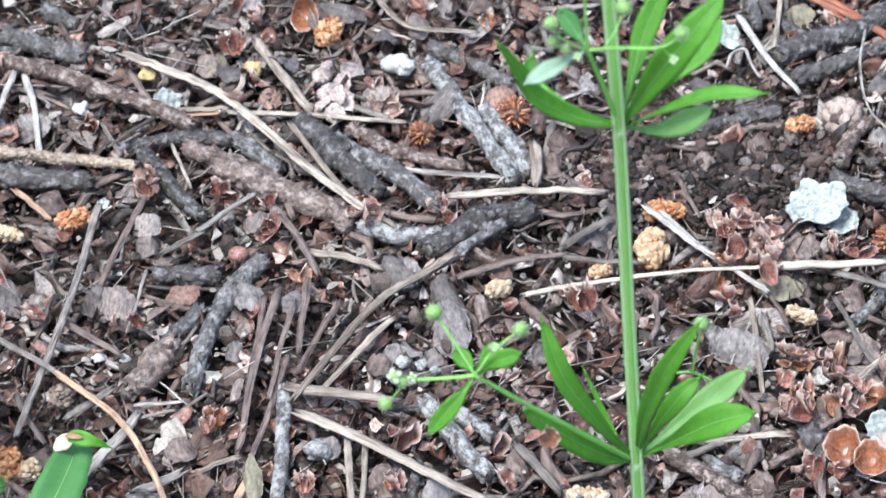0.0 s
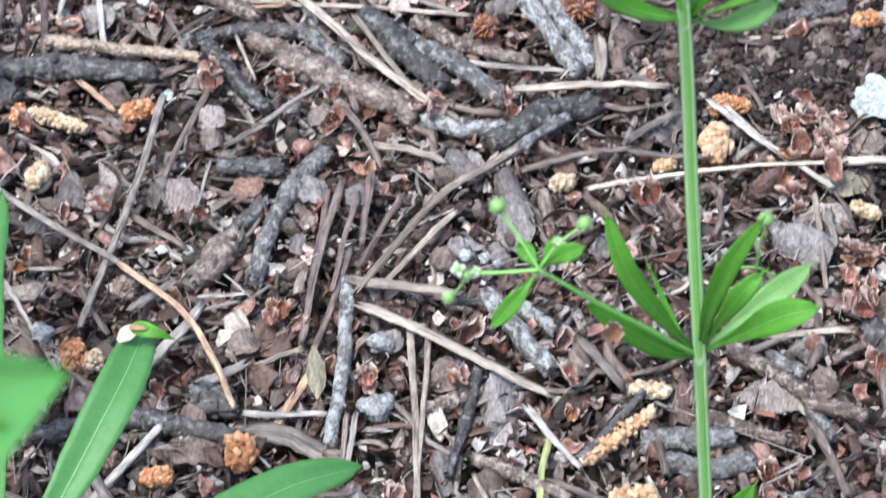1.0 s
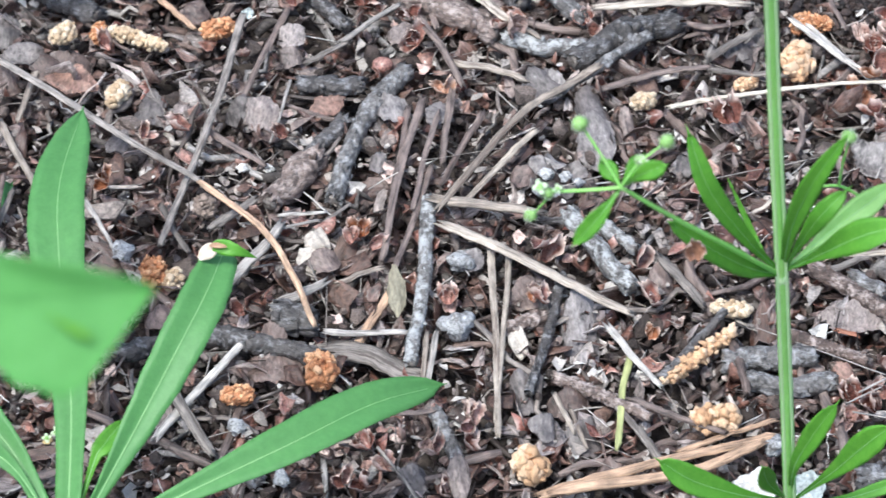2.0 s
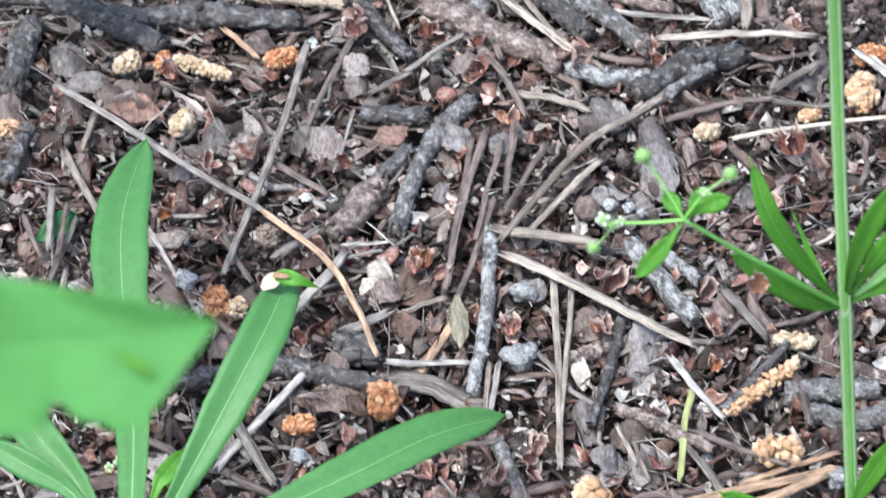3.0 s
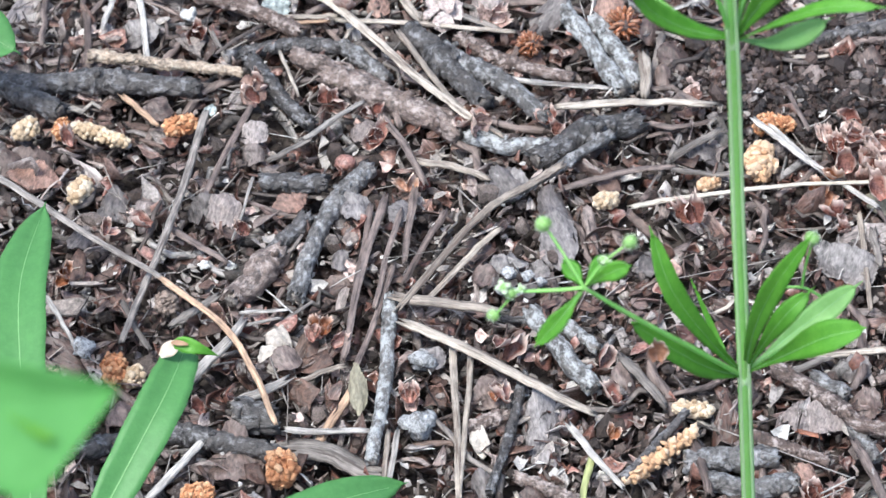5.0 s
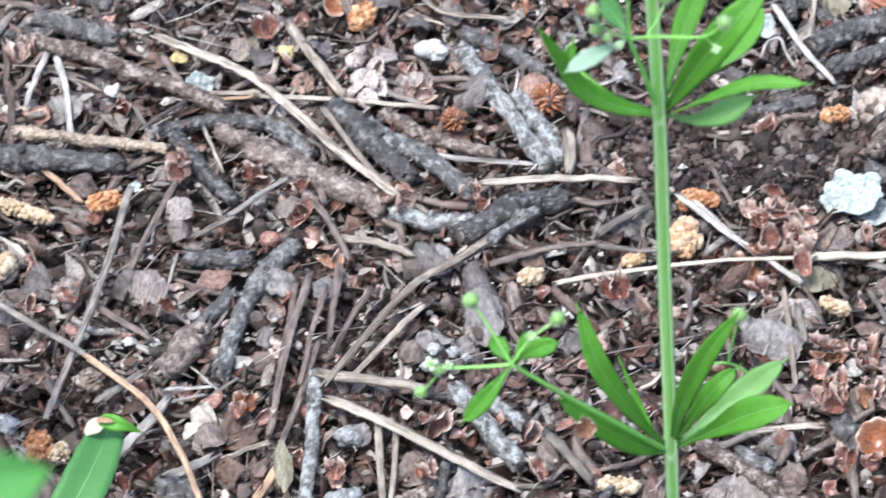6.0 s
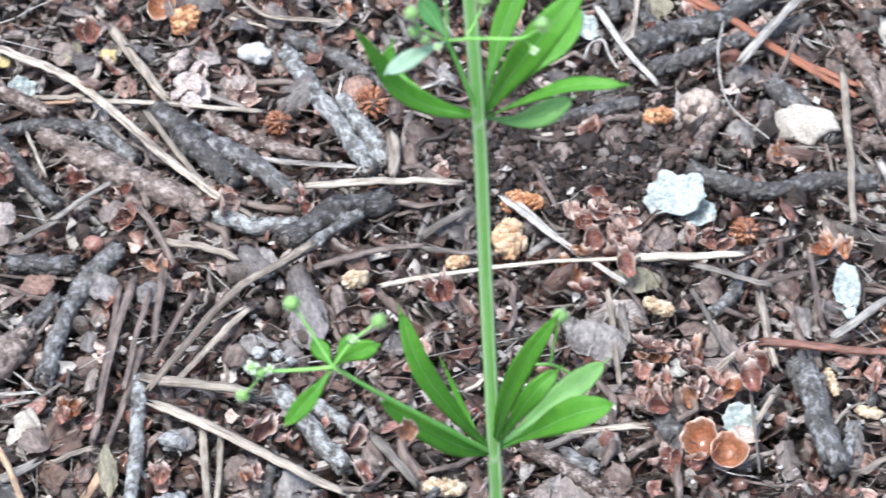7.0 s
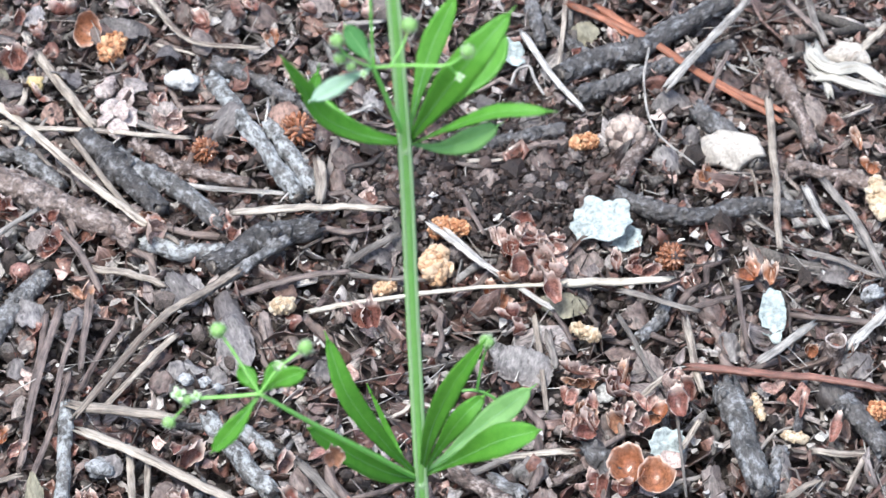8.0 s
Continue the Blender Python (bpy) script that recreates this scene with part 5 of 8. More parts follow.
twig([(0.0910, -0.0364, 0.0025), (0.0963, -0.0448, 0.0025)], 0.00226, "dark")
twig([(0.0691, -0.0456, 0.0021), (0.0765, -0.0506, 0.0021)], 0.00189, "grey")
twig([(0.0830, -0.0457, 0.0011), (0.0914, -0.0401, 0.0011)], 0.00088, "brown")
flake((0.1082, -0.0362, 0.0020), 0.0075, 0.0072, 20, "lichen", (25, 0), arch=0.3)
stalk([(0.1109, -0.0383, 0.0033), (0.1161, -0.0300, 0.0033)], 0.00075, "straw")
stalk([(0.1396, -0.0393, 0.0029), (0.1517, -0.0408, 0.0029)], 0.00088, "straw")
stalk([(0.1317, -0.0531, 0.0034), (0.1397, -0.0480, 0.0034)], 0.00088, "straw")
stalk([(0.1453, -0.0513, 0.0033), (0.1503, -0.0415, 0.0033)], 0.00075, "straw")
twig([(0.1052, -0.0031, 0.0016), (0.1122, 0.0040, 0.0016)], 0.00138, "grey")
twig([(0.1109, 0.0038, 0.0017), (0.1143, 0.0128, 0.0017)], 0.00151, "grey")
stalk([(0.1185, 0.0049, 0.0033), (0.1278, 0.0083, 0.0033)], 0.00075, "needle")
flake((0.1223, 0.0034, 0.0020), 0.0075, 0.0101, 20, "brown", (25, 0), arch=0.3)
flake((0.1250, -0.0064, 0.0020), 0.0063, 0.0072, 0, "grey", (25, 0), arch=0.3)
flake((0.1068, -0.0123, 0.0020), 0.0075, 0.0087, 10, "brown", (25, 0), arch=0.3)
bud_scale((0.1000, -0.0173, 0.0028), 0.0038, 0.0070, 20, "red", (38, 0))
bud_scale((0.1111, -0.0183, 0.0028), 0.0063, 0.0070, 0, "red", (38, 0))
flake((0.0897, 0.0074, 0.0020), 0.0113, 0.0058, 0, "olive", (25, 0), arch=0.3)
flake((0.1058, 0.0036, 0.0020), 0.0075, 0.0058, 30, "brown", (25, 0), arch=0.3)
bud_scale((0.1059, 0.0191, 0.0028), 0.0075, 0.0042, 20, "red", (38, 0))
flake((0.0958, 0.0201, 0.0020), 0.0088, 0.0058, 0, "brown", (25, 0), arch=0.3)
scaly_cone((0.1139, 0.0237, 0.0010), 0.0026, "rust", "crumbled red-brown cone fragment in the litter", 40)
twig([(0.1370, -0.0325, 0.0011), (0.1397, -0.0206, 0.0011), (0.1423, -0.0102, 0.0011)], 0.00088, "dark")
flake((0.1470, -0.0216, 0.0020), 0.0101, 0.0072, 0, "grey", (25, 0), arch=0.3)
flake((0.1179, -0.0480, 0.0020), 0.0075, 0.0087, 20, "pink", (25, 0), arch=0.3)
flake((0.1329, -0.0450, 0.0020), 0.0050, 0.0116, 10, "grey", (25, 0), arch=0.3)
twig([(0.0282, 0.0261, 0.0053), (0.0173, 0.0161, 0.0053), (0.0078, 0.0076, 0.0053)], 0.00126, "grey")
stalk([(0.0173, 0.0156, 0.0061), (0.0097, 0.0091, 0.0061), (-0.0015, -0.0012, 0.0061), (-0.0184, -0.0287, 0.0061)], 0.00107, "straw")
stalk([(0.0034, -0.0024, 0.0038), (-0.0052, -0.0132, 0.0038), (-0.0131, -0.0252, 0.0038)], 0.00082, "straw")
stalk([(-0.0154, 0.0184, 0.0041), (-0.0066, 0.0166, 0.0041), (0.0010, 0.0124, 0.0041)], 0.00107, "straw")
flake((0.0047, 0.0128, 0.0020), 0.0107, 0.0087, -25, "grey", (25, 0), arch=0.3)
flake((0.0158, -0.0051, 0.0030), 0.0094, 0.0145, 15, "mauve", (25, 0), arch=0.3)
flake((0.0136, 0.0209, 0.0020), 0.0075, 0.0052, 35, "rust", (25, 0), arch=0.3)
bud_scale((0.0160, 0.0111, 0.0028), 0.0063, 0.0077, 20, "red", (38, 0))
stalk([(-0.0226, 0.0073, 0.0039), (-0.0267, -0.0147, 0.0039), (-0.0303, -0.0417, 0.0039)], 0.00088, "needle")
stalk([(-0.0160, 0.0102, 0.0039), (-0.0167, -0.0008, 0.0039), (-0.0175, -0.0127, 0.0039)], 0.00094, "needle")
stalk([(-0.0093, 0.0039, 0.0028), (-0.0127, -0.0049, 0.0028), (-0.0177, -0.0185, 0.0028)], 0.00082, "needle")
stalk([(-0.0253, 0.0052, 0.0033), (-0.0284, -0.0209, 0.0033)], 0.00075, "needle")
stalk([(-0.0200, -0.0137, 0.0038), (-0.0250, -0.0349, 0.0038), (-0.0289, -0.0481, 0.0038)], 0.00075, "needle")
stalk([(-0.0190, 0.0020, 0.0047), (-0.0240, -0.0274, 0.0047)], 0.00069, "needle")
twig([(-0.0204, -0.0233, 0.0036), (-0.0215, -0.0480, 0.0036), (-0.0237, -0.0712, 0.0036)], 0.00164, "lichen")
stalk([(-0.0194, -0.0256, 0.0054), (-0.0076, -0.0268, 0.0054), (0.0034, -0.0294, 0.0054)], 0.00145, "straw")
stalk([(-0.0172, -0.0336, 0.0063), (0.0021, -0.0463, 0.0063), (0.0222, -0.0596, 0.0063)], 0.00126, "straw")
stalk([(0.0174, -0.0619, 0.0049), (0.0226, -0.0706, 0.0049), (0.0279, -0.0788, 0.0049)], 0.00088, "pale")
stalk([(-0.0071, -0.0383, 0.0038), (-0.0061, -0.0642, 0.0038), (-0.0055, -0.0913, 0.0038)], 0.00082, "straw")
stalk([(-0.0029, -0.0390, 0.0037), (-0.0044, -0.0625, 0.0037), (-0.0062, -0.0874, 0.0037)], 0.00069, "straw")
stalk([(-0.0185, -0.0625, 0.0037), (-0.0195, -0.0736, 0.0037), (-0.0202, -0.0798, 0.0037)], 0.00069, "pale")
stalk([(-0.0203, -0.0625, 0.0036), (-0.0214, -0.0782, 0.0036)], 0.00063, "straw")
twig([(0.0081, -0.0458, 0.0031), (0.0051, -0.0620, 0.0031), (0.0007, -0.0792, 0.0031)], 0.00113, "dark")
flake((0.0118, -0.0608, 0.0020), 0.0111, 0.0217, 5, "mauve", (25, 0), arch=0.3)
twig([(0.0095, -0.0267, 0.0023), (0.0154, -0.0367, 0.0023), (0.0230, -0.0490, 0.0023)], 0.00226, "lichen")
twig([(0.0167, -0.0297, 0.0018), (0.0239, -0.0372, 0.0018)], 0.00164, "lichen")
stalk([(0.0291, -0.0414, 0.0038), (0.0377, -0.0552, 0.0038)], 0.00126, "weathered")
bud_scale((0.0261, -0.0541, 0.0040), 0.0072, 0.0072, 60, "red", (40, 0))
bud_scale((0.0263, -0.0616, 0.0028), 0.0038, 0.0051, 0, "orange", (38, 0))
bud_scale((0.0040, -0.0373, 0.0028), 0.0078, 0.0073, 0, "red", (38, 0))
bud_scale((0.0232, -0.0405, 0.0028), 0.0048, 0.0068, 20, "red", (38, 0))
pollen_cone((0.0395, -0.0553, 0.0030), (0.0477, -0.0561, 0.0030), 0.00201, "cream")
pollen_cone((0.0288, -0.0774, 0.0048), (0.0438, -0.0633, 0.0048), 0.00176, "tan")
twig([(0.0282, -0.0769, 0.0051), (0.0349, -0.0683, 0.0051), (0.0420, -0.0580, 0.0051)], 0.00107, "dark")
pollen_cone((0.0349, -0.0870, 0.0038), (0.0436, -0.0865, 0.0038), 0.00277, "tan")
twig([(0.0413, -0.0699, 0.0026), (0.0508, -0.0692, 0.0026), (0.0605, -0.0687, 0.0026)], 0.00239, "grey")
twig([(0.0458, -0.0756, 0.0025), (0.0551, -0.0770, 0.0025), (0.0645, -0.0755, 0.0025)], 0.00226, "grey")
stalk([(0.0220, -0.0688, 0.0038), (0.0204, -0.0797, 0.0038), (0.0185, -0.0949, 0.0038)], 0.00082, "green")
twig([(0.0062, -0.0748, 0.0034), (0.0160, -0.0801, 0.0034), (0.0258, -0.0862, 0.0034)], 0.00138, "brown")
stalk([(0.0218, -0.0811, 0.0039), (0.0309, -0.0859, 0.0039), (0.0406, -0.0907, 0.0039)], 0.00094, "needle")
pebble((-0.0135, -0.0418, 0.0032), 0.00289, "mottled")
pebble((-0.0144, -0.0609, 0.0036), 0.00352, "mottled")
bud_scale((-0.0112, -0.0851, 0.0028), 0.0053, 0.0068, 30, "red", (38, 0))
bud_scale((-0.0160, -0.0518, 0.0028), 0.0055, 0.0077, 10, "red", (38, 0))
twig([(0.0045, -0.0563, 0.0013), (0.0117, -0.0515, 0.0013)], 0.00113, "brown")
twig([(-0.0050, -0.0608, 0.0018), (0.0045, -0.0560, 0.0018)], 0.00164, "brown")
flake((-0.0014, -0.0625, 0.0020), 0.0038, 0.0087, 10, "cream", (25, 0), arch=0.3)
flake((0.0009, -0.0497, 0.0020), 0.0088, 0.0072, 40, "brown", (25, 0), arch=0.3)
bud_scale((0.0027, -0.0520, 0.0028), 0.0050, 0.0042, 0, "orange", (38, 0))
stalk([(0.0432, -0.0659, 0.0041), (0.0461, -0.0799, 0.0041)], 0.00113, "needle")
twig([(0.0245, -0.0372, 0.0010), (0.0295, -0.0305, 0.0010)], 0.00075, "dark")
twig([(0.0095, -0.0281, 0.0011), (0.0010, -0.0273, 0.0011)], 0.00088, "dark")
flake((0.0297, -0.0463, 0.0020), 0.0075, 0.0087, 20, "brown", (25, 0), arch=0.3)
flake((-0.0002, -0.0782, 0.0020), 0.0075, 0.0101, 10, "grey", (25, 0), arch=0.3)
flake((0.0091, -0.0813, 0.0020), 0.0101, 0.0072, 0, "brown", (25, 0), arch=0.3)
stalk([(0.0062, -0.0792, 0.0031), (0.0102, -0.0899, 0.0031)], 0.00063, "straw")
bud_scale((-0.0028, 0.0286, 0.0052), 0.0075, 0.0077, 20, "red", (38, 0))
bud_scale((0.0163, 0.0311, 0.0028), 0.0055, 0.0056, 0, "red", (38, 0))
bud_scale((-0.0245, 0.0284, 0.0028), 0.0088, 0.0056, 0, "red", (38, 0))
bud_scale((-0.0260, 0.0367, 0.0028), 0.0063, 0.0056, 0, "red", (38, 0))
pebble((-0.0315, 0.0194, 0.0028), 0.00239, "berry")
pollen_cone((0.0607, 0.0315, 0.0033), (0.0655, 0.0306, 0.0033), 0.00226, "orange")
pollen_cone((0.0611, 0.0137, 0.0038), (0.0613, 0.0227, 0.0038), 0.00277, "tan")
pollen_cone((0.0241, 0.0061, 0.0033), (0.0291, 0.0074, 0.0033), 0.00226, "cream")
pollen_cone((0.0474, 0.0124, 0.0024), (0.0518, 0.0133, 0.0024), 0.00138, "tan")
bud_scale((0.0456, 0.0015, 0.0052), 0.0088, 0.0085, 30, "red", (20, 0))
flake((0.0354, -0.0119, 0.0020), 0.0075, 0.0058, 0, "grey", (25, 0), arch=0.3)
flake((0.0028, -0.0129, 0.0030), 0.0055, 0.0049, 10, "grey", (20, 0), arch=0.3)
flake((0.0071, -0.0112, 0.0030), 0.0050, 0.0052, 60, "grey", (10, 0), arch=0.3)
flake((0.0114, -0.0146, 0.0030), 0.0053, 0.0043, -20, "grey", (20, 0), arch=0.3)
flake((0.0046, -0.0189, 0.0030), 0.0058, 0.0043, 30, "grey", (10, 0), arch=0.3)
flake((0.0095, -0.0198, 0.0030), 0.0045, 0.0049, 80, "grey", (30, 0), arch=0.3)
flake((0.0010, -0.0172, 0.0030), 0.0043, 0.0043, 0, "grey", (10, 0), arch=0.3)
pebble((0.0052, -0.0167, 0.0042), 0.00164, "mottled")
pebble((0.0089, -0.0174, 0.0040), 0.00138, "mottled")
pebble((0.0034, -0.0216, 0.0039), 0.00126, "mottled")
pebble((0.0120, -0.0190, 0.0039), 0.00126, "mottled")
pebble((0.0064, -0.0223, 0.0038), 0.00113, "mottled")
flake((0.0503, 0.0227, 0.0020), 0.0088, 0.0058, 10, "grey", (25, 0), arch=0.3)
stalk([(0.0495, -0.0274, 0.0030), (0.0520, -0.0257, 0.0030), (0.0558, -0.0206, 0.0030)], 0.00050, "straw")
flake((0.0233, -0.0006, 0.0020), 0.0050, 0.0087, 10, "brown", (25, 0), arch=0.3)
twig([(-0.1109, 0.0439, 0.0036), (-0.0883, 0.0450, 0.0036), (-0.0655, 0.0431, 0.0036)], 0.00264, "dark")
twig([(-0.1227, 0.0509, 0.0030), (-0.1103, 0.0442, 0.0030), (-0.0967, 0.0356, 0.0030)], 0.00283, "dark")
twig([(-0.1361, 0.0528, 0.0018), (-0.1230, 0.0528, 0.0018)], 0.00164, "dark")
twig([(-0.0913, 0.0528, 0.0047), (-0.0742, 0.0503, 0.0047), (-0.0556, 0.0470, 0.0047)], 0.00145, "tanbark", 0.8, 0.9)
twig([(-0.0543, 0.0537, 0.0030), (-0.0480, 0.0422, 0.0030), (-0.0396, 0.0313, 0.0030)], 0.00201, "dark")
twig([(-0.1300, 0.0208, 0.0031), (-0.1287, 0.0328, 0.0031), (-0.1269, 0.0432, 0.0031)], 0.00289, "dark")
twig([(-0.1285, -0.0071, 0.0022), (-0.1266, 0.0018, 0.0022), (-0.1245, 0.0098, 0.0022)], 0.00201, "dark")
pollen_cone((-0.1057, 0.0254, 0.0056), (-0.1017, 0.0291, 0.0056), 0.00264, "cream")
pollen_cone((-0.0963, 0.0274, 0.0029), (-0.0958, 0.0330, 0.0029), 0.00189, "orange")
pollen_cone((-0.0934, 0.0302, 0.0041), (-0.0804, 0.0242, 0.0041), 0.00214, "cream")
bud_scale((-0.0931, 0.0232, 0.0072), 0.0055, 0.0068, 0, "red", (38, 0))
pollen_cone((-0.0725, 0.0296, 0.0034), (-0.0655, 0.0320, 0.0034), 0.00239, "orange")
pollen_cone((-0.0916, 0.0067, 0.0035), (-0.0892, 0.0130, 0.0035), 0.00252, "cream")
pollen_cone((-0.1320, 0.0089, 0.0028), (-0.1269, 0.0093, 0.0028), 0.00176, "tan")
stalk([(-0.0828, 0.0404, 0.0038), (-0.0744, 0.0305, 0.0038)], 0.00082, "tan")
stalk([(-0.0629, 0.0331, 0.0059), (-0.0667, 0.0078, 0.0059), (-0.0717, -0.0133, 0.0059), (-0.0780, -0.0388, 0.0059)], 0.00094, "weathered")
flake((-0.0623, 0.0330, 0.0060), 0.0025, 0.0023, 0, "lichen", (25, 0), arch=0.3)
stalk([(-0.1188, 0.0165, 0.0089), (-0.0932, -0.0040, 0.0089), (-0.0697, -0.0231, 0.0089)], 0.00088, "weathered")
stalk([(-0.0703, -0.0225, 0.0088), (-0.0556, -0.0373, 0.0088), (-0.0484, -0.0512, 0.0088), (-0.0437, -0.0649, 0.0088)], 0.00082, "tan")
stalk([(-0.0532, 0.0372, 0.0038), (-0.0575, 0.0246, 0.0038), (-0.0627, 0.0073, 0.0038)], 0.00082, "needle")
stalk([(-0.1083, 0.0214, 0.0033), (-0.1123, 0.0016, 0.0033)], 0.00082, "straw")
stalk([(-0.1160, 0.0014, 0.0034), (-0.1045, -0.0221, 0.0034)], 0.00094, "straw")
stalk([(-0.0953, -0.0226, 0.0031), (-0.0881, -0.0370, 0.0031)], 0.00063, "pale")
stalk([(-0.0785, -0.0244, 0.0033), (-0.0721, -0.0387, 0.0033)], 0.00075, "weathered")
flake((-0.1019, 0.0191, 0.0020), 0.0138, 0.0087, -10, "brown", (25, 0), arch=0.3)
flake((-0.1015, 0.0146, 0.0020), 0.0088, 0.0058, -10, "rust", (25, 0), arch=0.3)
flake((-0.1168, 0.0155, 0.0020), 0.0101, 0.0072, 0, "brown", (25, 0), arch=0.3)
flake((-0.1296, 0.0155, 0.0020), 0.0088, 0.0087, 0, "brown", (25, 0), arch=0.3)
flake((-0.0609, 0.0037, 0.0030), 0.0138, 0.0075, -10, "grey", (25, 0), arch=0.3)
stalk([(-0.0520, 0.0141, 0.0034), (-0.0535, 0.0051, 0.0034), (-0.0557, -0.0059, 0.0034)], 0.00038, "pale")
twig([(-0.0262, 0.0179, 0.0023), (-0.0353, 0.0027, 0.0023), (-0.0413, -0.0226, 0.0023)], 0.00226, "grey")
twig([(-0.0396, 0.0028, 0.0021), (-0.0461, -0.0077, 0.0021), (-0.0543, -0.0199, 0.0021)], 0.00189, "dark")
twig([(-0.0501, 0.0132, 0.0025), (-0.0355, 0.0128, 0.0025)], 0.00226, "dark")
twig([(-0.0553, -0.0242, 0.0031), (-0.0448, -0.0096, 0.0031)], 0.00289, "brown")
stalk([(-0.0688, -0.0020, 0.0034), (-0.0568, -0.0129, 0.0034)], 0.00088, "needle")
stalk([(-0.0671, -0.0316, 0.0037), (-0.0577, -0.0228, 0.0037)], 0.00119, "weathered")
flake((-0.0437, -0.0369, 0.0040), 0.0055, 0.0075, 20, "cream", (25, 0), arch=0.3)
flake((-0.0458, -0.0409, 0.0030), 0.0063, 0.0058, -20, "cream", (25, 0), arch=0.3)
stalk([(-0.0674, -0.0570, 0.0045), (-0.0603, -0.0448, 0.0045), (-0.0518, -0.0315, 0.0045)], 0.00151, "pale")
stalk([(-0.0747, -0.0911, 0.0033), (-0.0658, -0.0749, 0.0033), (-0.0582, -0.0623, 0.0033)], 0.00105, "pale")
stalk([(-0.0752, -0.0770, 0.0058), (-0.0695, -0.0860, 0.0054), (-0.0638, -0.0958, 0.0040)], 0.00132, "weathered")
twig([(-0.0690, -0.0618, 0.0027), (-0.0558, -0.0642, 0.0027), (-0.0426, -0.0689, 0.0027)], 0.00225, "dark")
stalk([(-0.0415, -0.0663, 0.0016), (-0.0320, -0.0687, 0.0016), (-0.0216, -0.0718, 0.0016)], 0.00264, "weathered")
twig([(-0.0854, -0.0661, 0.0021), (-0.0690, -0.0629, 0.0021)], 0.00189, "dark")
twig([(-0.0525, -0.0581, 0.0040), (-0.0441, -0.0597, 0.0040)], 0.00377, "dark")
pollen_cone((-0.0422, -0.0774, 0.0044), (-0.0425, -0.0696, 0.0044), 0.00340, "orange")
stalk([(-0.0394, -0.0770, 0.0031), (-0.0363, -0.0801, 0.0031)], 0.00057, "straw")
pollen_cone((-0.0626, -0.0795, 0.0031), (-0.0562, -0.0787, 0.0031), 0.00214, "orange")
pollen_cone((-0.0793, -0.0484, 0.0039), (-0.0786, -0.0418, 0.0039), 0.00289, "orange")
pollen_cone((-0.0760, -0.0486, 0.0033), (-0.0736, -0.0445, 0.0033), 0.00226, "cream")
stalk([(-0.0416, -0.0623, 0.0039), (-0.0244, -0.0627, 0.0039)], 0.00088, "pale")
bud_scale((-0.0349, -0.0315, 0.0028), 0.0068, 0.0077, 0, "red", (38, 0))
bud_scale((-0.0317, -0.0357, 0.0028), 0.0050, 0.0051, 0, "red", (38, 0))
pebble((-0.0559, -0.0119, 0.0018), 0.00113, "white")
stalk([(-0.0351, -0.0646, 0.0021), (-0.0272, -0.0466, 0.0021)], 0.00107, "tan")
flake((-0.0271, -0.0508, 0.0040), 0.0050, 0.0107, 0, "olive", (25, 0), arch=0.3)
flake((-0.0329, -0.0178, 0.0000), 0.0119, 0.0072, 0, "brown", (25, 0), arch=0.3)
flake((-0.0328, 0.0047, 0.0020), 0.0088, 0.0087, 10, "grey", (25, 0), arch=0.3)
stalk([(-0.0409, 0.0252, 0.0046), (-0.0279, 0.0369, 0.0052)], 0.00080, "pale")
flake((-0.0271, 0.0291, 0.0030), 0.0094, 0.0055, 0, "pink", (25, 0), arch=0.3)
flake((-0.0529, 0.0399, 0.0060), 0.0065, 0.0080, 15, "rust", (25, 0), arch=0.3)
bud_scale((-0.0527, 0.0362, 0.0082), 0.0058, 0.0070, 20, "red", (38, 0))
stalk([(-0.0233, 0.0326, 0.0049), (-0.0180, 0.0215, 0.0049), (-0.0134, 0.0106, 0.0049)], 0.00094, "needle")
stalk([(-0.0222, 0.0399, 0.0033), (-0.0194, 0.0306, 0.0033)], 0.00082, "needle")
stalk([(-0.0526, -0.0281, 0.0036), (-0.0429, -0.0272, 0.0036)], 0.00057, "pale")
stalk([(-0.0537, -0.0322, 0.0035), (-0.0440, -0.0297, 0.0035)], 0.00050, "pale")
stalk([(-0.0526, -0.0548, 0.0039), (-0.0421, -0.0483, 0.0039)], 0.00138, "pale")
stalk([(-0.0398, -0.0477, 0.0033), (-0.0303, -0.0436, 0.0033)], 0.00075, "straw")
flake((-0.0754, 0.0029, 0.0020), 0.0075, 0.0072, 0, "pink", (25, 0), arch=0.3)
flake((-0.0825, 0.0065, 0.0020), 0.0075, 0.0087, 0, "grey", (25, 0), arch=0.3)
pollen_cone((-0.0711, -0.0256, 0.0036), (-0.0668, -0.0248, 0.0036), 0.00264, "brown")
flake((-0.0564, -0.0006, 0.0020), 0.0088, 0.0072, 20, "brown", (25, 0), arch=0.3)
flake((-0.0442, 0.0065, 0.0020), 0.0101, 0.0058, 30, "rust", (25, 0), arch=0.3)
flake((-0.0524, 0.0228, 0.0020), 0.0075, 0.0052, 0, "pink", (25, 0), arch=0.3)
flake((-0.0521, -0.0691, 0.0020), 0.0151, 0.0087, 10, "brown", (25, 0), arch=0.3)
flake((-0.1184, 0.0321, 0.0020), 0.0101, 0.0087, 0, "grey", (25, 0), arch=0.3)
flake((-0.1126, 0.0246, 0.0020), 0.0138, 0.0058, 10, "grey", (25, 0), arch=0.3)
stalk([(-0.1153, -0.0380, 0.0033), (-0.1110, -0.0194, 0.0033)], 0.00082, "weathered")
stalk([(-0.1120, -0.0346, 0.0033), (-0.1132, -0.0479, 0.0033)], 0.00075, "weathered")
pebble((-0.0861, -0.0384, 0.0029), 0.00252, "mottled")
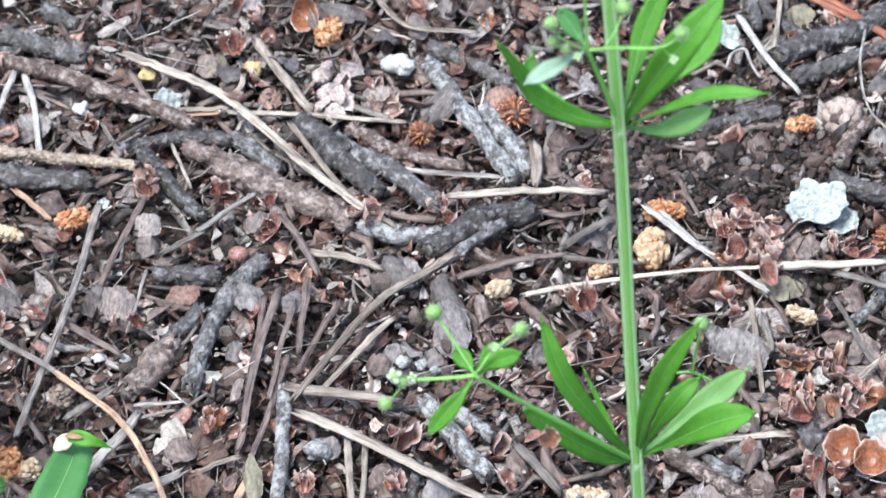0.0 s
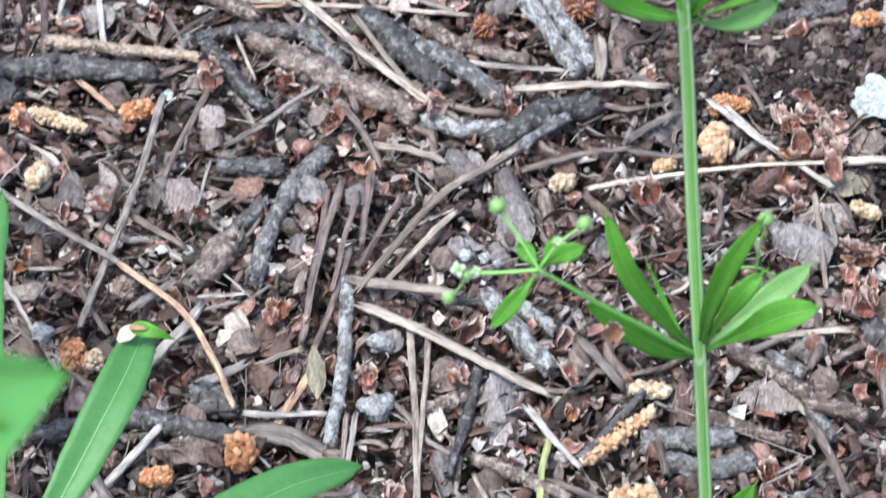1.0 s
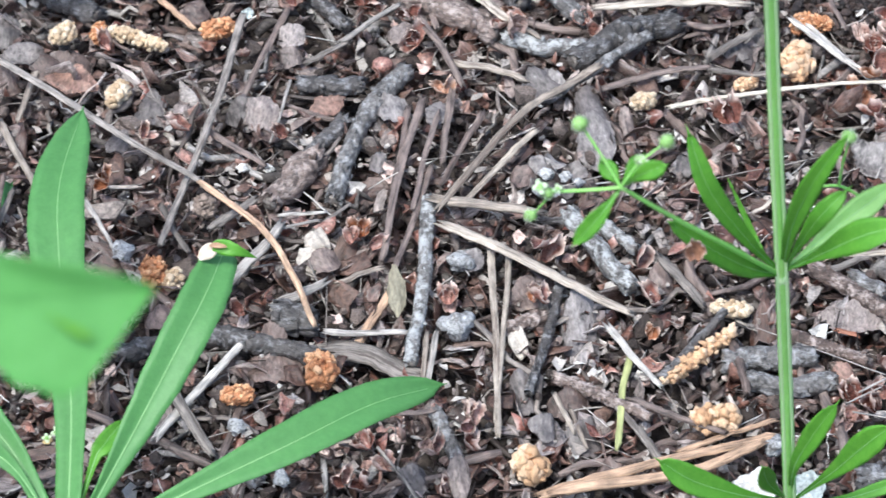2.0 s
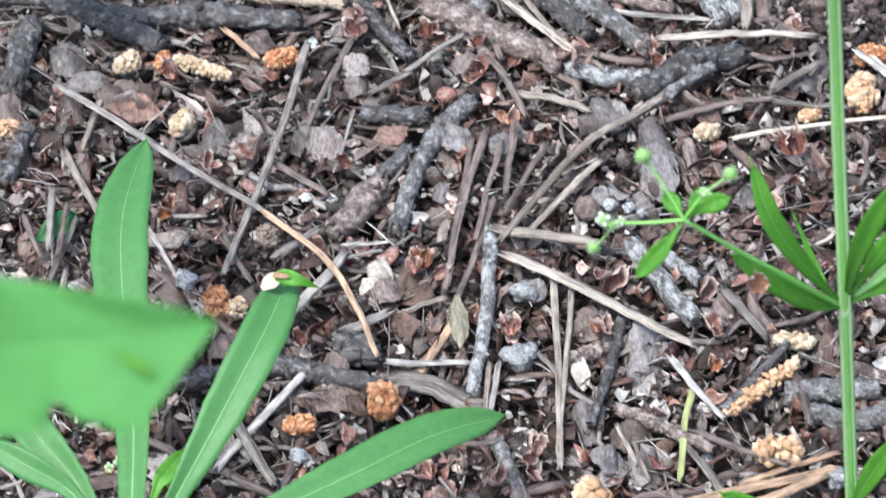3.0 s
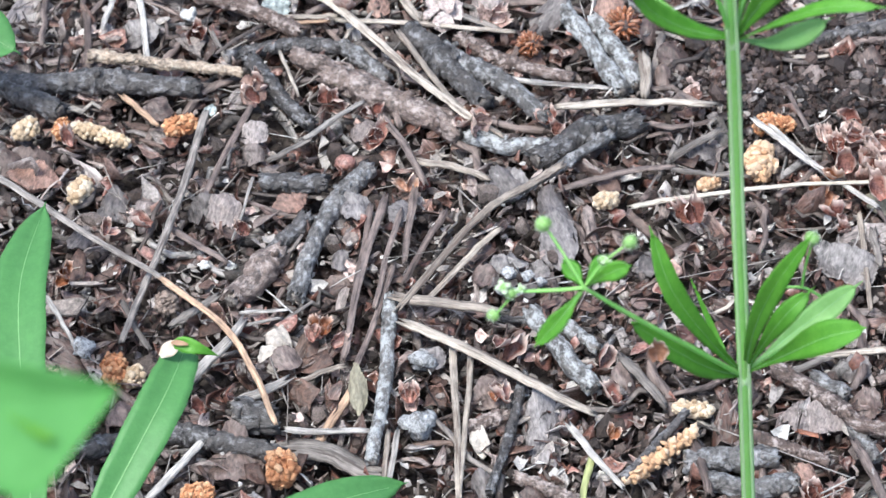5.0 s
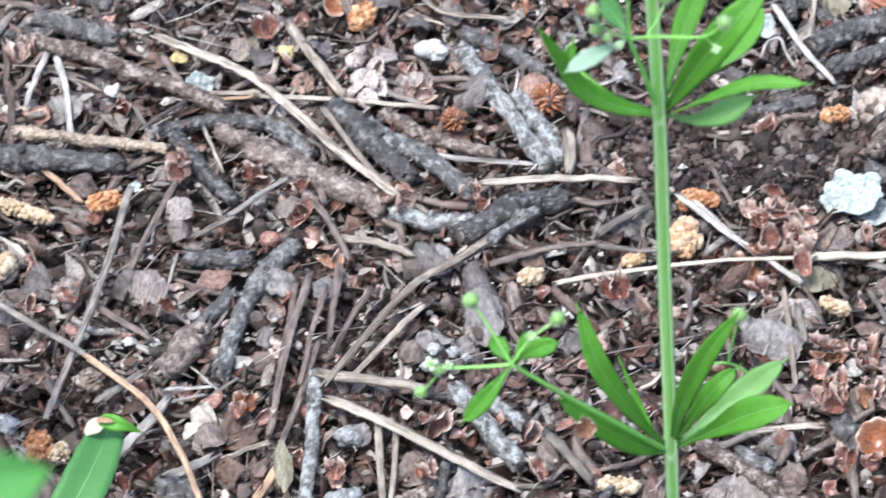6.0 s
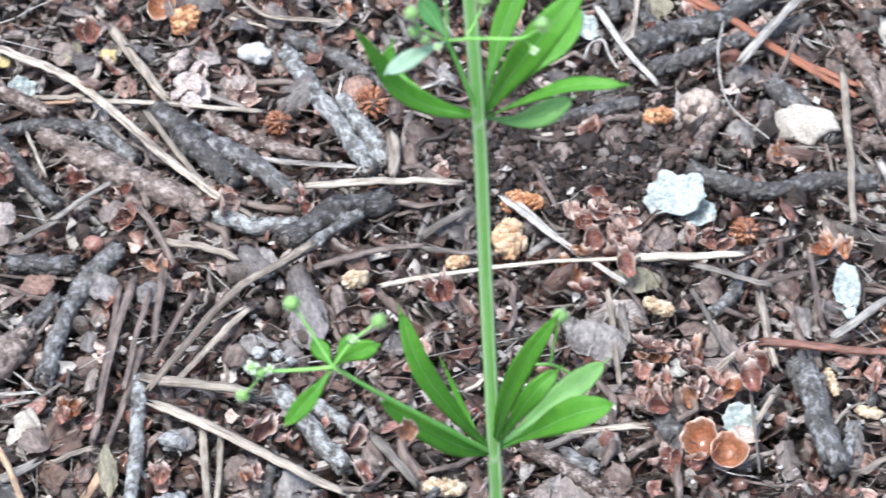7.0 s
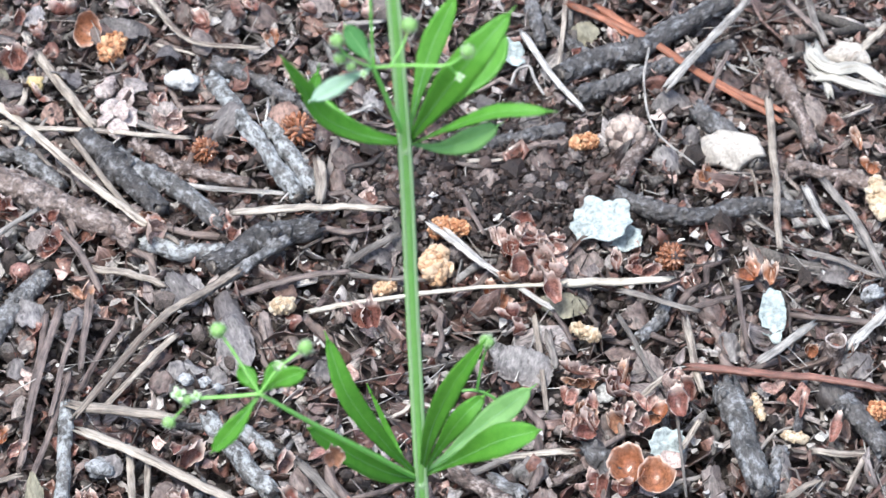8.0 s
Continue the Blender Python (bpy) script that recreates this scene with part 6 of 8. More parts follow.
flake((-0.0932, -0.0863, 0.0020), 0.0075, 0.0116, 0, "grey", (25, 0), arch=0.3)
flake((-0.0759, -0.0832, 0.0020), 0.0063, 0.0130, 10, "pink", (25, 0), arch=0.3)
pebble((-0.0960, -0.0885, 0.0018), 0.00113, "white")
pebble((-0.0936, -0.0896, 0.0018), 0.00113, "yellow")
pebble((-0.0982, -0.0900, 0.0018), 0.00101, "yellow")
pebble((-0.0615, -0.0120, 0.0019), 0.00126, "white")
twig([(-0.0919, 0.0859, 0.0031), (-0.0784, 0.0825, 0.0031), (-0.0607, 0.0735, 0.0031), (-0.0425, 0.0620, 0.0031)], 0.00214, "brown")
stalk([(-0.0597, 0.0850, 0.0062), (-0.0367, 0.0696, 0.0062), (-0.0154, 0.0429, 0.0062), (-0.0032, 0.0298, 0.0062)], 0.00119, "straw")
stalk([(-0.0202, 0.0607, 0.0048), (-0.0077, 0.0378, 0.0048), (0.0038, 0.0257, 0.0048)], 0.00082, "straw")
stalk([(-0.0852, 0.0811, 0.0038), (-0.0893, 0.0633, 0.0038)], 0.00082, "pale")
stalk([(-0.0835, 0.0797, 0.0039), (-0.0800, 0.0667, 0.0039), (-0.0772, 0.0522, 0.0039)], 0.00088, "pale")
pebble((-0.0691, 0.0693, 0.0024), 0.00189, "white")
pebble((-0.0544, 0.0811, 0.0026), 0.00214, "yellow")
bud_scale((-0.0668, 0.0630, 0.0028), 0.0055, 0.0070, 0, "red", (38, 0))
bud_scale((-0.0929, 0.0799, 0.0028), 0.0088, 0.0070, 0, "red", (38, 0))
bud_scale((-0.0891, 0.0839, 0.0028), 0.0063, 0.0070, 30, "red", (38, 0))
stalk([(-0.1009, 0.0818, 0.0038), (-0.0939, 0.0961, 0.0038)], 0.00126, "weathered")
twig([(-0.0886, 0.0955, 0.0025), (-0.0694, 0.0873, 0.0025)], 0.00226, "dark")
stalk([(-0.0584, 0.0811, 0.0034), (-0.0523, 0.0688, 0.0034)], 0.00094, "needle")
twig([(-0.0599, 0.0552, 0.0020), (-0.0470, 0.0591, 0.0020), (-0.0333, 0.0586, 0.0020)], 0.00176, "dark")
stalk([(-0.0475, 0.0554, 0.0035), (-0.0427, 0.0405, 0.0035)], 0.00050, "straw")
bud_scale((-0.0348, 0.0409, 0.0028), 0.0063, 0.0070, 0, "red", (38, 0))
stalk([(-0.0473, 0.0673, 0.0033), (-0.0341, 0.0683, 0.0033)], 0.00082, "straw")
stalk([(-0.0466, 0.0656, 0.0031), (-0.0367, 0.0665, 0.0031)], 0.00063, "tan")
twig([(-0.0776, 0.0662, 0.0008), (-0.0639, 0.0695, 0.0008)], 0.00063, "dark")
stalk([(-0.0642, 0.0636, 0.0031), (-0.0591, 0.0520, 0.0031)], 0.00063, "weathered")
flake((-0.0812, 0.0630, 0.0020), 0.0126, 0.0072, 10, "grey", (25, 0), arch=0.3)
flake((-0.0479, 0.0848, 0.0020), 0.0075, 0.0072, 0, "brown", (25, 0), arch=0.3)
flake((-0.0399, 0.0847, 0.0020), 0.0101, 0.0058, -30, "brown", (25, 0), arch=0.3)
flake((-0.0250, 0.0727, 0.0020), 0.0063, 0.0052, 0, "rust", (25, 0), arch=0.3)
flake((-0.0373, 0.0847, 0.0020), 0.0050, 0.0058, 0, "olive", (25, 0), arch=0.3)
twig([(-0.0443, 0.0557, 0.0023), (-0.0259, 0.0452, 0.0023), (-0.0077, 0.0320, 0.0023)], 0.00214, "brown")
stalk([(-0.0078, 0.0690, 0.0035), (0.0032, 0.0631, 0.0035)], 0.00101, "weathered")
twig([(-0.1016, 0.0892, 0.0017), (-0.0843, 0.0912, 0.0017)], 0.00151, "dark")
flake((-0.0494, 0.0718, 0.0020), 0.0063, 0.0058, 20, "lichen", (25, 0), arch=0.3)
stalk([(0.0033, -0.1068, 0.0038), (0.0287, -0.0981, 0.0038), (0.0514, -0.0916, 0.0038)], 0.00125, "tan")
stalk([(0.0056, -0.1071, 0.0049), (0.0308, -0.1024, 0.0049), (0.0483, -0.0943, 0.0049)], 0.00135, "tan")
stalk([(0.0311, -0.0946, 0.0028), (0.0405, -0.0909, 0.0028), (0.0517, -0.0865, 0.0028)], 0.00075, "tan")
pebble((0.0515, -0.0938, 0.0030), 0.00264, "mottled")
pollen_cone((-0.0012, -0.0968, 0.0039), (0.0034, -0.1021, 0.0039), 0.00289, "tan")
bud_scale((0.0678, -0.0789, 0.0028), 0.0075, 0.0070, 0, "red", (38, 0))
bud_scale((0.0711, -0.0821, 0.0028), 0.0075, 0.0070, 30, "red", (38, 0))
bud_scale((0.0663, -0.0851, 0.0028), 0.0058, 0.0056, 0, "red", (38, 0))
bud_scale((0.0726, -0.0774, 0.0028), 0.0063, 0.0056, -20, "red", (38, 0))
flake((0.0663, -0.0745, 0.0040), 0.0063, 0.0052, 20, "rust", (25, 0), arch=0.3)
stalk([(0.0661, -0.0850, 0.0063), (0.0733, -0.0805, 0.0063)], 0.00025, "pale")
stalk([(0.0671, -0.0873, 0.0063), (0.0739, -0.0889, 0.0063)], 0.00025, "pale")
stalk([(0.0686, -0.0820, 0.0063), (0.0759, -0.0774, 0.0063)], 0.00025, "pale")
flake((0.0468, -0.1040, 0.0030), 0.0088, 0.0087, 20, "white", (25, 0), arch=0.3)
flake((0.0570, -0.1048, 0.0030), 0.0075, 0.0072, 0, "lichen", (25, 0), arch=0.3)
twig([(0.0675, -0.1017, 0.0027), (0.0744, -0.1018, 0.0027), (0.0821, -0.1021, 0.0027)], 0.00252, "grey")
twig([(0.0609, -0.0444, 0.0039), (0.0706, -0.0522, 0.0039), (0.0773, -0.0595, 0.0039), (0.0887, -0.0644, 0.0039)], 0.00189, "brown")
flake((0.0691, -0.0578, 0.0030), 0.0151, 0.0072, -10, "pink", (25, 0), arch=0.3)
twig([(0.0547, -0.0622, 0.0018), (0.0628, -0.0655, 0.0018), (0.0714, -0.0695, 0.0018)], 0.00164, "brown")
stalk([(0.0769, -0.0656, 0.0036), (0.0833, -0.0859, 0.0036)], 0.00107, "needle")
stalk([(0.0653, -0.0619, 0.0031), (0.0699, -0.0635, 0.0031)], 0.00063, "red")
twig([(-0.0186, -0.0827, 0.0018), (-0.0156, -0.0912, 0.0018), (-0.0121, -0.1018, 0.0018)], 0.00164, "grey")
stalk([(-0.0261, -0.0847, 0.0033), (-0.0186, -0.0840, 0.0033)], 0.00075, "needle")
flake((-0.0132, -0.1021, 0.0040), 0.0055, 0.0101, 10, "pink", (25, 0), arch=0.3)
bud_scale((-0.0344, -0.1031, 0.0028), 0.0060, 0.0062, 70, "red", (38, 0))
bud_scale((-0.0196, -0.0935, 0.0028), 0.0060, 0.0062, 80, "red", (38, 0))
bud_scale((-0.0335, -0.0926, 0.0028), 0.0060, 0.0062, 50, "red", (38, 0))
bud_scale((-0.0172, -0.1040, 0.0028), 0.0060, 0.0062, 40, "red", (38, 0))
bud_scale((-0.0379, -0.1008, 0.0028), 0.0060, 0.0062, 40, "red", (38, 0))
bud_scale((-0.0288, -0.0979, 0.0028), 0.0060, 0.0062, 60, "red", (38, 0))
bud_scale((-0.0121, -0.0920, 0.0028), 0.0060, 0.0062, 85, "red", (38, 0))
stalk([(-0.0462, -0.0934, 0.0030), (-0.0382, -0.0920, 0.0030), (-0.0312, -0.0913, 0.0030)], 0.00050, "straw")
twig([(-0.0522, -0.0905, 0.0015), (-0.0439, -0.0967, 0.0015)], 0.00126, "brown")
twig([(-0.0600, -0.0968, 0.0018), (-0.0540, -0.1014, 0.0018)], 0.00164, "grey")
pebble((-0.0592, -0.0876, 0.0026), 0.00214, "mottled")
pebble((-0.0494, -0.1012, 0.0024), 0.00189, "mottled")
stalk([(0.0187, -0.0821, 0.0034), (0.0253, -0.0944, 0.0034)], 0.00088, "weathered")
stalk([(0.0232, -0.0884, 0.0035), (0.0297, -0.1020, 0.0035)], 0.00101, "weathered")
stalk([(0.0094, -0.0832, 0.0030), (0.0127, -0.0939, 0.0030)], 0.00050, "straw")
twig([(0.0764, -0.0575, 0.0017), (0.0815, -0.0687, 0.0017)], 0.00151, "grey")
flake((0.0802, -0.0529, 0.0020), 0.0075, 0.0072, 0, "brown", (25, 0), arch=0.3)
flake((0.0785, -0.0431, 0.0020), 0.0088, 0.0058, 0, "grey", (25, 0), arch=0.3)
flake((0.0127, -0.0900, 0.0020), 0.0088, 0.0087, 20, "grey", (25, 0), arch=0.3)
flake((0.0172, -0.0999, 0.0020), 0.0075, 0.0072, 0, "brown", (25, 0), arch=0.3)
flake((-0.0230, -0.1018, 0.0020), 0.0075, 0.0072, 10, "grey", (25, 0), arch=0.3)
twig([(-0.0802, 0.1060, 0.0021), (-0.0718, 0.0997, 0.0021)], 0.00189, "dark")
twig([(0.1145, 0.0966, 0.0021), (0.1332, 0.1091, 0.0021)], 0.00189, "dark")
twig([(-0.0045, 0.1140, 0.0021), (0.0010, 0.1098, 0.0021)], 0.00189, "brown")

# ---- papery heaps, scraps and the twisted root ----
bud_scale((0.0756, 0.0254, 0.0050), 0.0055, 0.0059, 0, "red", (34, 0))
bud_scale((0.0785, 0.0214, 0.0062), 0.0064, 0.0069, 37, "red", (34, 0))
bud_scale((0.0823, 0.0228, 0.0074), 0.0073, 0.0078, 74, "red", (34, 0))
bud_scale((0.0856, 0.0216, 0.0050), 0.0081, 0.0088, 111, "red", (34, 0))
bud_scale((0.0888, 0.0231, 0.0062), 0.0055, 0.0059, 148, "red", (34, 0))
bud_scale((0.0792, 0.0146, 0.0074), 0.0064, 0.0069, 5, "red", (34, 0))
bud_scale((0.0839, 0.0161, 0.0050), 0.0073, 0.0078, 42, "red", (34, 0))
bud_scale((0.0877, 0.0167, 0.0062), 0.0081, 0.0088, 79, "red", (34, 0))
bud_scale((0.0769, 0.0092, 0.0074), 0.0055, 0.0059, 116, "orange", (34, 0))
bud_scale((0.0828, 0.0107, 0.0050), 0.0064, 0.0069, 153, "red", (34, 0))
bud_scale((0.0856, 0.0067, 0.0062), 0.0073, 0.0078, 10, "red", (34, 0))
bud_scale((0.0814, 0.0275, 0.0074), 0.0081, 0.0088, 47, "red", (34, 0))
bud_scale((0.0758, 0.0009, 0.0050), 0.0055, 0.0059, 84, "red", (34, 0))
bud_scale((0.0778, -0.0056, 0.0062), 0.0064, 0.0069, 121, "red", (34, 0))
bud_scale((0.0865, 0.0109, 0.0074), 0.0073, 0.0078, 158, "red", (34, 0))
bud_scale((0.0882, -0.0240, 0.0045), 0.0053, 0.0057, 0, "red", (34, 0))
bud_scale((0.0915, -0.0284, 0.0055), 0.0063, 0.0068, 53, "red", (34, 0))
bud_scale((0.0961, -0.0235, 0.0065), 0.0073, 0.0078, 106, "red", (34, 0))
bud_scale((0.1000, -0.0234, 0.0045), 0.0053, 0.0057, 159, "red", (34, 0))
bud_scale((0.1039, -0.0270, 0.0055), 0.0063, 0.0068, 32, "red", (34, 0))
bud_scale((0.1072, -0.0237, 0.0065), 0.0073, 0.0078, 85, "red", (34, 0))
bud_scale((0.0949, -0.0181, 0.0045), 0.0053, 0.0057, 138, "red", (34, 0))
bud_scale((0.1130, -0.0229, 0.0055), 0.0063, 0.0068, 11, "red", (34, 0))
bud_scale((0.0902, -0.0353, 0.0065), 0.0073, 0.0078, 64, "red", (34, 0))
bud_scale((0.0982, -0.0301, 0.0045), 0.0053, 0.0057, 117, "red", (34, 0))
bud_scale((0.0887, -0.0173, 0.0055), 0.0063, 0.0068, 170, "red", (34, 0))
bud_scale((0.1104, -0.0289, 0.0065), 0.0073, 0.0078, 43, "red", (34, 0))
bud_scale((-0.0339, 0.1051, 0.0042), 0.0047, 0.0051, 0, "red", (34, 0))
bud_scale((-0.0295, 0.0985, 0.0042), 0.0059, 0.0064, 71, "red", (34, 0))
bud_scale((-0.0229, 0.1067, 0.0042), 0.0070, 0.0076, 142, "red", (34, 0))
bud_scale((-0.0175, 0.1004, 0.0042), 0.0081, 0.0088, 33, "orange", (34, 0))
bud_scale((-0.0068, 0.1066, 0.0042), 0.0047, 0.0051, 104, "red", (34, 0))
bud_scale((0.0072, 0.1094, 0.0042), 0.0059, 0.0064, 175, "red", (34, 0))
bud_scale((0.0094, 0.1022, 0.0042), 0.0070, 0.0076, 66, "red", (34, 0))
bud_scale((0.0166, 0.1068, 0.0042), 0.0081, 0.0088, 137, "red", (34, 0))
bud_scale((0.0221, 0.1080, 0.0042), 0.0047, 0.0051, 28, "red", (34, 0))
bud_scale((0.0356, 0.1056, 0.0042), 0.0059, 0.0064, 99, "red", (34, 0))
bud_scale((0.0444, 0.1070, 0.0042), 0.0070, 0.0076, 170, "orange", (34, 0))
bud_scale((-0.0347, 0.0897, 0.0042), 0.0081, 0.0088, 61, "red", (34, 0))
bud_scale((-0.0291, 0.0762, 0.0042), 0.0047, 0.0051, 132, "red", (34, 0))
bud_scale((0.0414, 0.0982, 0.0042), 0.0059, 0.0064, 23, "red", (34, 0))
bud_scale((0.0484, 0.1044, 0.0042), 0.0070, 0.0076, 94, "red", (34, 0))
bud_scale((-0.0331, 0.0677, 0.0042), 0.0081, 0.0088, 165, "red", (34, 0))
bud_scale((-0.0011, 0.0743, 0.0042), 0.0047, 0.0051, 56, "red", (34, 0))
bud_scale((0.0373, 0.0983, 0.0042), 0.0059, 0.0064, 127, "orange", (34, 0))
bud_scale((0.0021, 0.0673, 0.0042), 0.0070, 0.0076, 18, "red", (34, 0))
flake((-0.0299, 0.1053, 0.0040), 0.0075, 0.0056, 0, "mauve", (20, 0))
flake((-0.0124, 0.0989, 0.0040), 0.0088, 0.0066, 40, "brown", (20, 0))
flake((0.0104, 0.0967, 0.0040), 0.0100, 0.0056, 80, "pink", (20, 0))
flake((-0.0216, 0.0847, 0.0040), 0.0075, 0.0066, 120, "mauve", (20, 0))
flake((0.0023, 0.0926, 0.0040), 0.0088, 0.0056, 160, "mauve", (20, 0))
flake((0.0377, 0.1089, 0.0040), 0.0100, 0.0066, 20, "brown", (20, 0))
flake((-0.0057, 0.0806, 0.0040), 0.0075, 0.0056, 60, "pink", (20, 0))
flake((-0.0347, 0.0809, 0.0040), 0.0088, 0.0066, 100, "mauve", (20, 0))
flake((-0.1007, 0.0143, 0.0040), 0.0119, 0.0086, -15, "rust", (20, 0))
flake((-0.1067, 0.0180, 0.0040), 0.0088, 0.0063, 20, "brown", (20, 0))
flake((-0.0577, 0.0026, 0.0040), 0.0090, 0.0081, -10, "pink", (20, 0))
flake((-0.0290, 0.0044, 0.0040), 0.0075, 0.0075, 15, "mauve", (20, 0))
flake((0.0045, 0.0115, 0.0040), 0.0110, 0.0094, 30, "mauve", (20, 0))
flake((-0.0003, -0.0169, 0.0040), 0.0077, 0.0053, -20, "brown", (20, 0))
flake((-0.0318, -0.0125, 0.0040), 0.0053, 0.0053, 0, "grey", (20, 0))
flake((-0.0114, -0.0418, 0.0040), 0.0063, 0.0053, 10, "mauve", (20, 0))
flake((0.0159, 0.0043, 0.0040), 0.0088, 0.0134, 20, "mauve", (20, 0))
flake((-0.0897, -0.0053, 0.0040), 0.0069, 0.0063, -30, "mauve", (20, 0))
flake((-0.0747, 0.0355, 0.0040), 0.0075, 0.0063, 30, "brown", (20, 0))
flake((-0.0525, 0.0280, 0.0040), 0.0075, 0.0059, -10, "pink", (20, 0))
flake((-0.0424, -0.0419, 0.0040), 0.0080, 0.0063, 40, "brown", (20, 0))
flake((-0.0534, -0.0646, 0.0040), 0.0088, 0.0069, -30, "brown", (20, 0))
flake((0.0043, -0.0892, 0.0040), 0.0075, 0.0063, 10, "mauve", (20, 0))
flake((-0.0184, 0.0026, 0.0040), 0.0067, 0.0063, 60, "mauve", (20, 0))
flake((-0.0763, -0.0582, 0.0040), 0.0075, 0.0069, 20, "brown", (20, 0))
bud_scale((-0.0162, -0.0528, 0.0045), 0.0057, 0.0062, 0, "red", (34, 0))
bud_scale((-0.0117, -0.0864, 0.0045), 0.0063, 0.0068, 47, "red", (34, 0))
bud_scale((0.0023, -0.0537, 0.0045), 0.0055, 0.0059, 94, "red", (34, 0))
bud_scale((0.0045, -0.0390, 0.0045), 0.0060, 0.0065, 141, "red", (34, 0))
bud_scale((-0.0354, -0.0332, 0.0045), 0.0057, 0.0062, 8, "orange", (34, 0))
bud_scale((-0.0375, -0.0357, 0.0045), 0.0047, 0.0051, 55, "red", (34, 0))
bud_scale((-0.0762, -0.0023, 0.0045), 0.0060, 0.0065, 102, "red", (34, 0))
bud_scale((-0.0524, 0.0424, 0.0045), 0.0065, 0.0070, 149, "red", (34, 0))
bud_scale((-0.0537, -0.0032, 0.0045), 0.0055, 0.0059, 16, "red", (34, 0))
bud_scale((-0.0185, 0.0101, 0.0045), 0.0050, 0.0054, 63, "orange", (34, 0))
bud_scale((-0.0009, 0.0301, 0.0045), 0.0060, 0.0065, 110, "red", (34, 0))
bud_scale((-0.0047, 0.0292, 0.0045), 0.0055, 0.0059, 157, "red", (34, 0))
bud_scale((-0.0614, -0.0570, 0.0045), 0.0050, 0.0054, 24, "red", (34, 0))
bud_scale((-0.0681, -0.0554, 0.0045), 0.0045, 0.0049, 71, "red", (34, 0))
bud_scale((-0.0924, -0.0188, 0.0045), 0.0055, 0.0059, 118, "orange", (34, 0))
bud_scale((-0.0623, 0.0201, 0.0045), 0.0045, 0.0049, 165, "red", (34, 0))
bud_scale((-0.0836, -0.0032, 0.0045), 0.0050, 0.0054, 32, "red", (34, 0))
scaly_cone((0.0311, 0.0669, 0.0020), 0.0033, "rust", "shaggy orange-red cone fragment in the litter", 20)
scaly_cone((0.0086, 0.0589, 0.0020), 0.0025, "rust", "crumbled red-brown cone fragment in the litter", 75)
stalk([(0.1543, 0.0875, 0.0075), (0.1560, 0.0823, 0.0085), (0.1589, 0.0786, 0.0095), (0.1650, 0.0793, 0.0085), (0.1707, 0.0747, 0.0075)], 0.00210, "cream")
stalk([(0.1544, 0.0795, 0.0070), (0.1581, 0.0771, 0.0080), (0.1631, 0.0742, 0.0080), (0.1704, 0.0717, 0.0070)], 0.00180, "cream")
stalk([(0.1536, 0.0861, 0.0070), (0.1544, 0.0816, 0.0070), (0.1571, 0.0771, 0.0070), (0.1579, 0.0737, 0.0050)], 0.00120, "cream")

stalk([(-0.1167, -0.0136, 0.0062), (-0.1160, -0.0317, 0.0062)], 0.00085, "weathered")
stalk([(-0.1131, -0.0175, 0.0058), (-0.1141, -0.0337, 0.0058)], 0.00070, "needle")
stalk([(-0.1226, -0.0211, 0.0060), (-0.1172, -0.0339, 0.0060)], 0.00060, "needle")

# ---- the tall cleavers: a square prickly stem with whorls of narrow leaves ----
cleavers = new("cleavers")
cleavers.location = (0, 0, 0)
tagged(cleavers, "bright green tall cleavers with bristly square stem and leaf whorls", "plant", "green plants in the litter")
stem_line = [(0.0526, -0.1220, -0.0040), (0.0516, -0.1240, 0.0220), (0.0470, -0.1250, 0.0887), (0.0439, -0.1260, 0.1306), (0.0409, -0.1270, 0.1726), (0.0360, -0.1290, 0.2242)]
main_stem = plant_stem(cleavers, stem_line, 0.00120, 0.00104, "stem", 0.1, None, True, 16)
rib_lines(main_stem, stem_line, 0.00108, (radians(42), radians(132)))
part("node", BALL2[0] * np.array([1, 1, 1.7]) * 0.0013 + np.array((0.0517, -0.1239, 0.0209)), BALL2[1], RIB, cleavers, "pale swollen node")
part("node", BALL2[0] * np.array([1, 1, 1.9]) * 0.0013 + np.array((0.0471, -0.1250, 0.0875)), BALL2[1], RIB, cleavers, "pale swollen node")
part("node", BALL2[0] * np.array([1, 1, 1.7]) * 0.0012 + np.array((0.0410, -0.1270, 0.1717)), BALL2[1], RIB, cleavers, "pale swollen node")
leaf(cleavers, [(0.0404, -0.1270, 0.1730), (0.0334, -0.1307, 0.1781), (0.0268, -0.1351, 0.1861), (0.0233, -0.1369, 0.1937), (0.0201, -0.1382, 0.2008)], 0.00440, (0.05, -0.35, 0.93), GREEN, widest=0.45, base=0.3)
leaf(cleavers, [(0.0404, -0.1270, 0.1730), (0.0319, -0.1230, 0.1741), (0.0263, -0.1190, 0.1763), (0.0266, -0.1170, 0.1799)], 0.00265, (0.3, -0.6, 0.7), GREEN)
leaf(cleavers, [(0.0415, -0.1267, 0.1742), (0.0432, -0.1220, 0.1794), (0.0456, -0.1172, 0.1859), (0.0494, -0.1132, 0.1933)], 0.00400, (-0.3, -0.85, 0.5), GREEN)
leaf(cleavers, [(0.0419, -0.1268, 0.1735), (0.0457, -0.1319, 0.1865), (0.0506, -0.1341, 0.1977), (0.0566, -0.1313, 0.2048)], 0.00560, (-0.1, -0.8, 0.6), GREEN, widest=0.55, base=0.2)
leaf(cleavers, [(0.0419, -0.1270, 0.1735), (0.0493, -0.1224, 0.1791), (0.0548, -0.1184, 0.1824), (0.0578, -0.1152, 0.1868)], 0.00520, (-0.3, -0.6, 0.8), GREEN)
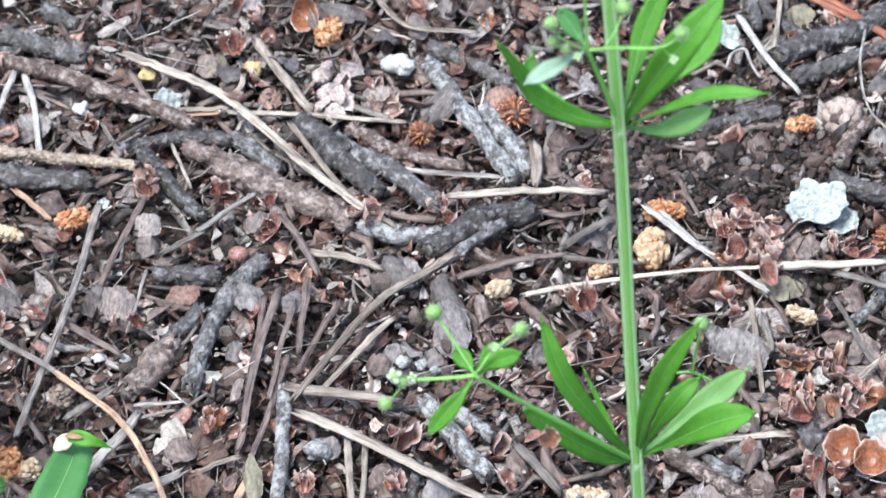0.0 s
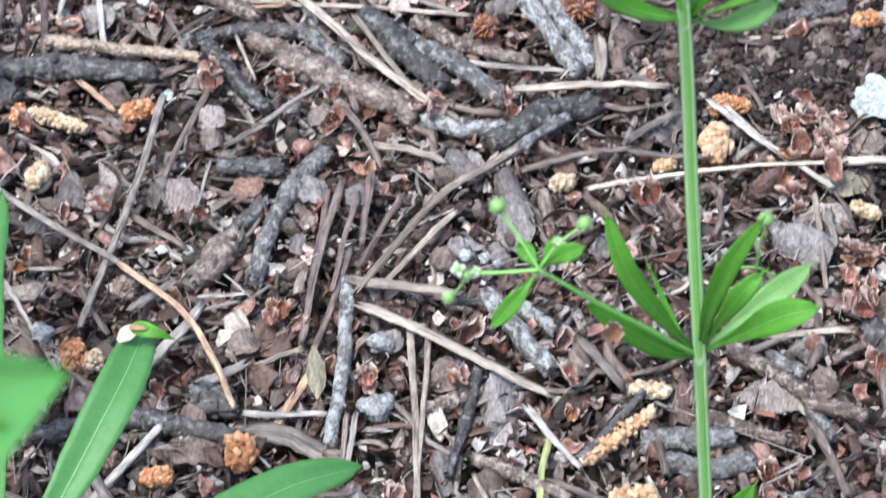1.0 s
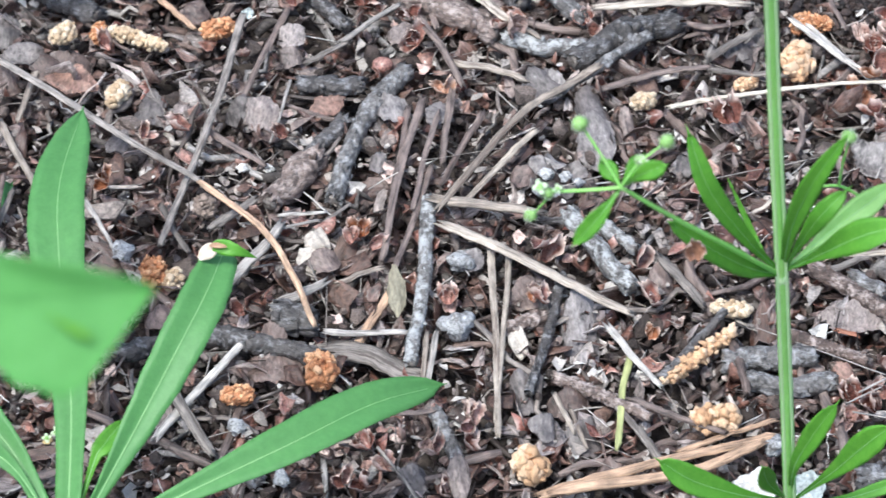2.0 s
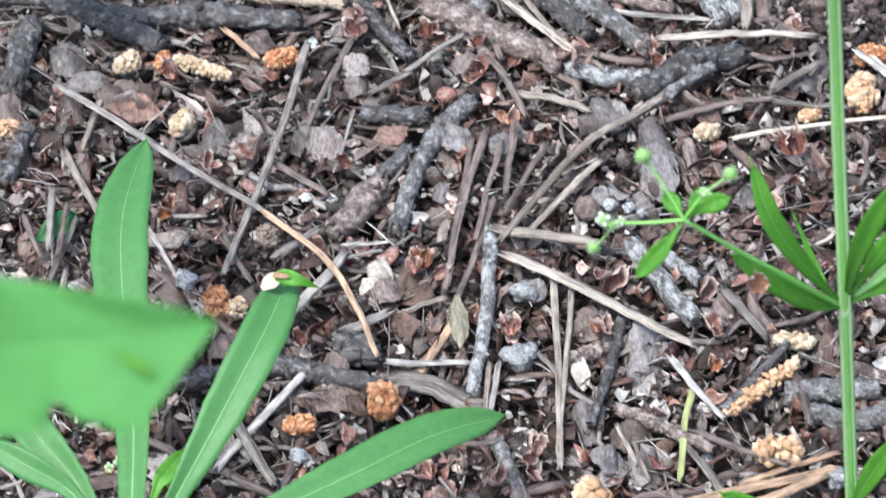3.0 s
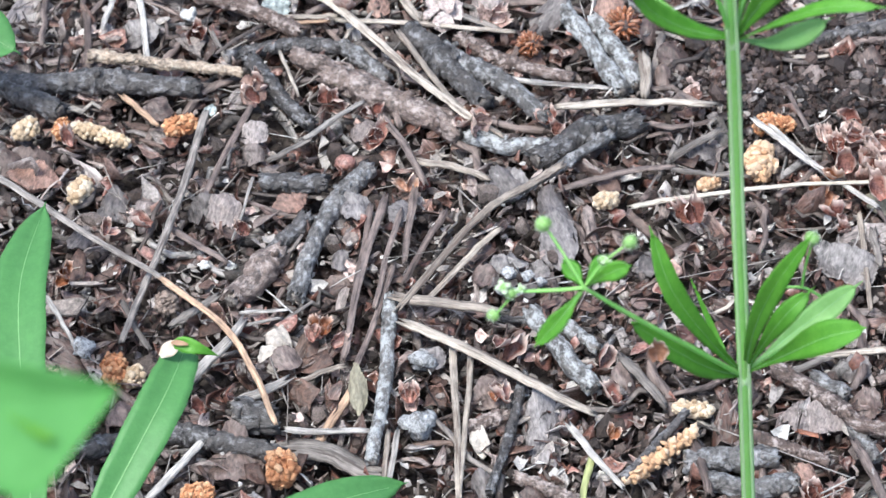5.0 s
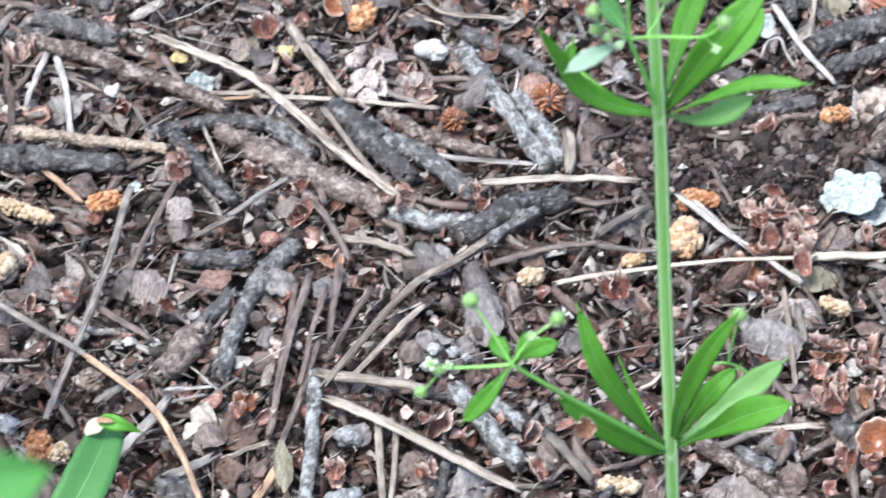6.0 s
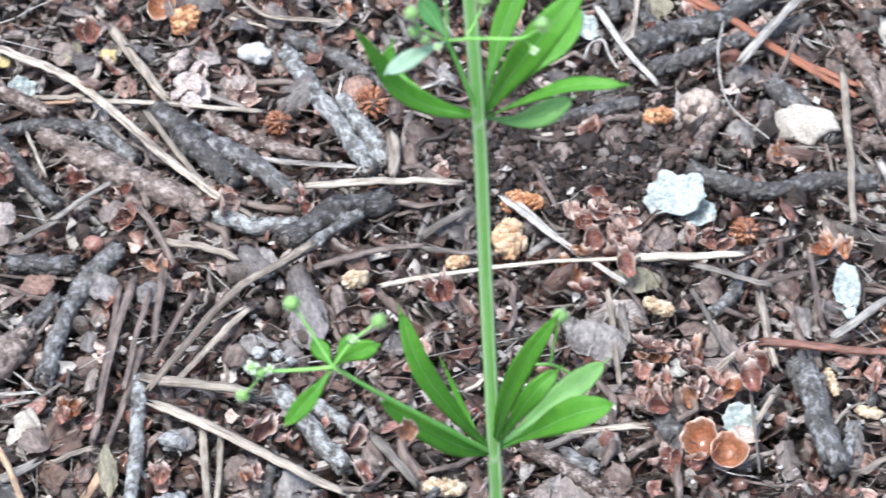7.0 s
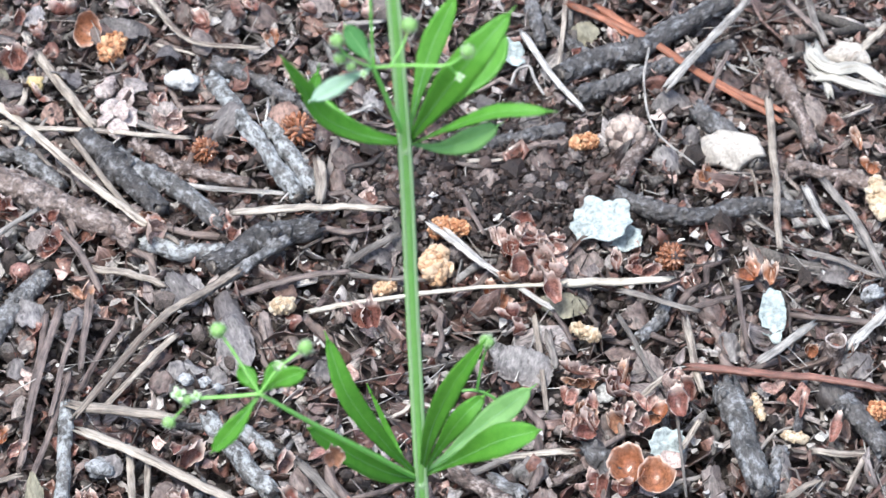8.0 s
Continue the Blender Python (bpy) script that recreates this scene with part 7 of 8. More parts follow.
leaf(cleavers, [(0.0418, -0.1271, 0.1725), (0.0481, -0.1328, 0.1815), (0.0550, -0.1369, 0.1884), (0.0630, -0.1399, 0.1911)], 0.00280, (-0.1, -0.35, 0.95), GREEN)
leaf(cleavers, [(0.0418, -0.1270, 0.1726), (0.0473, -0.1230, 0.1680), (0.0523, -0.1200, 0.1668), (0.0575, -0.1170, 0.1676)], 0.00403, (0, -0.75, 0.6), GREEN_PALE)
plant_stem(cleavers, [(0.0406, -0.1270, 0.1738), (0.0378, -0.1310, 0.1850), (0.0347, -0.1350, 0.1962)], 0.00047, 0.00038, "branch", 0.05, STEM)
plant_stem(cleavers, [(0.0347, -0.1350, 0.1962), (0.0340, -0.1370, 0.2054), (0.0332, -0.1390, 0.2187)], 0.00027, 0.00022, "branch", 0.05, STEM)
plant_stem(cleavers, [(0.0347, -0.1350, 0.1965), (0.0394, -0.1410, 0.2021), (0.0454, -0.1450, 0.2056), (0.0484, -0.1470, 0.2097)], 0.00027, 0.00022, "branch", 0.05, STEM)
plant_stem(cleavers, [(0.0347, -0.1350, 0.1965), (0.0323, -0.1390, 0.2009), (0.0296, -0.1410, 0.2047), (0.0283, -0.1420, 0.2076)], 0.00018, 0.00015, "branch", 0.05, STEM)
plant_stem(cleavers, [(0.0370, -0.1380, 0.1993), (0.0392, -0.1330, 0.1989), (0.0405, -0.1290, 0.1991)], 0.00018, 0.00014, "branch", 0.05, STEM)
plant_stem(cleavers, [(0.0458, -0.1450, 0.2056), (0.0469, -0.1450, 0.2041), (0.0476, -0.1460, 0.2042)], 0.00018, 0.00014, "branch", 0.05, STEM)
leaf(cleavers, [(0.0344, -0.1350, 0.1971), (0.0326, -0.1330, 0.1990), (0.0301, -0.1310, 0.2020)], 0.00310, (0, -0.72, 0.7), GREEN_BLUE, tip=0.0005)
leaf(cleavers, [(0.0348, -0.1350, 0.1967), (0.0295, -0.1420, 0.1996), (0.0242, -0.1470, 0.2001)], 0.00288, (0.1, -0.45, 0.9), GREEN_SILVER, tip=0.0008)
fruit(cleavers, (0.0282, -0.1420, 0.2083), 0.00116)
fruit(cleavers, (0.0288, -0.1410, 0.2036), 0.00099)
fruit(cleavers, (0.0406, -0.1290, 0.2003), 0.00137)
fruit(cleavers, (0.0485, -0.1470, 0.2101), 0.00106)
fruit(cleavers, (0.0306, -0.1410, 0.2020), 0.00081)
flower(cleavers, (0.0327, -0.1410, 0.2003), 0.00081)
flower(cleavers, (0.0476, -0.1460, 0.2038), 0.00089)
leaf(cleavers, [(0.0464, -0.1250, 0.0891), (0.0401, -0.1289, 0.1015), (0.0328, -0.1305, 0.1160), (0.0289, -0.1270, 0.1270)], 0.00400, (0.3, -0.75, 0.6), GREEN, widest=0.62, base=0.2)
leaf(cleavers, [(0.0464, -0.1251, 0.0884), (0.0407, -0.1313, 0.0966), (0.0333, -0.1368, 0.1074), (0.0254, -0.1401, 0.1179)], 0.00470, (0.1, -0.6, 0.8), GREEN, tip=0.0006, widest=0.55, base=0.2, blunt=0.4)
leaf(cleavers, [(0.0471, -0.1250, 0.0897), (0.0478, -0.1311, 0.1075), (0.0506, -0.1350, 0.1225), (0.0555, -0.1359, 0.1344)], 0.00385, (-0.3, -0.8, 0.5), GREEN, widest=0.55, base=0.25)
leaf(cleavers, [(0.0473, -0.1251, 0.0893), (0.0500, -0.1274, 0.0994), (0.0532, -0.1285, 0.1075), (0.0573, -0.1269, 0.1118)], 0.00380, (-0.2, -0.75, 0.65), GREEN)
leaf(cleavers, [(0.0474, -0.1250, 0.0894), (0.0543, -0.1200, 0.0922), (0.0612, -0.1160, 0.0954), (0.0676, -0.1120, 0.0982)], 0.00476, (-0.2, -0.7, 0.7), GREEN_PALE)
leaf(cleavers, [(0.0475, -0.1250, 0.0891), (0.0538, -0.1310, 0.1002), (0.0597, -0.1350, 0.1087), (0.0663, -0.1370, 0.1133)], 0.00570, (-0.1, -0.6, 0.8), GREEN, tip=0.0006)
leaf(cleavers, [(0.0460, -0.1250, 0.0897), (0.0442, -0.1190, 0.0868), (0.0429, -0.1150, 0.0864), (0.0380, -0.1110, 0.0973)], 0.00125, (0, -0.72, 0.7), GREEN, rib=False, prickles=False)
plant_stem(cleavers, [(0.0476, -0.1230, 0.0876), (0.0582, -0.1170, 0.0905), (0.0625, -0.1130, 0.0938), (0.0579, -0.1150, 0.1007), (0.0520, -0.1170, 0.1027)], 0.00031, 0.00025, "branch", 0.05, STEM)
plant_stem(cleavers, [(0.0573, -0.1150, 0.1008), (0.0573, -0.1190, 0.1111), (0.0576, -0.1230, 0.1205)], 0.00026, 0.00021, "branch", 0.05, STEM)
fruit(cleavers, (0.0575, -0.1230, 0.1215), 0.00140)
plant_stem(cleavers, [(0.0462, -0.1250, 0.0885), (0.0349, -0.1390, 0.1112), (0.0249, -0.1470, 0.1269), (0.0165, -0.1510, 0.1378)], 0.00046, 0.00037, "branch", 0.05, STEM)
plant_stem(cleavers, [(0.0165, -0.1510, 0.1378), (0.0131, -0.1490, 0.1436), (0.0098, -0.1470, 0.1486)], 0.00029, 0.00023, "branch", 0.05, STEM)
plant_stem(cleavers, [(0.0165, -0.1510, 0.1378), (0.0193, -0.1500, 0.1424), (0.0238, -0.1490, 0.1465)], 0.00024, 0.00019, "branch", 0.05, STEM)
plant_stem(cleavers, [(0.0165, -0.1510, 0.1378), (0.0108, -0.1510, 0.1372), (0.0036, -0.1510, 0.1369)], 0.00033, 0.00027, "branch", 0.05, STEM)
plant_stem(cleavers, [(0.0051, -0.1510, 0.1370), (0.0034, -0.1500, 0.1332), (0.0017, -0.1490, 0.1294)], 0.00019, 0.00015, "branch", 0.05, STEM)
fruit(cleavers, (0.0095, -0.1470, 0.1490), 0.00142)
fruit(cleavers, (0.0241, -0.1490, 0.1467), 0.00132)
fruit(cleavers, (0.0012, -0.1490, 0.1290), 0.00115)
fruit(cleavers, (0.0041, -0.1510, 0.1365), 0.00105)
fruit(cleavers, (0.0195, -0.1500, 0.1435), 0.00076)
flower(cleavers, (0.0028, -0.1510, 0.1379), 0.00152)
flower(cleavers, (0.0058, -0.1510, 0.1376), 0.00095)
flower(cleavers, (0.0202, -0.1510, 0.1439), 0.00104)
leaf(cleavers, [(0.0163, -0.1510, 0.1374), (0.0131, -0.1530, 0.1334), (0.0085, -0.1540, 0.1270)], 0.00305, (0, -0.72, 0.7), GREEN, tip=0.0008)
leaf(cleavers, [(0.0163, -0.1510, 0.1381), (0.0151, -0.1480, 0.1378), (0.0131, -0.1460, 0.1394)], 0.00286, (0, -0.72, 0.7), GREEN, tip=0.0004)
leaf(cleavers, [(0.0168, -0.1510, 0.1381), (0.0201, -0.1540, 0.1442), (0.0238, -0.1550, 0.1471)], 0.00302, (0, -0.72, 0.7), GREEN, tip=0.0005)
leaf(cleavers, [(0.0167, -0.1510, 0.1385), (0.0184, -0.1480, 0.1391), (0.0204, -0.1460, 0.1404)], 0.00248, (0, -0.72, 0.7), GREEN, tip=0.0004)
bud_scale((0.0299, -0.1441, 0.1156), 0.0056, 0.0054, 10, "orange", (50, 0))
leaf(cleavers, [(0.0514, -0.1240, 0.0223), (0.0425, -0.1290, 0.0298), (0.0324, -0.1320, 0.0378), (0.0255, -0.1320, 0.0440)], 0.00539, (0.2, -0.6, 0.75), GREEN)
leaf(cleavers, [(0.0516, -0.1240, 0.0229), (0.0516, -0.1270, 0.0358), (0.0548, -0.1280, 0.0469), (0.0586, -0.1280, 0.0554)], 0.00408, (-0.3, -0.75, 0.5), GREEN)
leaf(cleavers, [(0.0520, -0.1240, 0.0223), (0.0585, -0.1290, 0.0364), (0.0641, -0.1320, 0.0482), (0.0683, -0.1330, 0.0546)], 0.00534, (-0.2, -0.65, 0.7), GREEN)
leaf(cleavers, [(0.0520, -0.1240, 0.0222), (0.0621, -0.1210, 0.0191), (0.0722, -0.1180, 0.0198), (0.0828, -0.1160, 0.0216)], 0.00300, (0, -0.6, 0.8), GREEN)
leaf(cleavers, [(0.0513, -0.1240, 0.0225), (0.0468, -0.1300, 0.0344), (0.0449, -0.1340, 0.0442)], 0.00369, (0, -0.6, 0.8), GREEN)

# ---- the broad-leaved young cleavers in the near corner ----
young_cleavers = new("young_cleavers")
tagged(young_cleavers, "young green cleavers with broad blunt leaves, one brown-tipped", "plant", "green plants in the litter")
plant_stem(young_cleavers, [(-0.0860, -0.1370, -0.0060), (-0.0880, -0.1410, 0.0280)], 0.0013, 0.0012, "stem", 0.1, None, True)
part("node", BALL2[0] * 0.0021 + np.array((-0.0880, -0.1410, 0.0280)), BALL2[1], STEM, young_cleavers)
leaf(young_cleavers, [(-0.0880, -0.1407, 0.0280), (-0.0889, -0.1083, 0.0360), (-0.0931, -0.0776, 0.0420), (-0.0944, -0.0574, 0.0440), (-0.0919, -0.0321, 0.0400)], 0.01149, (0.0, -0.85, 0.55), GREEN_BLUE, widest=0.62, base=0.42)
leaf(young_cleavers, [(-0.0878, -0.1407, 0.0280), (-0.0761, -0.1253, 0.0420), (-0.0656, -0.1066, 0.0520), (-0.0613, -0.0959, 0.0542), (-0.0588, -0.0848, 0.0534)], 0.00920, (-0.1, -0.9, 0.45), GREEN_BLUE, tip=0, widest=0.54, base=0.1, blunt=0.24)
leaf(young_cleavers, [(-0.0880, -0.1407, 0.0280), (-0.0672, -0.1324, 0.0340), (-0.0459, -0.1208, 0.0360), (-0.0298, -0.1086, 0.0340), (-0.0165, -0.0985, 0.0280)], 0.00960, (-0.2, -0.45, 0.9), GREEN_BLUE, widest=0.62)
leaf(young_cleavers, [(-0.0880, -0.1407, 0.0280), (-0.0983, -0.1236, 0.0360), (-0.1059, -0.1155, 0.0400), (-0.1145, -0.1041, 0.0420)], 0.00767, (0.2, -0.7, 0.6), GREEN_BLUE, base=0.4)
leaf(young_cleavers, [(-0.0880, -0.1407, 0.0280), (-0.0980, -0.1271, 0.0360), (-0.1079, -0.1220, 0.0400), (-0.1170, -0.1173, 0.0420)], 0.00544, (0.2, -0.7, 0.6), GREEN_BLUE)
leaf(young_cleavers, [(-0.0607, -0.0890, 0.0583), (-0.0588, -0.0890, 0.0582), (-0.0558, -0.0896, 0.0576), (-0.0521, -0.0891, 0.0550)], 0.00310, (0, -0.75, 0.6), GREEN, tip=0, widest=0.4, base=0.55, blunt=1.0, fold=0.06, name="folded_tip", label="leaf tip bent over", rib=False, prickles=False)
leaf(young_cleavers, [(-0.0634, -0.0905, 0.0564), (-0.0617, -0.0896, 0.0574), (-0.0597, -0.0886, 0.0584)], 0.00300, (0, -0.7, 0.7), BROWN_TIP, tip=0, widest=0.5, base=0.35, blunt=0.5, fold=0.02, name="withered_patch", label="withered pale brown leaf end", rib=False, prickles=False)
leaf(young_cleavers, [(-0.0612, -0.0893, 0.0589), (-0.0600, -0.0893, 0.0590), (-0.0578, -0.0896, 0.0588)], 0.00110, (0, -0.7, 0.7), BROWN_EDGE, tip=0, widest=0.5, base=0.4, blunt=0.5, fold=0.02, name="withered_edge", label="brown dried edge of the leaf end", rib=False, prickles=False)
leaf(young_cleavers, [(-0.0880, -0.1407, 0.0280), (-0.0839, -0.1222, 0.0320), (-0.0820, -0.1181, 0.0330), (-0.0789, -0.1101, 0.0310)], 0.00373, (0.0, -0.7, 0.7), GREEN)
flower(young_cleavers, (-0.0919, -0.1122, 0.0300), 0.00133)
flower(young_cleavers, (-0.0892, -0.1131, 0.0300), 0.00133)
flower(young_cleavers, (-0.0937, -0.1137, 0.0300), 0.00111)
flower(young_cleavers, (-0.0905, -0.1104, 0.0300), 0.00100)
plant_stem(young_cleavers, [(-0.0880, -0.1410, 0.0280), (-0.0876, -0.1263, 0.0300), (-0.0910, -0.1125, 0.0300)], 0.0004, 0.0003, "flower_stalk", 0.0)
lobed_leaf(young_cleavers, [(-0.0814, -0.3373, 0.3097), (-0.0679, -0.3499, 0.3246), (-0.0570, -0.3578, 0.3346), (-0.0453, -0.3616, 0.3399), (-0.0345, -0.3608, 0.3399)], GREEN_SOFT, (0.1, -0.62, 0.75))
# thin overlay: its yellower green paints in light passing through the crease
leaf(young_cleavers, [(-0.0448, -0.3643, 0.3405), (-0.0427, -0.3652, 0.3395), (-0.0403, -0.3660, 0.3386)], 0.00085, (0.1, -0.5, 0.85), GREEN_DEEP, tip=0, fold=0.02, name="crease", label="deeper green crease in the leaf", rib=False, prickles=False)
plant_stem(young_cleavers, [(-0.0880, -0.1410, 0.0280), (-0.0911, -0.2088, 0.1000), (-0.0871, -0.3138, 0.2400), (-0.0879, -0.3392, 0.3000), (-0.0820, -0.3348, 0.3080)], 0.0011, 0.0009, "branch", 0.08)

seedling = new("seedling")
tagged(seedling, "small green seedling with one smooth pointed leaf", "plant", "green plants in the litter")
leaf(seedling, [(-0.1559, 0.0753, 0.0200), (-0.1343, 0.0541, 0.0280), (-0.1158, 0.0365, 0.0300), (-0.1046, 0.0311, 0.0260)], 0.01323, (0, -0.6, 0.75), GREEN_BLUE, prickles=False)
plant_stem(seedling, [(-0.1559, 0.0773, -0.0060), (-0.1559, 0.0753, 0.0200)], 0.0011, 0.0009)
small_leaf = new("fallen_leaf")
tagged(small_leaf, "small green leaf half hidden under needles", "leaf")
leaf(small_leaf, [(-0.1217, -0.0244, 0.0000), (-0.1168, -0.0234, 0.0030), (-0.1117, -0.0174, 0.0030)], 0.00565, (0, -0.6, 0.75), GREEN_SHADED, prickles=False, name="blade", rib=False)

# ---- loose litter: chips, scales and needles that can be picked out one by one ----
def template_flake(rng, spokes=7, bend=0.5, thick=0.07, inner=True):
    """An angular broken flake, creased and curled; small ones do without an inner ring."""
    rad = rng.uniform(0.4, 1.3, spokes)
    ang = np.sort(np.linspace(0, 2 * math.pi, spokes, endpoint=False) + rng.uniform(-0.3, 0.3, spokes))
    crease = rng.uniform(-0.35, 0.35)
    up = [(0, 0, rng.normal(0, 0.08))]
    for s in (0.55, 1.0) if inner else (1.0,):
        for a, q in zip(ang, rad):
            x, y = math.cos(a) * q * s, math.sin(a) * q * s
            up.append((x, y, bend * (x * x * 0.6 + abs(y - crease) * 0.5) + rng.normal(0, 0.09)))
    up = np.array(up)
    lo = up - (0, 0, thick)
    n = len(up)
    tri = []
    for k in range(spokes):
        a, b_ = 1 + k, 1 + (k + 1) % spokes
        c, d = (a + spokes, b_ + spokes) if inner else (a, b_)
        t = [(0, a, b_), (a, c, d), (a, d, b_)] if inner else [(0, a, b_)]
        tri += t + [(p + n, r + n, q + n) for p, q, r in t] + [(c, c + n, d + n), (c, d + n, d)]
    return np.concatenate([up, lo]), np.array(tri)


def template_rod(rng, sides=5, rings=5, curve=0.05, rough=0.15):
    line = np.array([(x, curve * math.sin(x * 2 + 1) * rng.normal(0, 1), curve * rng.normal(0, 0.3)) for x in np.linspace(-1, 1, rings)])
    rad = np.array([0.8] + [1] * (rings - 2) + [0.7])
    v, tri = [], []
    for i in range(rings):
        for k in range(sides):
            a = 2 * math.pi * k / sides
            q = rad[i] * (1 + rng.normal(0, rough))
            v.append((line[i][0], math.cos(a) * q + line[i][1] * 30, math.sin(a) * q + line[i][2] * 20))
    for i in range(rings - 1):
        for k in range(sides):
            a, b = i * sides + k, i * sides + (k + 1) % sides
            tri += [(a, b + sides, b), (a, a + sides, b + sides)]
    for k in range(1, sides - 1):
        tri += [(0, k, k + 1), ((rings - 1) * sides, (rings - 1) * sides + k + 1, (rings - 1) * sides + k)]
    return np.array(v), np.array(tri), line


def template_strip(rng, arc, n=9, m=6):
    """A curled strip of thin bark: an arched, twisted plate with torn ends."""
    up = []
    for i in range(n):
        u = i / (n - 1) * 2 - 1
        wdt = 0.3 * (1 - 0.25 * abs(u) ** 3) * (1 + rng.normal(0, 0.08))
        for j in range(m):
            c = j / (m - 1) * 2 - 1
            tornx = rng.normal(0, 0.06) if i in (0, n - 1) else 0
            up.append((u + tornx, wdt * math.sin(c * arc) / max(arc, 0.5), wdt * (1 - math.cos(c * arc)) / max(arc, 0.5) + 0.1 * u * u))
    up = np.array(up)
    lo = up - (0, 0, 0.03)
    k, f = n * m, []
    for i in range(n - 1):
        for j in range(m - 1):
            a = i * m + j
            f += [(a, a + 1, a + m + 1, a + m), (k + a, k + a + m, k + a + m + 1, k + a + 1)]
        for j in (0, m - 1):
            a = i * m + j
            f.append((a, a + m, k + a + m, k + a))
    for i in (0, n - 1):
        for j in range(m - 1):
            a = i * m + j
            f.append((a, a + 1, k + a + 1, k + a))
    return np.concatenate([up, lo]), f


def turns(n, rng, tilt):
    yaw = rng.uniform(0, 2 * math.pi, n)
    tx, ty = rng.normal(0, tilt, n), rng.normal(0, tilt, n)
    cz, sz, cx, sx, cy, sy = np.cos(yaw), np.sin(yaw), np.cos(tx), np.sin(tx), np.cos(ty), np.sin(ty)
    z, o = np.zeros(n), np.ones(n)
    Z = np.stack([np.stack([cz, -sz, z], 1), np.stack([sz, cz, z], 1), np.stack([z, z, o], 1)], 1)
    X = np.stack([np.stack([o, z, z], 1), np.stack([z, cx, -sx], 1), np.stack([z, sx, cx], 1)], 1)
    Y = np.stack([np.stack([cy, z, sy], 1), np.stack([z, o, z], 1), np.stack([-sy, z, cy], 1)], 1)
    return Z @ X @ Y


def spots(n, rng, inner, outer):
    """Places round the middle of the litter: dense within, thinning out towards the rim."""
    if outer is None:
        return np.stack([GX + rng.uniform(-inner[0], inner[0], n), GY + rng.uniform(-inner[1], inner[1], n)], 1)
    r = inner + (outer - inner) * rng.random(n) ** 1.9
    a = rng.uniform(0, 2 * math.pi, n)
    return np.stack([GX + r * np.cos(a), GY + r * np.sin(a) * 0.95], 1)


def scatter(name, kinds, n, place, scales, z, tilt, material, label, category, rng, smooth=False):
    """Very many small pieces as one mesh."""
    pick = rng.integers(0, len(kinds), n)
    allv, allf, allg, o = [], [], [], 0
    for t, kind in enumerate(kinds):
        idx = np.nonzero(pick == t)[0]
        if not len(idx):
            continue
        v, f = kind[0], kind[1]
        R = turns(len(idx), rng, tilt)
        sv = v[None] * scales[idx][:, None, :]
        w = np.einsum("nij,nkj->nki", R, sv)
        g = sv * np.array([0.16, 1.0, 1.0]) + rng.uniform(0, 3, (len(idx), 1, 3))
        allg.append(g.reshape(-1, 3))
        w[:, :, 0] += place[idx, 0][:, None]
        w[:, :, 1] += place[idx, 1][:, None]
        w[:, :, 2] += z[idx][:, None]
        allv.append(w.reshape(-1, 3))
        allf.append((f[None] + (np.arange(len(idx)) * len(v))[:, None, None] + o).reshape(-1, 3))
        o += len(idx) * len(v)
    V, F = np.concatenate(allv), np.concatenate(allf)
    me = bpy.data.meshes.new(name)
    me.vertices.add(len(V))
    me.vertices.foreach_set("co", V.astype(np.float32).ravel())
    me.loops.add(F.size)
    me.loops.foreach_set("vertex_index", F.astype(np.int32).ravel())
    me.polygons.add(len(F))
    me.polygons.foreach_set("loop_start", np.arange(0, F.size, 3, dtype=np.int32))
    me.polygons.foreach_set("use_smooth", np.full(len(F), smooth))
    me.materials.append(material)
    me.attributes.new("grain", "FLOAT_VECTOR", "POINT").data.foreach_set("vector", np.concatenate(allg).astype(np.float32).ravel())
    me.update(calc_edges=True)
    me.validate()
    return tagged(new(name, me), label, category, kind="stuff")


FLAKES = [template_flake(RNG, 6, b) for b in (0.1, -0.4, 0.5, -0.8, 0.25, -0.6, 0.7, -0.15, 0.9, -0.35, 0.0, 0.4)]
BITS = [template_flake(RNG, 6, b, 0.07, False) for b in (0.1, -0.5, 0.6, -0.2, 0.9, -0.8)]
CUPS = [template_flake(RNG, 8, b, 0.06) for b in (0.9, 1.2, -1.0, 1.0, 1.3)]
RODS = [template_rod(RNG, 5, 7, q)[:2] for q in (0.02, 0.05, 0.03, 0.08, 0.05, 0.12, 0.04, 0.1)]
THREADS = [template_rod(RNG, 3, 6, q)[:2] for q in (0.03, 0.08, 0.12, 0.05, 0.1)]
KNOBS = [template_rod(RNG, 6, 6, 0.1, 0.22)[:2] for _ in range(8)]
LUMPS = [(BALL1[0] * (1 + RNG.normal(0, 0.2, (len(BALL1[0]), 1))), np.array(BALL1[1])) for _ in range(6)]
def triangles(v, f):
    return v, np.array([t for q in f for t in ((q[0], q[1], q[2]), (q[0], q[2], q[3]))])


SHREDS = []
for arc_ in (0.4, 0.9, 1.4, -0.7, 1.8, -1.1, 0.6):
    sv_, sf_ = template_strip(RNG, abs(arc_), 5, 3)
    sv_ = sv_ * np.array([1, RNG.uniform(0.5, 1.0), math.copysign(1.0, arc_)])
    sv_ = sv_ + np.stack([np.zeros(len(sv_)), 0.22 * np.sin(sv_[:, 0] * RNG.uniform(1, 3)), 0.2 * np.sin(sv_[:, 0] * RNG.uniform(1.5, 3.5) + 1)], 1)
    SHREDS.append(triangles(sv_, sf_))
BED = (0.2, 0.19)


def lognormal(n, mean, sd, rng):
    return mean * np.exp(rng.normal(0, sd, n))


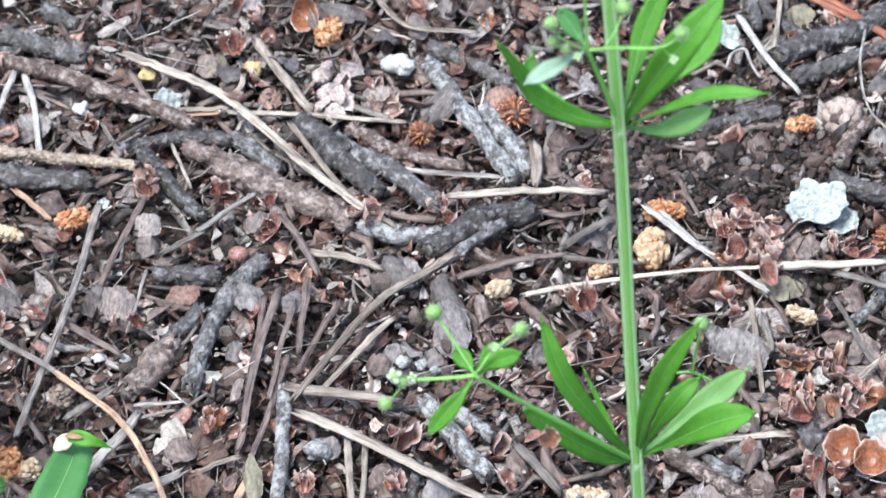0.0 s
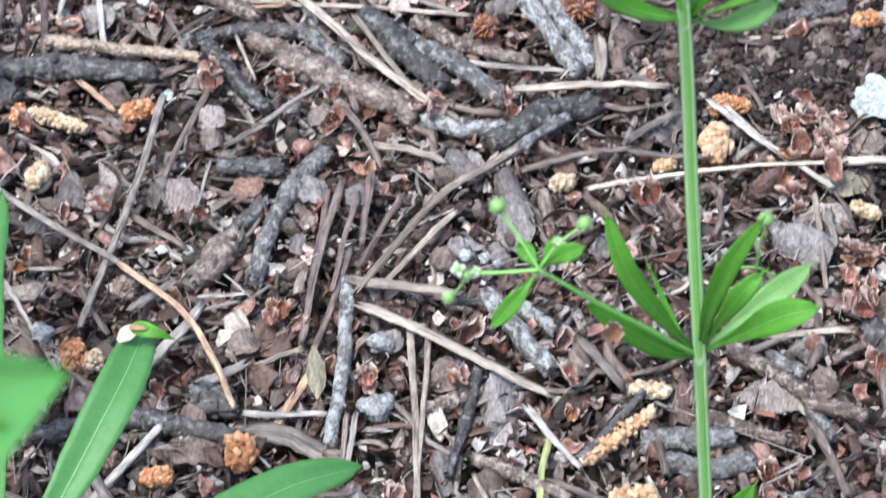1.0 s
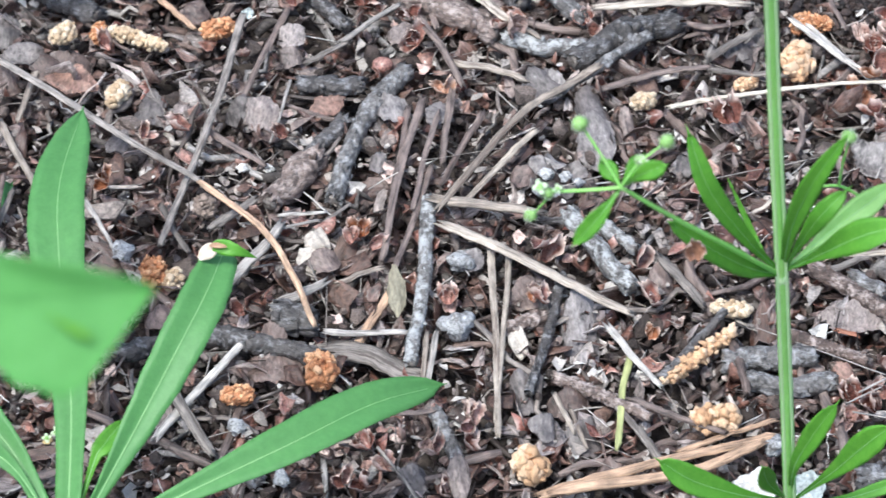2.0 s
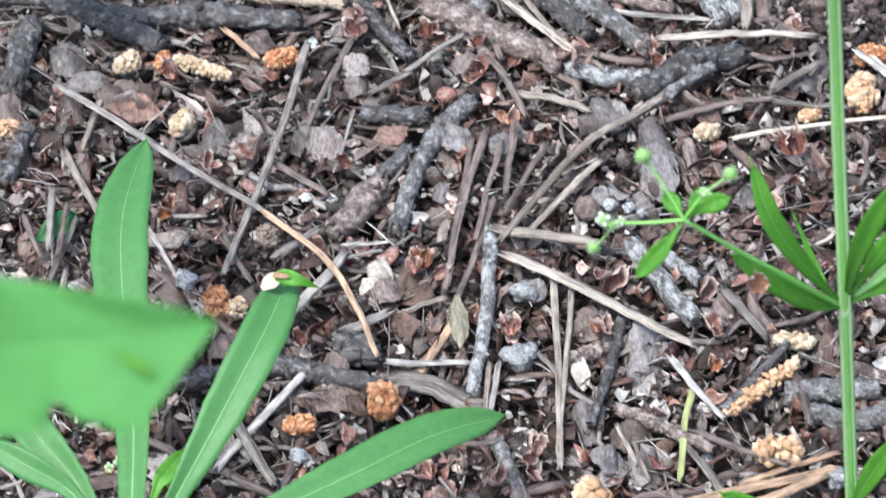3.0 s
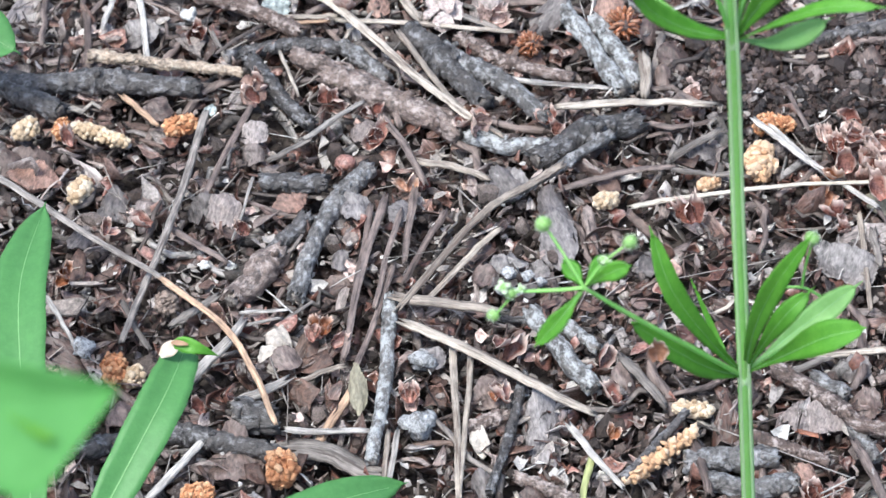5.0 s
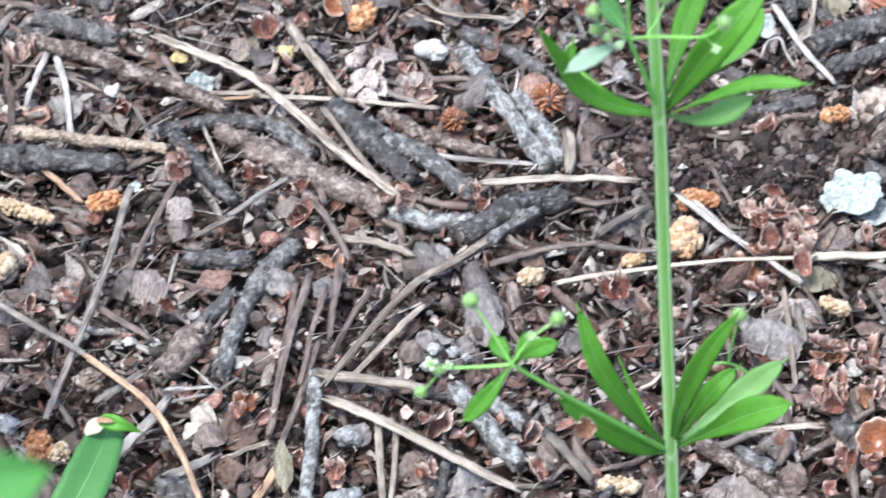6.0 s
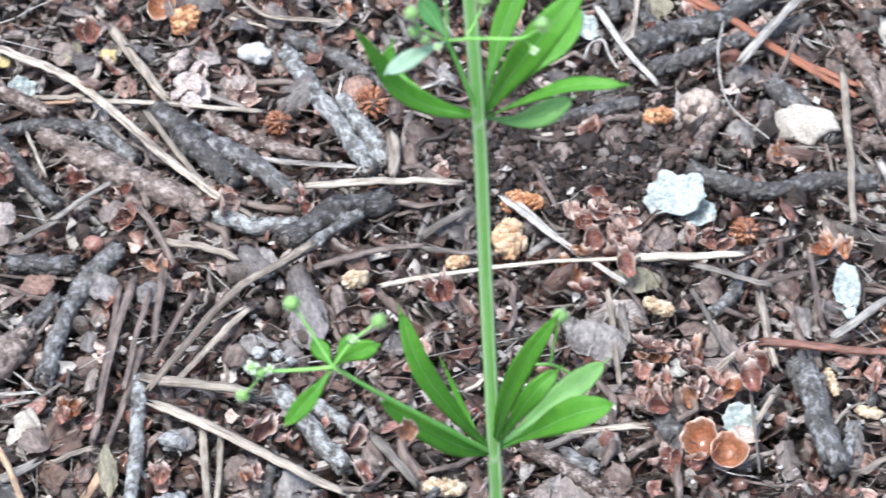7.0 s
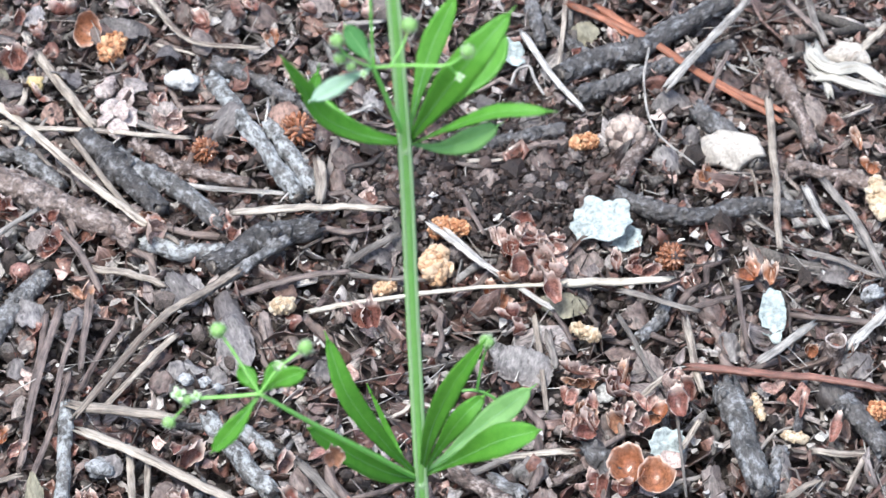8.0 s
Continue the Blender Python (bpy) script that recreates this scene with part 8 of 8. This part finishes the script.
def litter(rng):
    n = 18500
    a = lognormal(n, 0.00165, 0.5, rng)
    sc = np.stack([a * rng.uniform(1.0, 1.9, n), a * rng.uniform(0.5, 1.0, n), a], 1)
    scatter("leaf_litter", FLAKES, n, spots(n, rng, BED, None), sc, rng.uniform(-0.006, 0.0013, n), 0.72, FLAKE,
            "brown and grey crumbled bark and leaf flakes", "litter", rng, True)
    n = 3200
    a = lognormal(n, 0.0019, 0.3, rng)
    sc = np.stack([a * 1.1, a * 0.85, a], 1)
    scatter("scale_litter", CUPS, n, spots(n, rng, BED, None), sc, rng.uniform(-0.004, 0.0014, n), 0.6, SCALE_BITS,
            "reddish crumbled bud scales among the litter", "litter", rng, True)
    n = 900
    ln = lognormal(n, 0.0072, 0.55, rng)
    r = lognormal(n, 0.00042, 0.35, rng)
    scatter("needle_litter", RODS, n, spots(n, rng, BED, None), np.stack([ln, r * 1.3, r * 0.8], 1), rng.uniform(-0.004, 0.0018, n), 0.15, NEEDLE_BITS,
            "broken brown pine needles in the litter", "litter", rng, True)
    n = 5200
    ln = lognormal(n, 0.0024, 0.5, rng)
    wd = lognormal(n, 0.0026, 0.4, rng)
    scatter("shred_litter", SHREDS, n, spots(n, rng, BED, None), np.stack([ln, wd, wd], 1), rng.uniform(-0.004, 0.0016, n), 0.55, SHRED,
            "torn dark shreds of bark and leaf in the litter", "litter", rng, True)
    n = 4600
    a = lognormal(n, 0.0007, 0.42, rng)
    spot = np.stack([0.0785 + rng.normal(0, 0.017, n), 0.0475 + rng.normal(0, 0.012, n)], 1)
    scatter("humus_crumbs", LUMPS + BITS, n, spot, np.stack([a * 1.3, a, a * 0.8], 1), rng.uniform(-0.002, 0.0024, n), 0.6, HUMUS,
            "dark moist humus crumbs heaped in a patch", "humus", rng)
    n = 450
    ln = lognormal(n, 0.0065, 0.4, rng)
    r = lognormal(n, 0.0011, 0.3, rng)
    scatter("twig_litter", KNOBS, n, spots(n, rng, BED, None), np.stack([ln, r, r], 1), rng.uniform(-0.004, 0.0008, n), 0.13, TWIG_BITS,
            "short broken grey twig pieces in the litter", "litter", rng, True)
    n = 12500
    a = lognormal(n, 0.0008, 0.45, rng)
    scatter("crumb_litter", LUMPS, n, spots(n, rng, BED, None), np.stack([a * 1.2, a, a * 0.8], 1), rng.uniform(-0.005, 0.0016, n), 0.5, CRUMB,
            "dark crumbs of humus between the litter", "litter", rng)
    # pale crumbs, with extra ones added in place of glints
    n = 4800
    a = lognormal(n, 0.00055, 0.5, rng)
    scatter("speck_litter", BITS, n, spots(n, rng, BED, None), np.stack([a * 1.5, a, a], 1), rng.uniform(-0.001, 0.0025, n), 0.5, SPECK,
            "tiny pale crumbs on the litter, some standing in for glints", "litter", rng)
    n = 1300
    ln = lognormal(n, 0.0045, 0.5, rng)
    r = lognormal(n, 0.00016, 0.25, rng)
    scatter("fibre_litter", THREADS, n, spots(n, rng, BED, None), np.stack([ln, r, r], 1), rng.uniform(-0.001, 0.0028, n), 0.2, SPECK,
            "fine pale plant fibres on the litter", "litter", rng, True)
    n = 2400
    ln = lognormal(n, 0.0032, 0.5, rng)
    r = lognormal(n, 0.00015, 0.3, rng)
    scatter("thread_litter", THREADS, n, spots(n, rng, BED, None), np.stack([ln, r, r], 1), rng.uniform(-0.001, 0.003, n), 0.3, HUMUS,
            "fine dark rootlets and threads on the litter", "litter", rng, True)
    n = 4500
    a = lognormal(n, 0.006, 0.4, rng)
    sc = np.stack([a * rng.uniform(1.0, 1.9, n), a * rng.uniform(0.55, 0.95, n), a * 0.8], 1)
    scatter("outer_leaf_litter", BITS, n, spots(n, rng, 0.17, 2.4), sc, rng.uniform(-0.008, -0.002, n), 0.3, FLAKE,
            "brown leaf and bark flakes thinning out", "litter", rng)


litter(RNG)

# single pieces lying on top of the rest
chip_meshes = [mesh_of("bark_chip", v * np.array([1.5, 0.8, 0.9]) * 0.0026, f, CHIP, True) for v, f in FLAKES]
scale_meshes = [mesh_of("bud_scale", v * np.array([1.1, 0.9, 1.0]) * 0.0024, f, SCALE, True) for v, f in CUPS]
for me in scale_meshes:
    me.attributes.new("rim", "FLOAT", "POINT").data.foreach_set("value", np.tile(np.concatenate([np.zeros(9), RNG.uniform(-0.5, 0.9, 8)]), 2).astype(np.float32))
needle_meshes = [mesh_of("pine_needle", v * np.array([0.011, 0.0007, 0.0005]), f, WOOD["needle"], True, v * np.array([0.001, 0.0007, 0.0005])) for v, f in RODS]


STRIPS = [template_strip(RNG, q) for q in (0.5, 0.9, 1.3, 1.7, 2.2, 0.7, 1.1)]
strip_meshes = [mesh_of("bark_strip", v * np.array([1, 1, s_]) * 0.0058, f, STRIP, True, v * np.array([0.001, 0.0058, 0.0058])) for (v, f), s_ in zip(STRIPS, (1, -1, 1, -1, 1, -1, -1))]


def sprinkle(meshes, name, n, label, category, group, z, tilt, smin, smax):
    for i in range(n):
        ob = new(name, meshes[i % len(meshes)])
        ob.location = (GX + RNG.uniform(-0.16, 0.17), GY + RNG.uniform(-0.13, 0.14), z + RNG.uniform(-0.001, 0.0008))
        ob.rotation_euler = (RNG.normal(0, tilt), RNG.normal(0, tilt), RNG.uniform(0, 6.28))
        q = RNG.uniform(smin, smax)
        ob.scale = (q * RNG.uniform(0.85, 1.15), q, q)
        tagged(ob, label, category, group)


sprinkle(chip_meshes, "bark_chip", 300, "small curled flake of brown-grey bark on the litter", "bark chip", "bark chips in the litter", 0.0012, 0.3, 0.6, 1.5)
sprinkle(scale_meshes, "bud_scale", 170, "small reddish cupped bud scale on the litter", "bud scale", "shed bud scales", 0.0014, 0.55, 0.6, 1.3)
sprinkle(needle_meshes, "pine_needle", 130, "short dark brown dead needle on the litter", "needle", "dry stalks and needles in the litter", 0.0014, 0.07, 0.6, 1.7)
sprinkle(strip_meshes, "bark_strip", 110, "thin curled strip of brown-grey bark in the litter", "bark strip", "bark strips in the litter", 0.0012, 0.22, 0.35, 1.0)
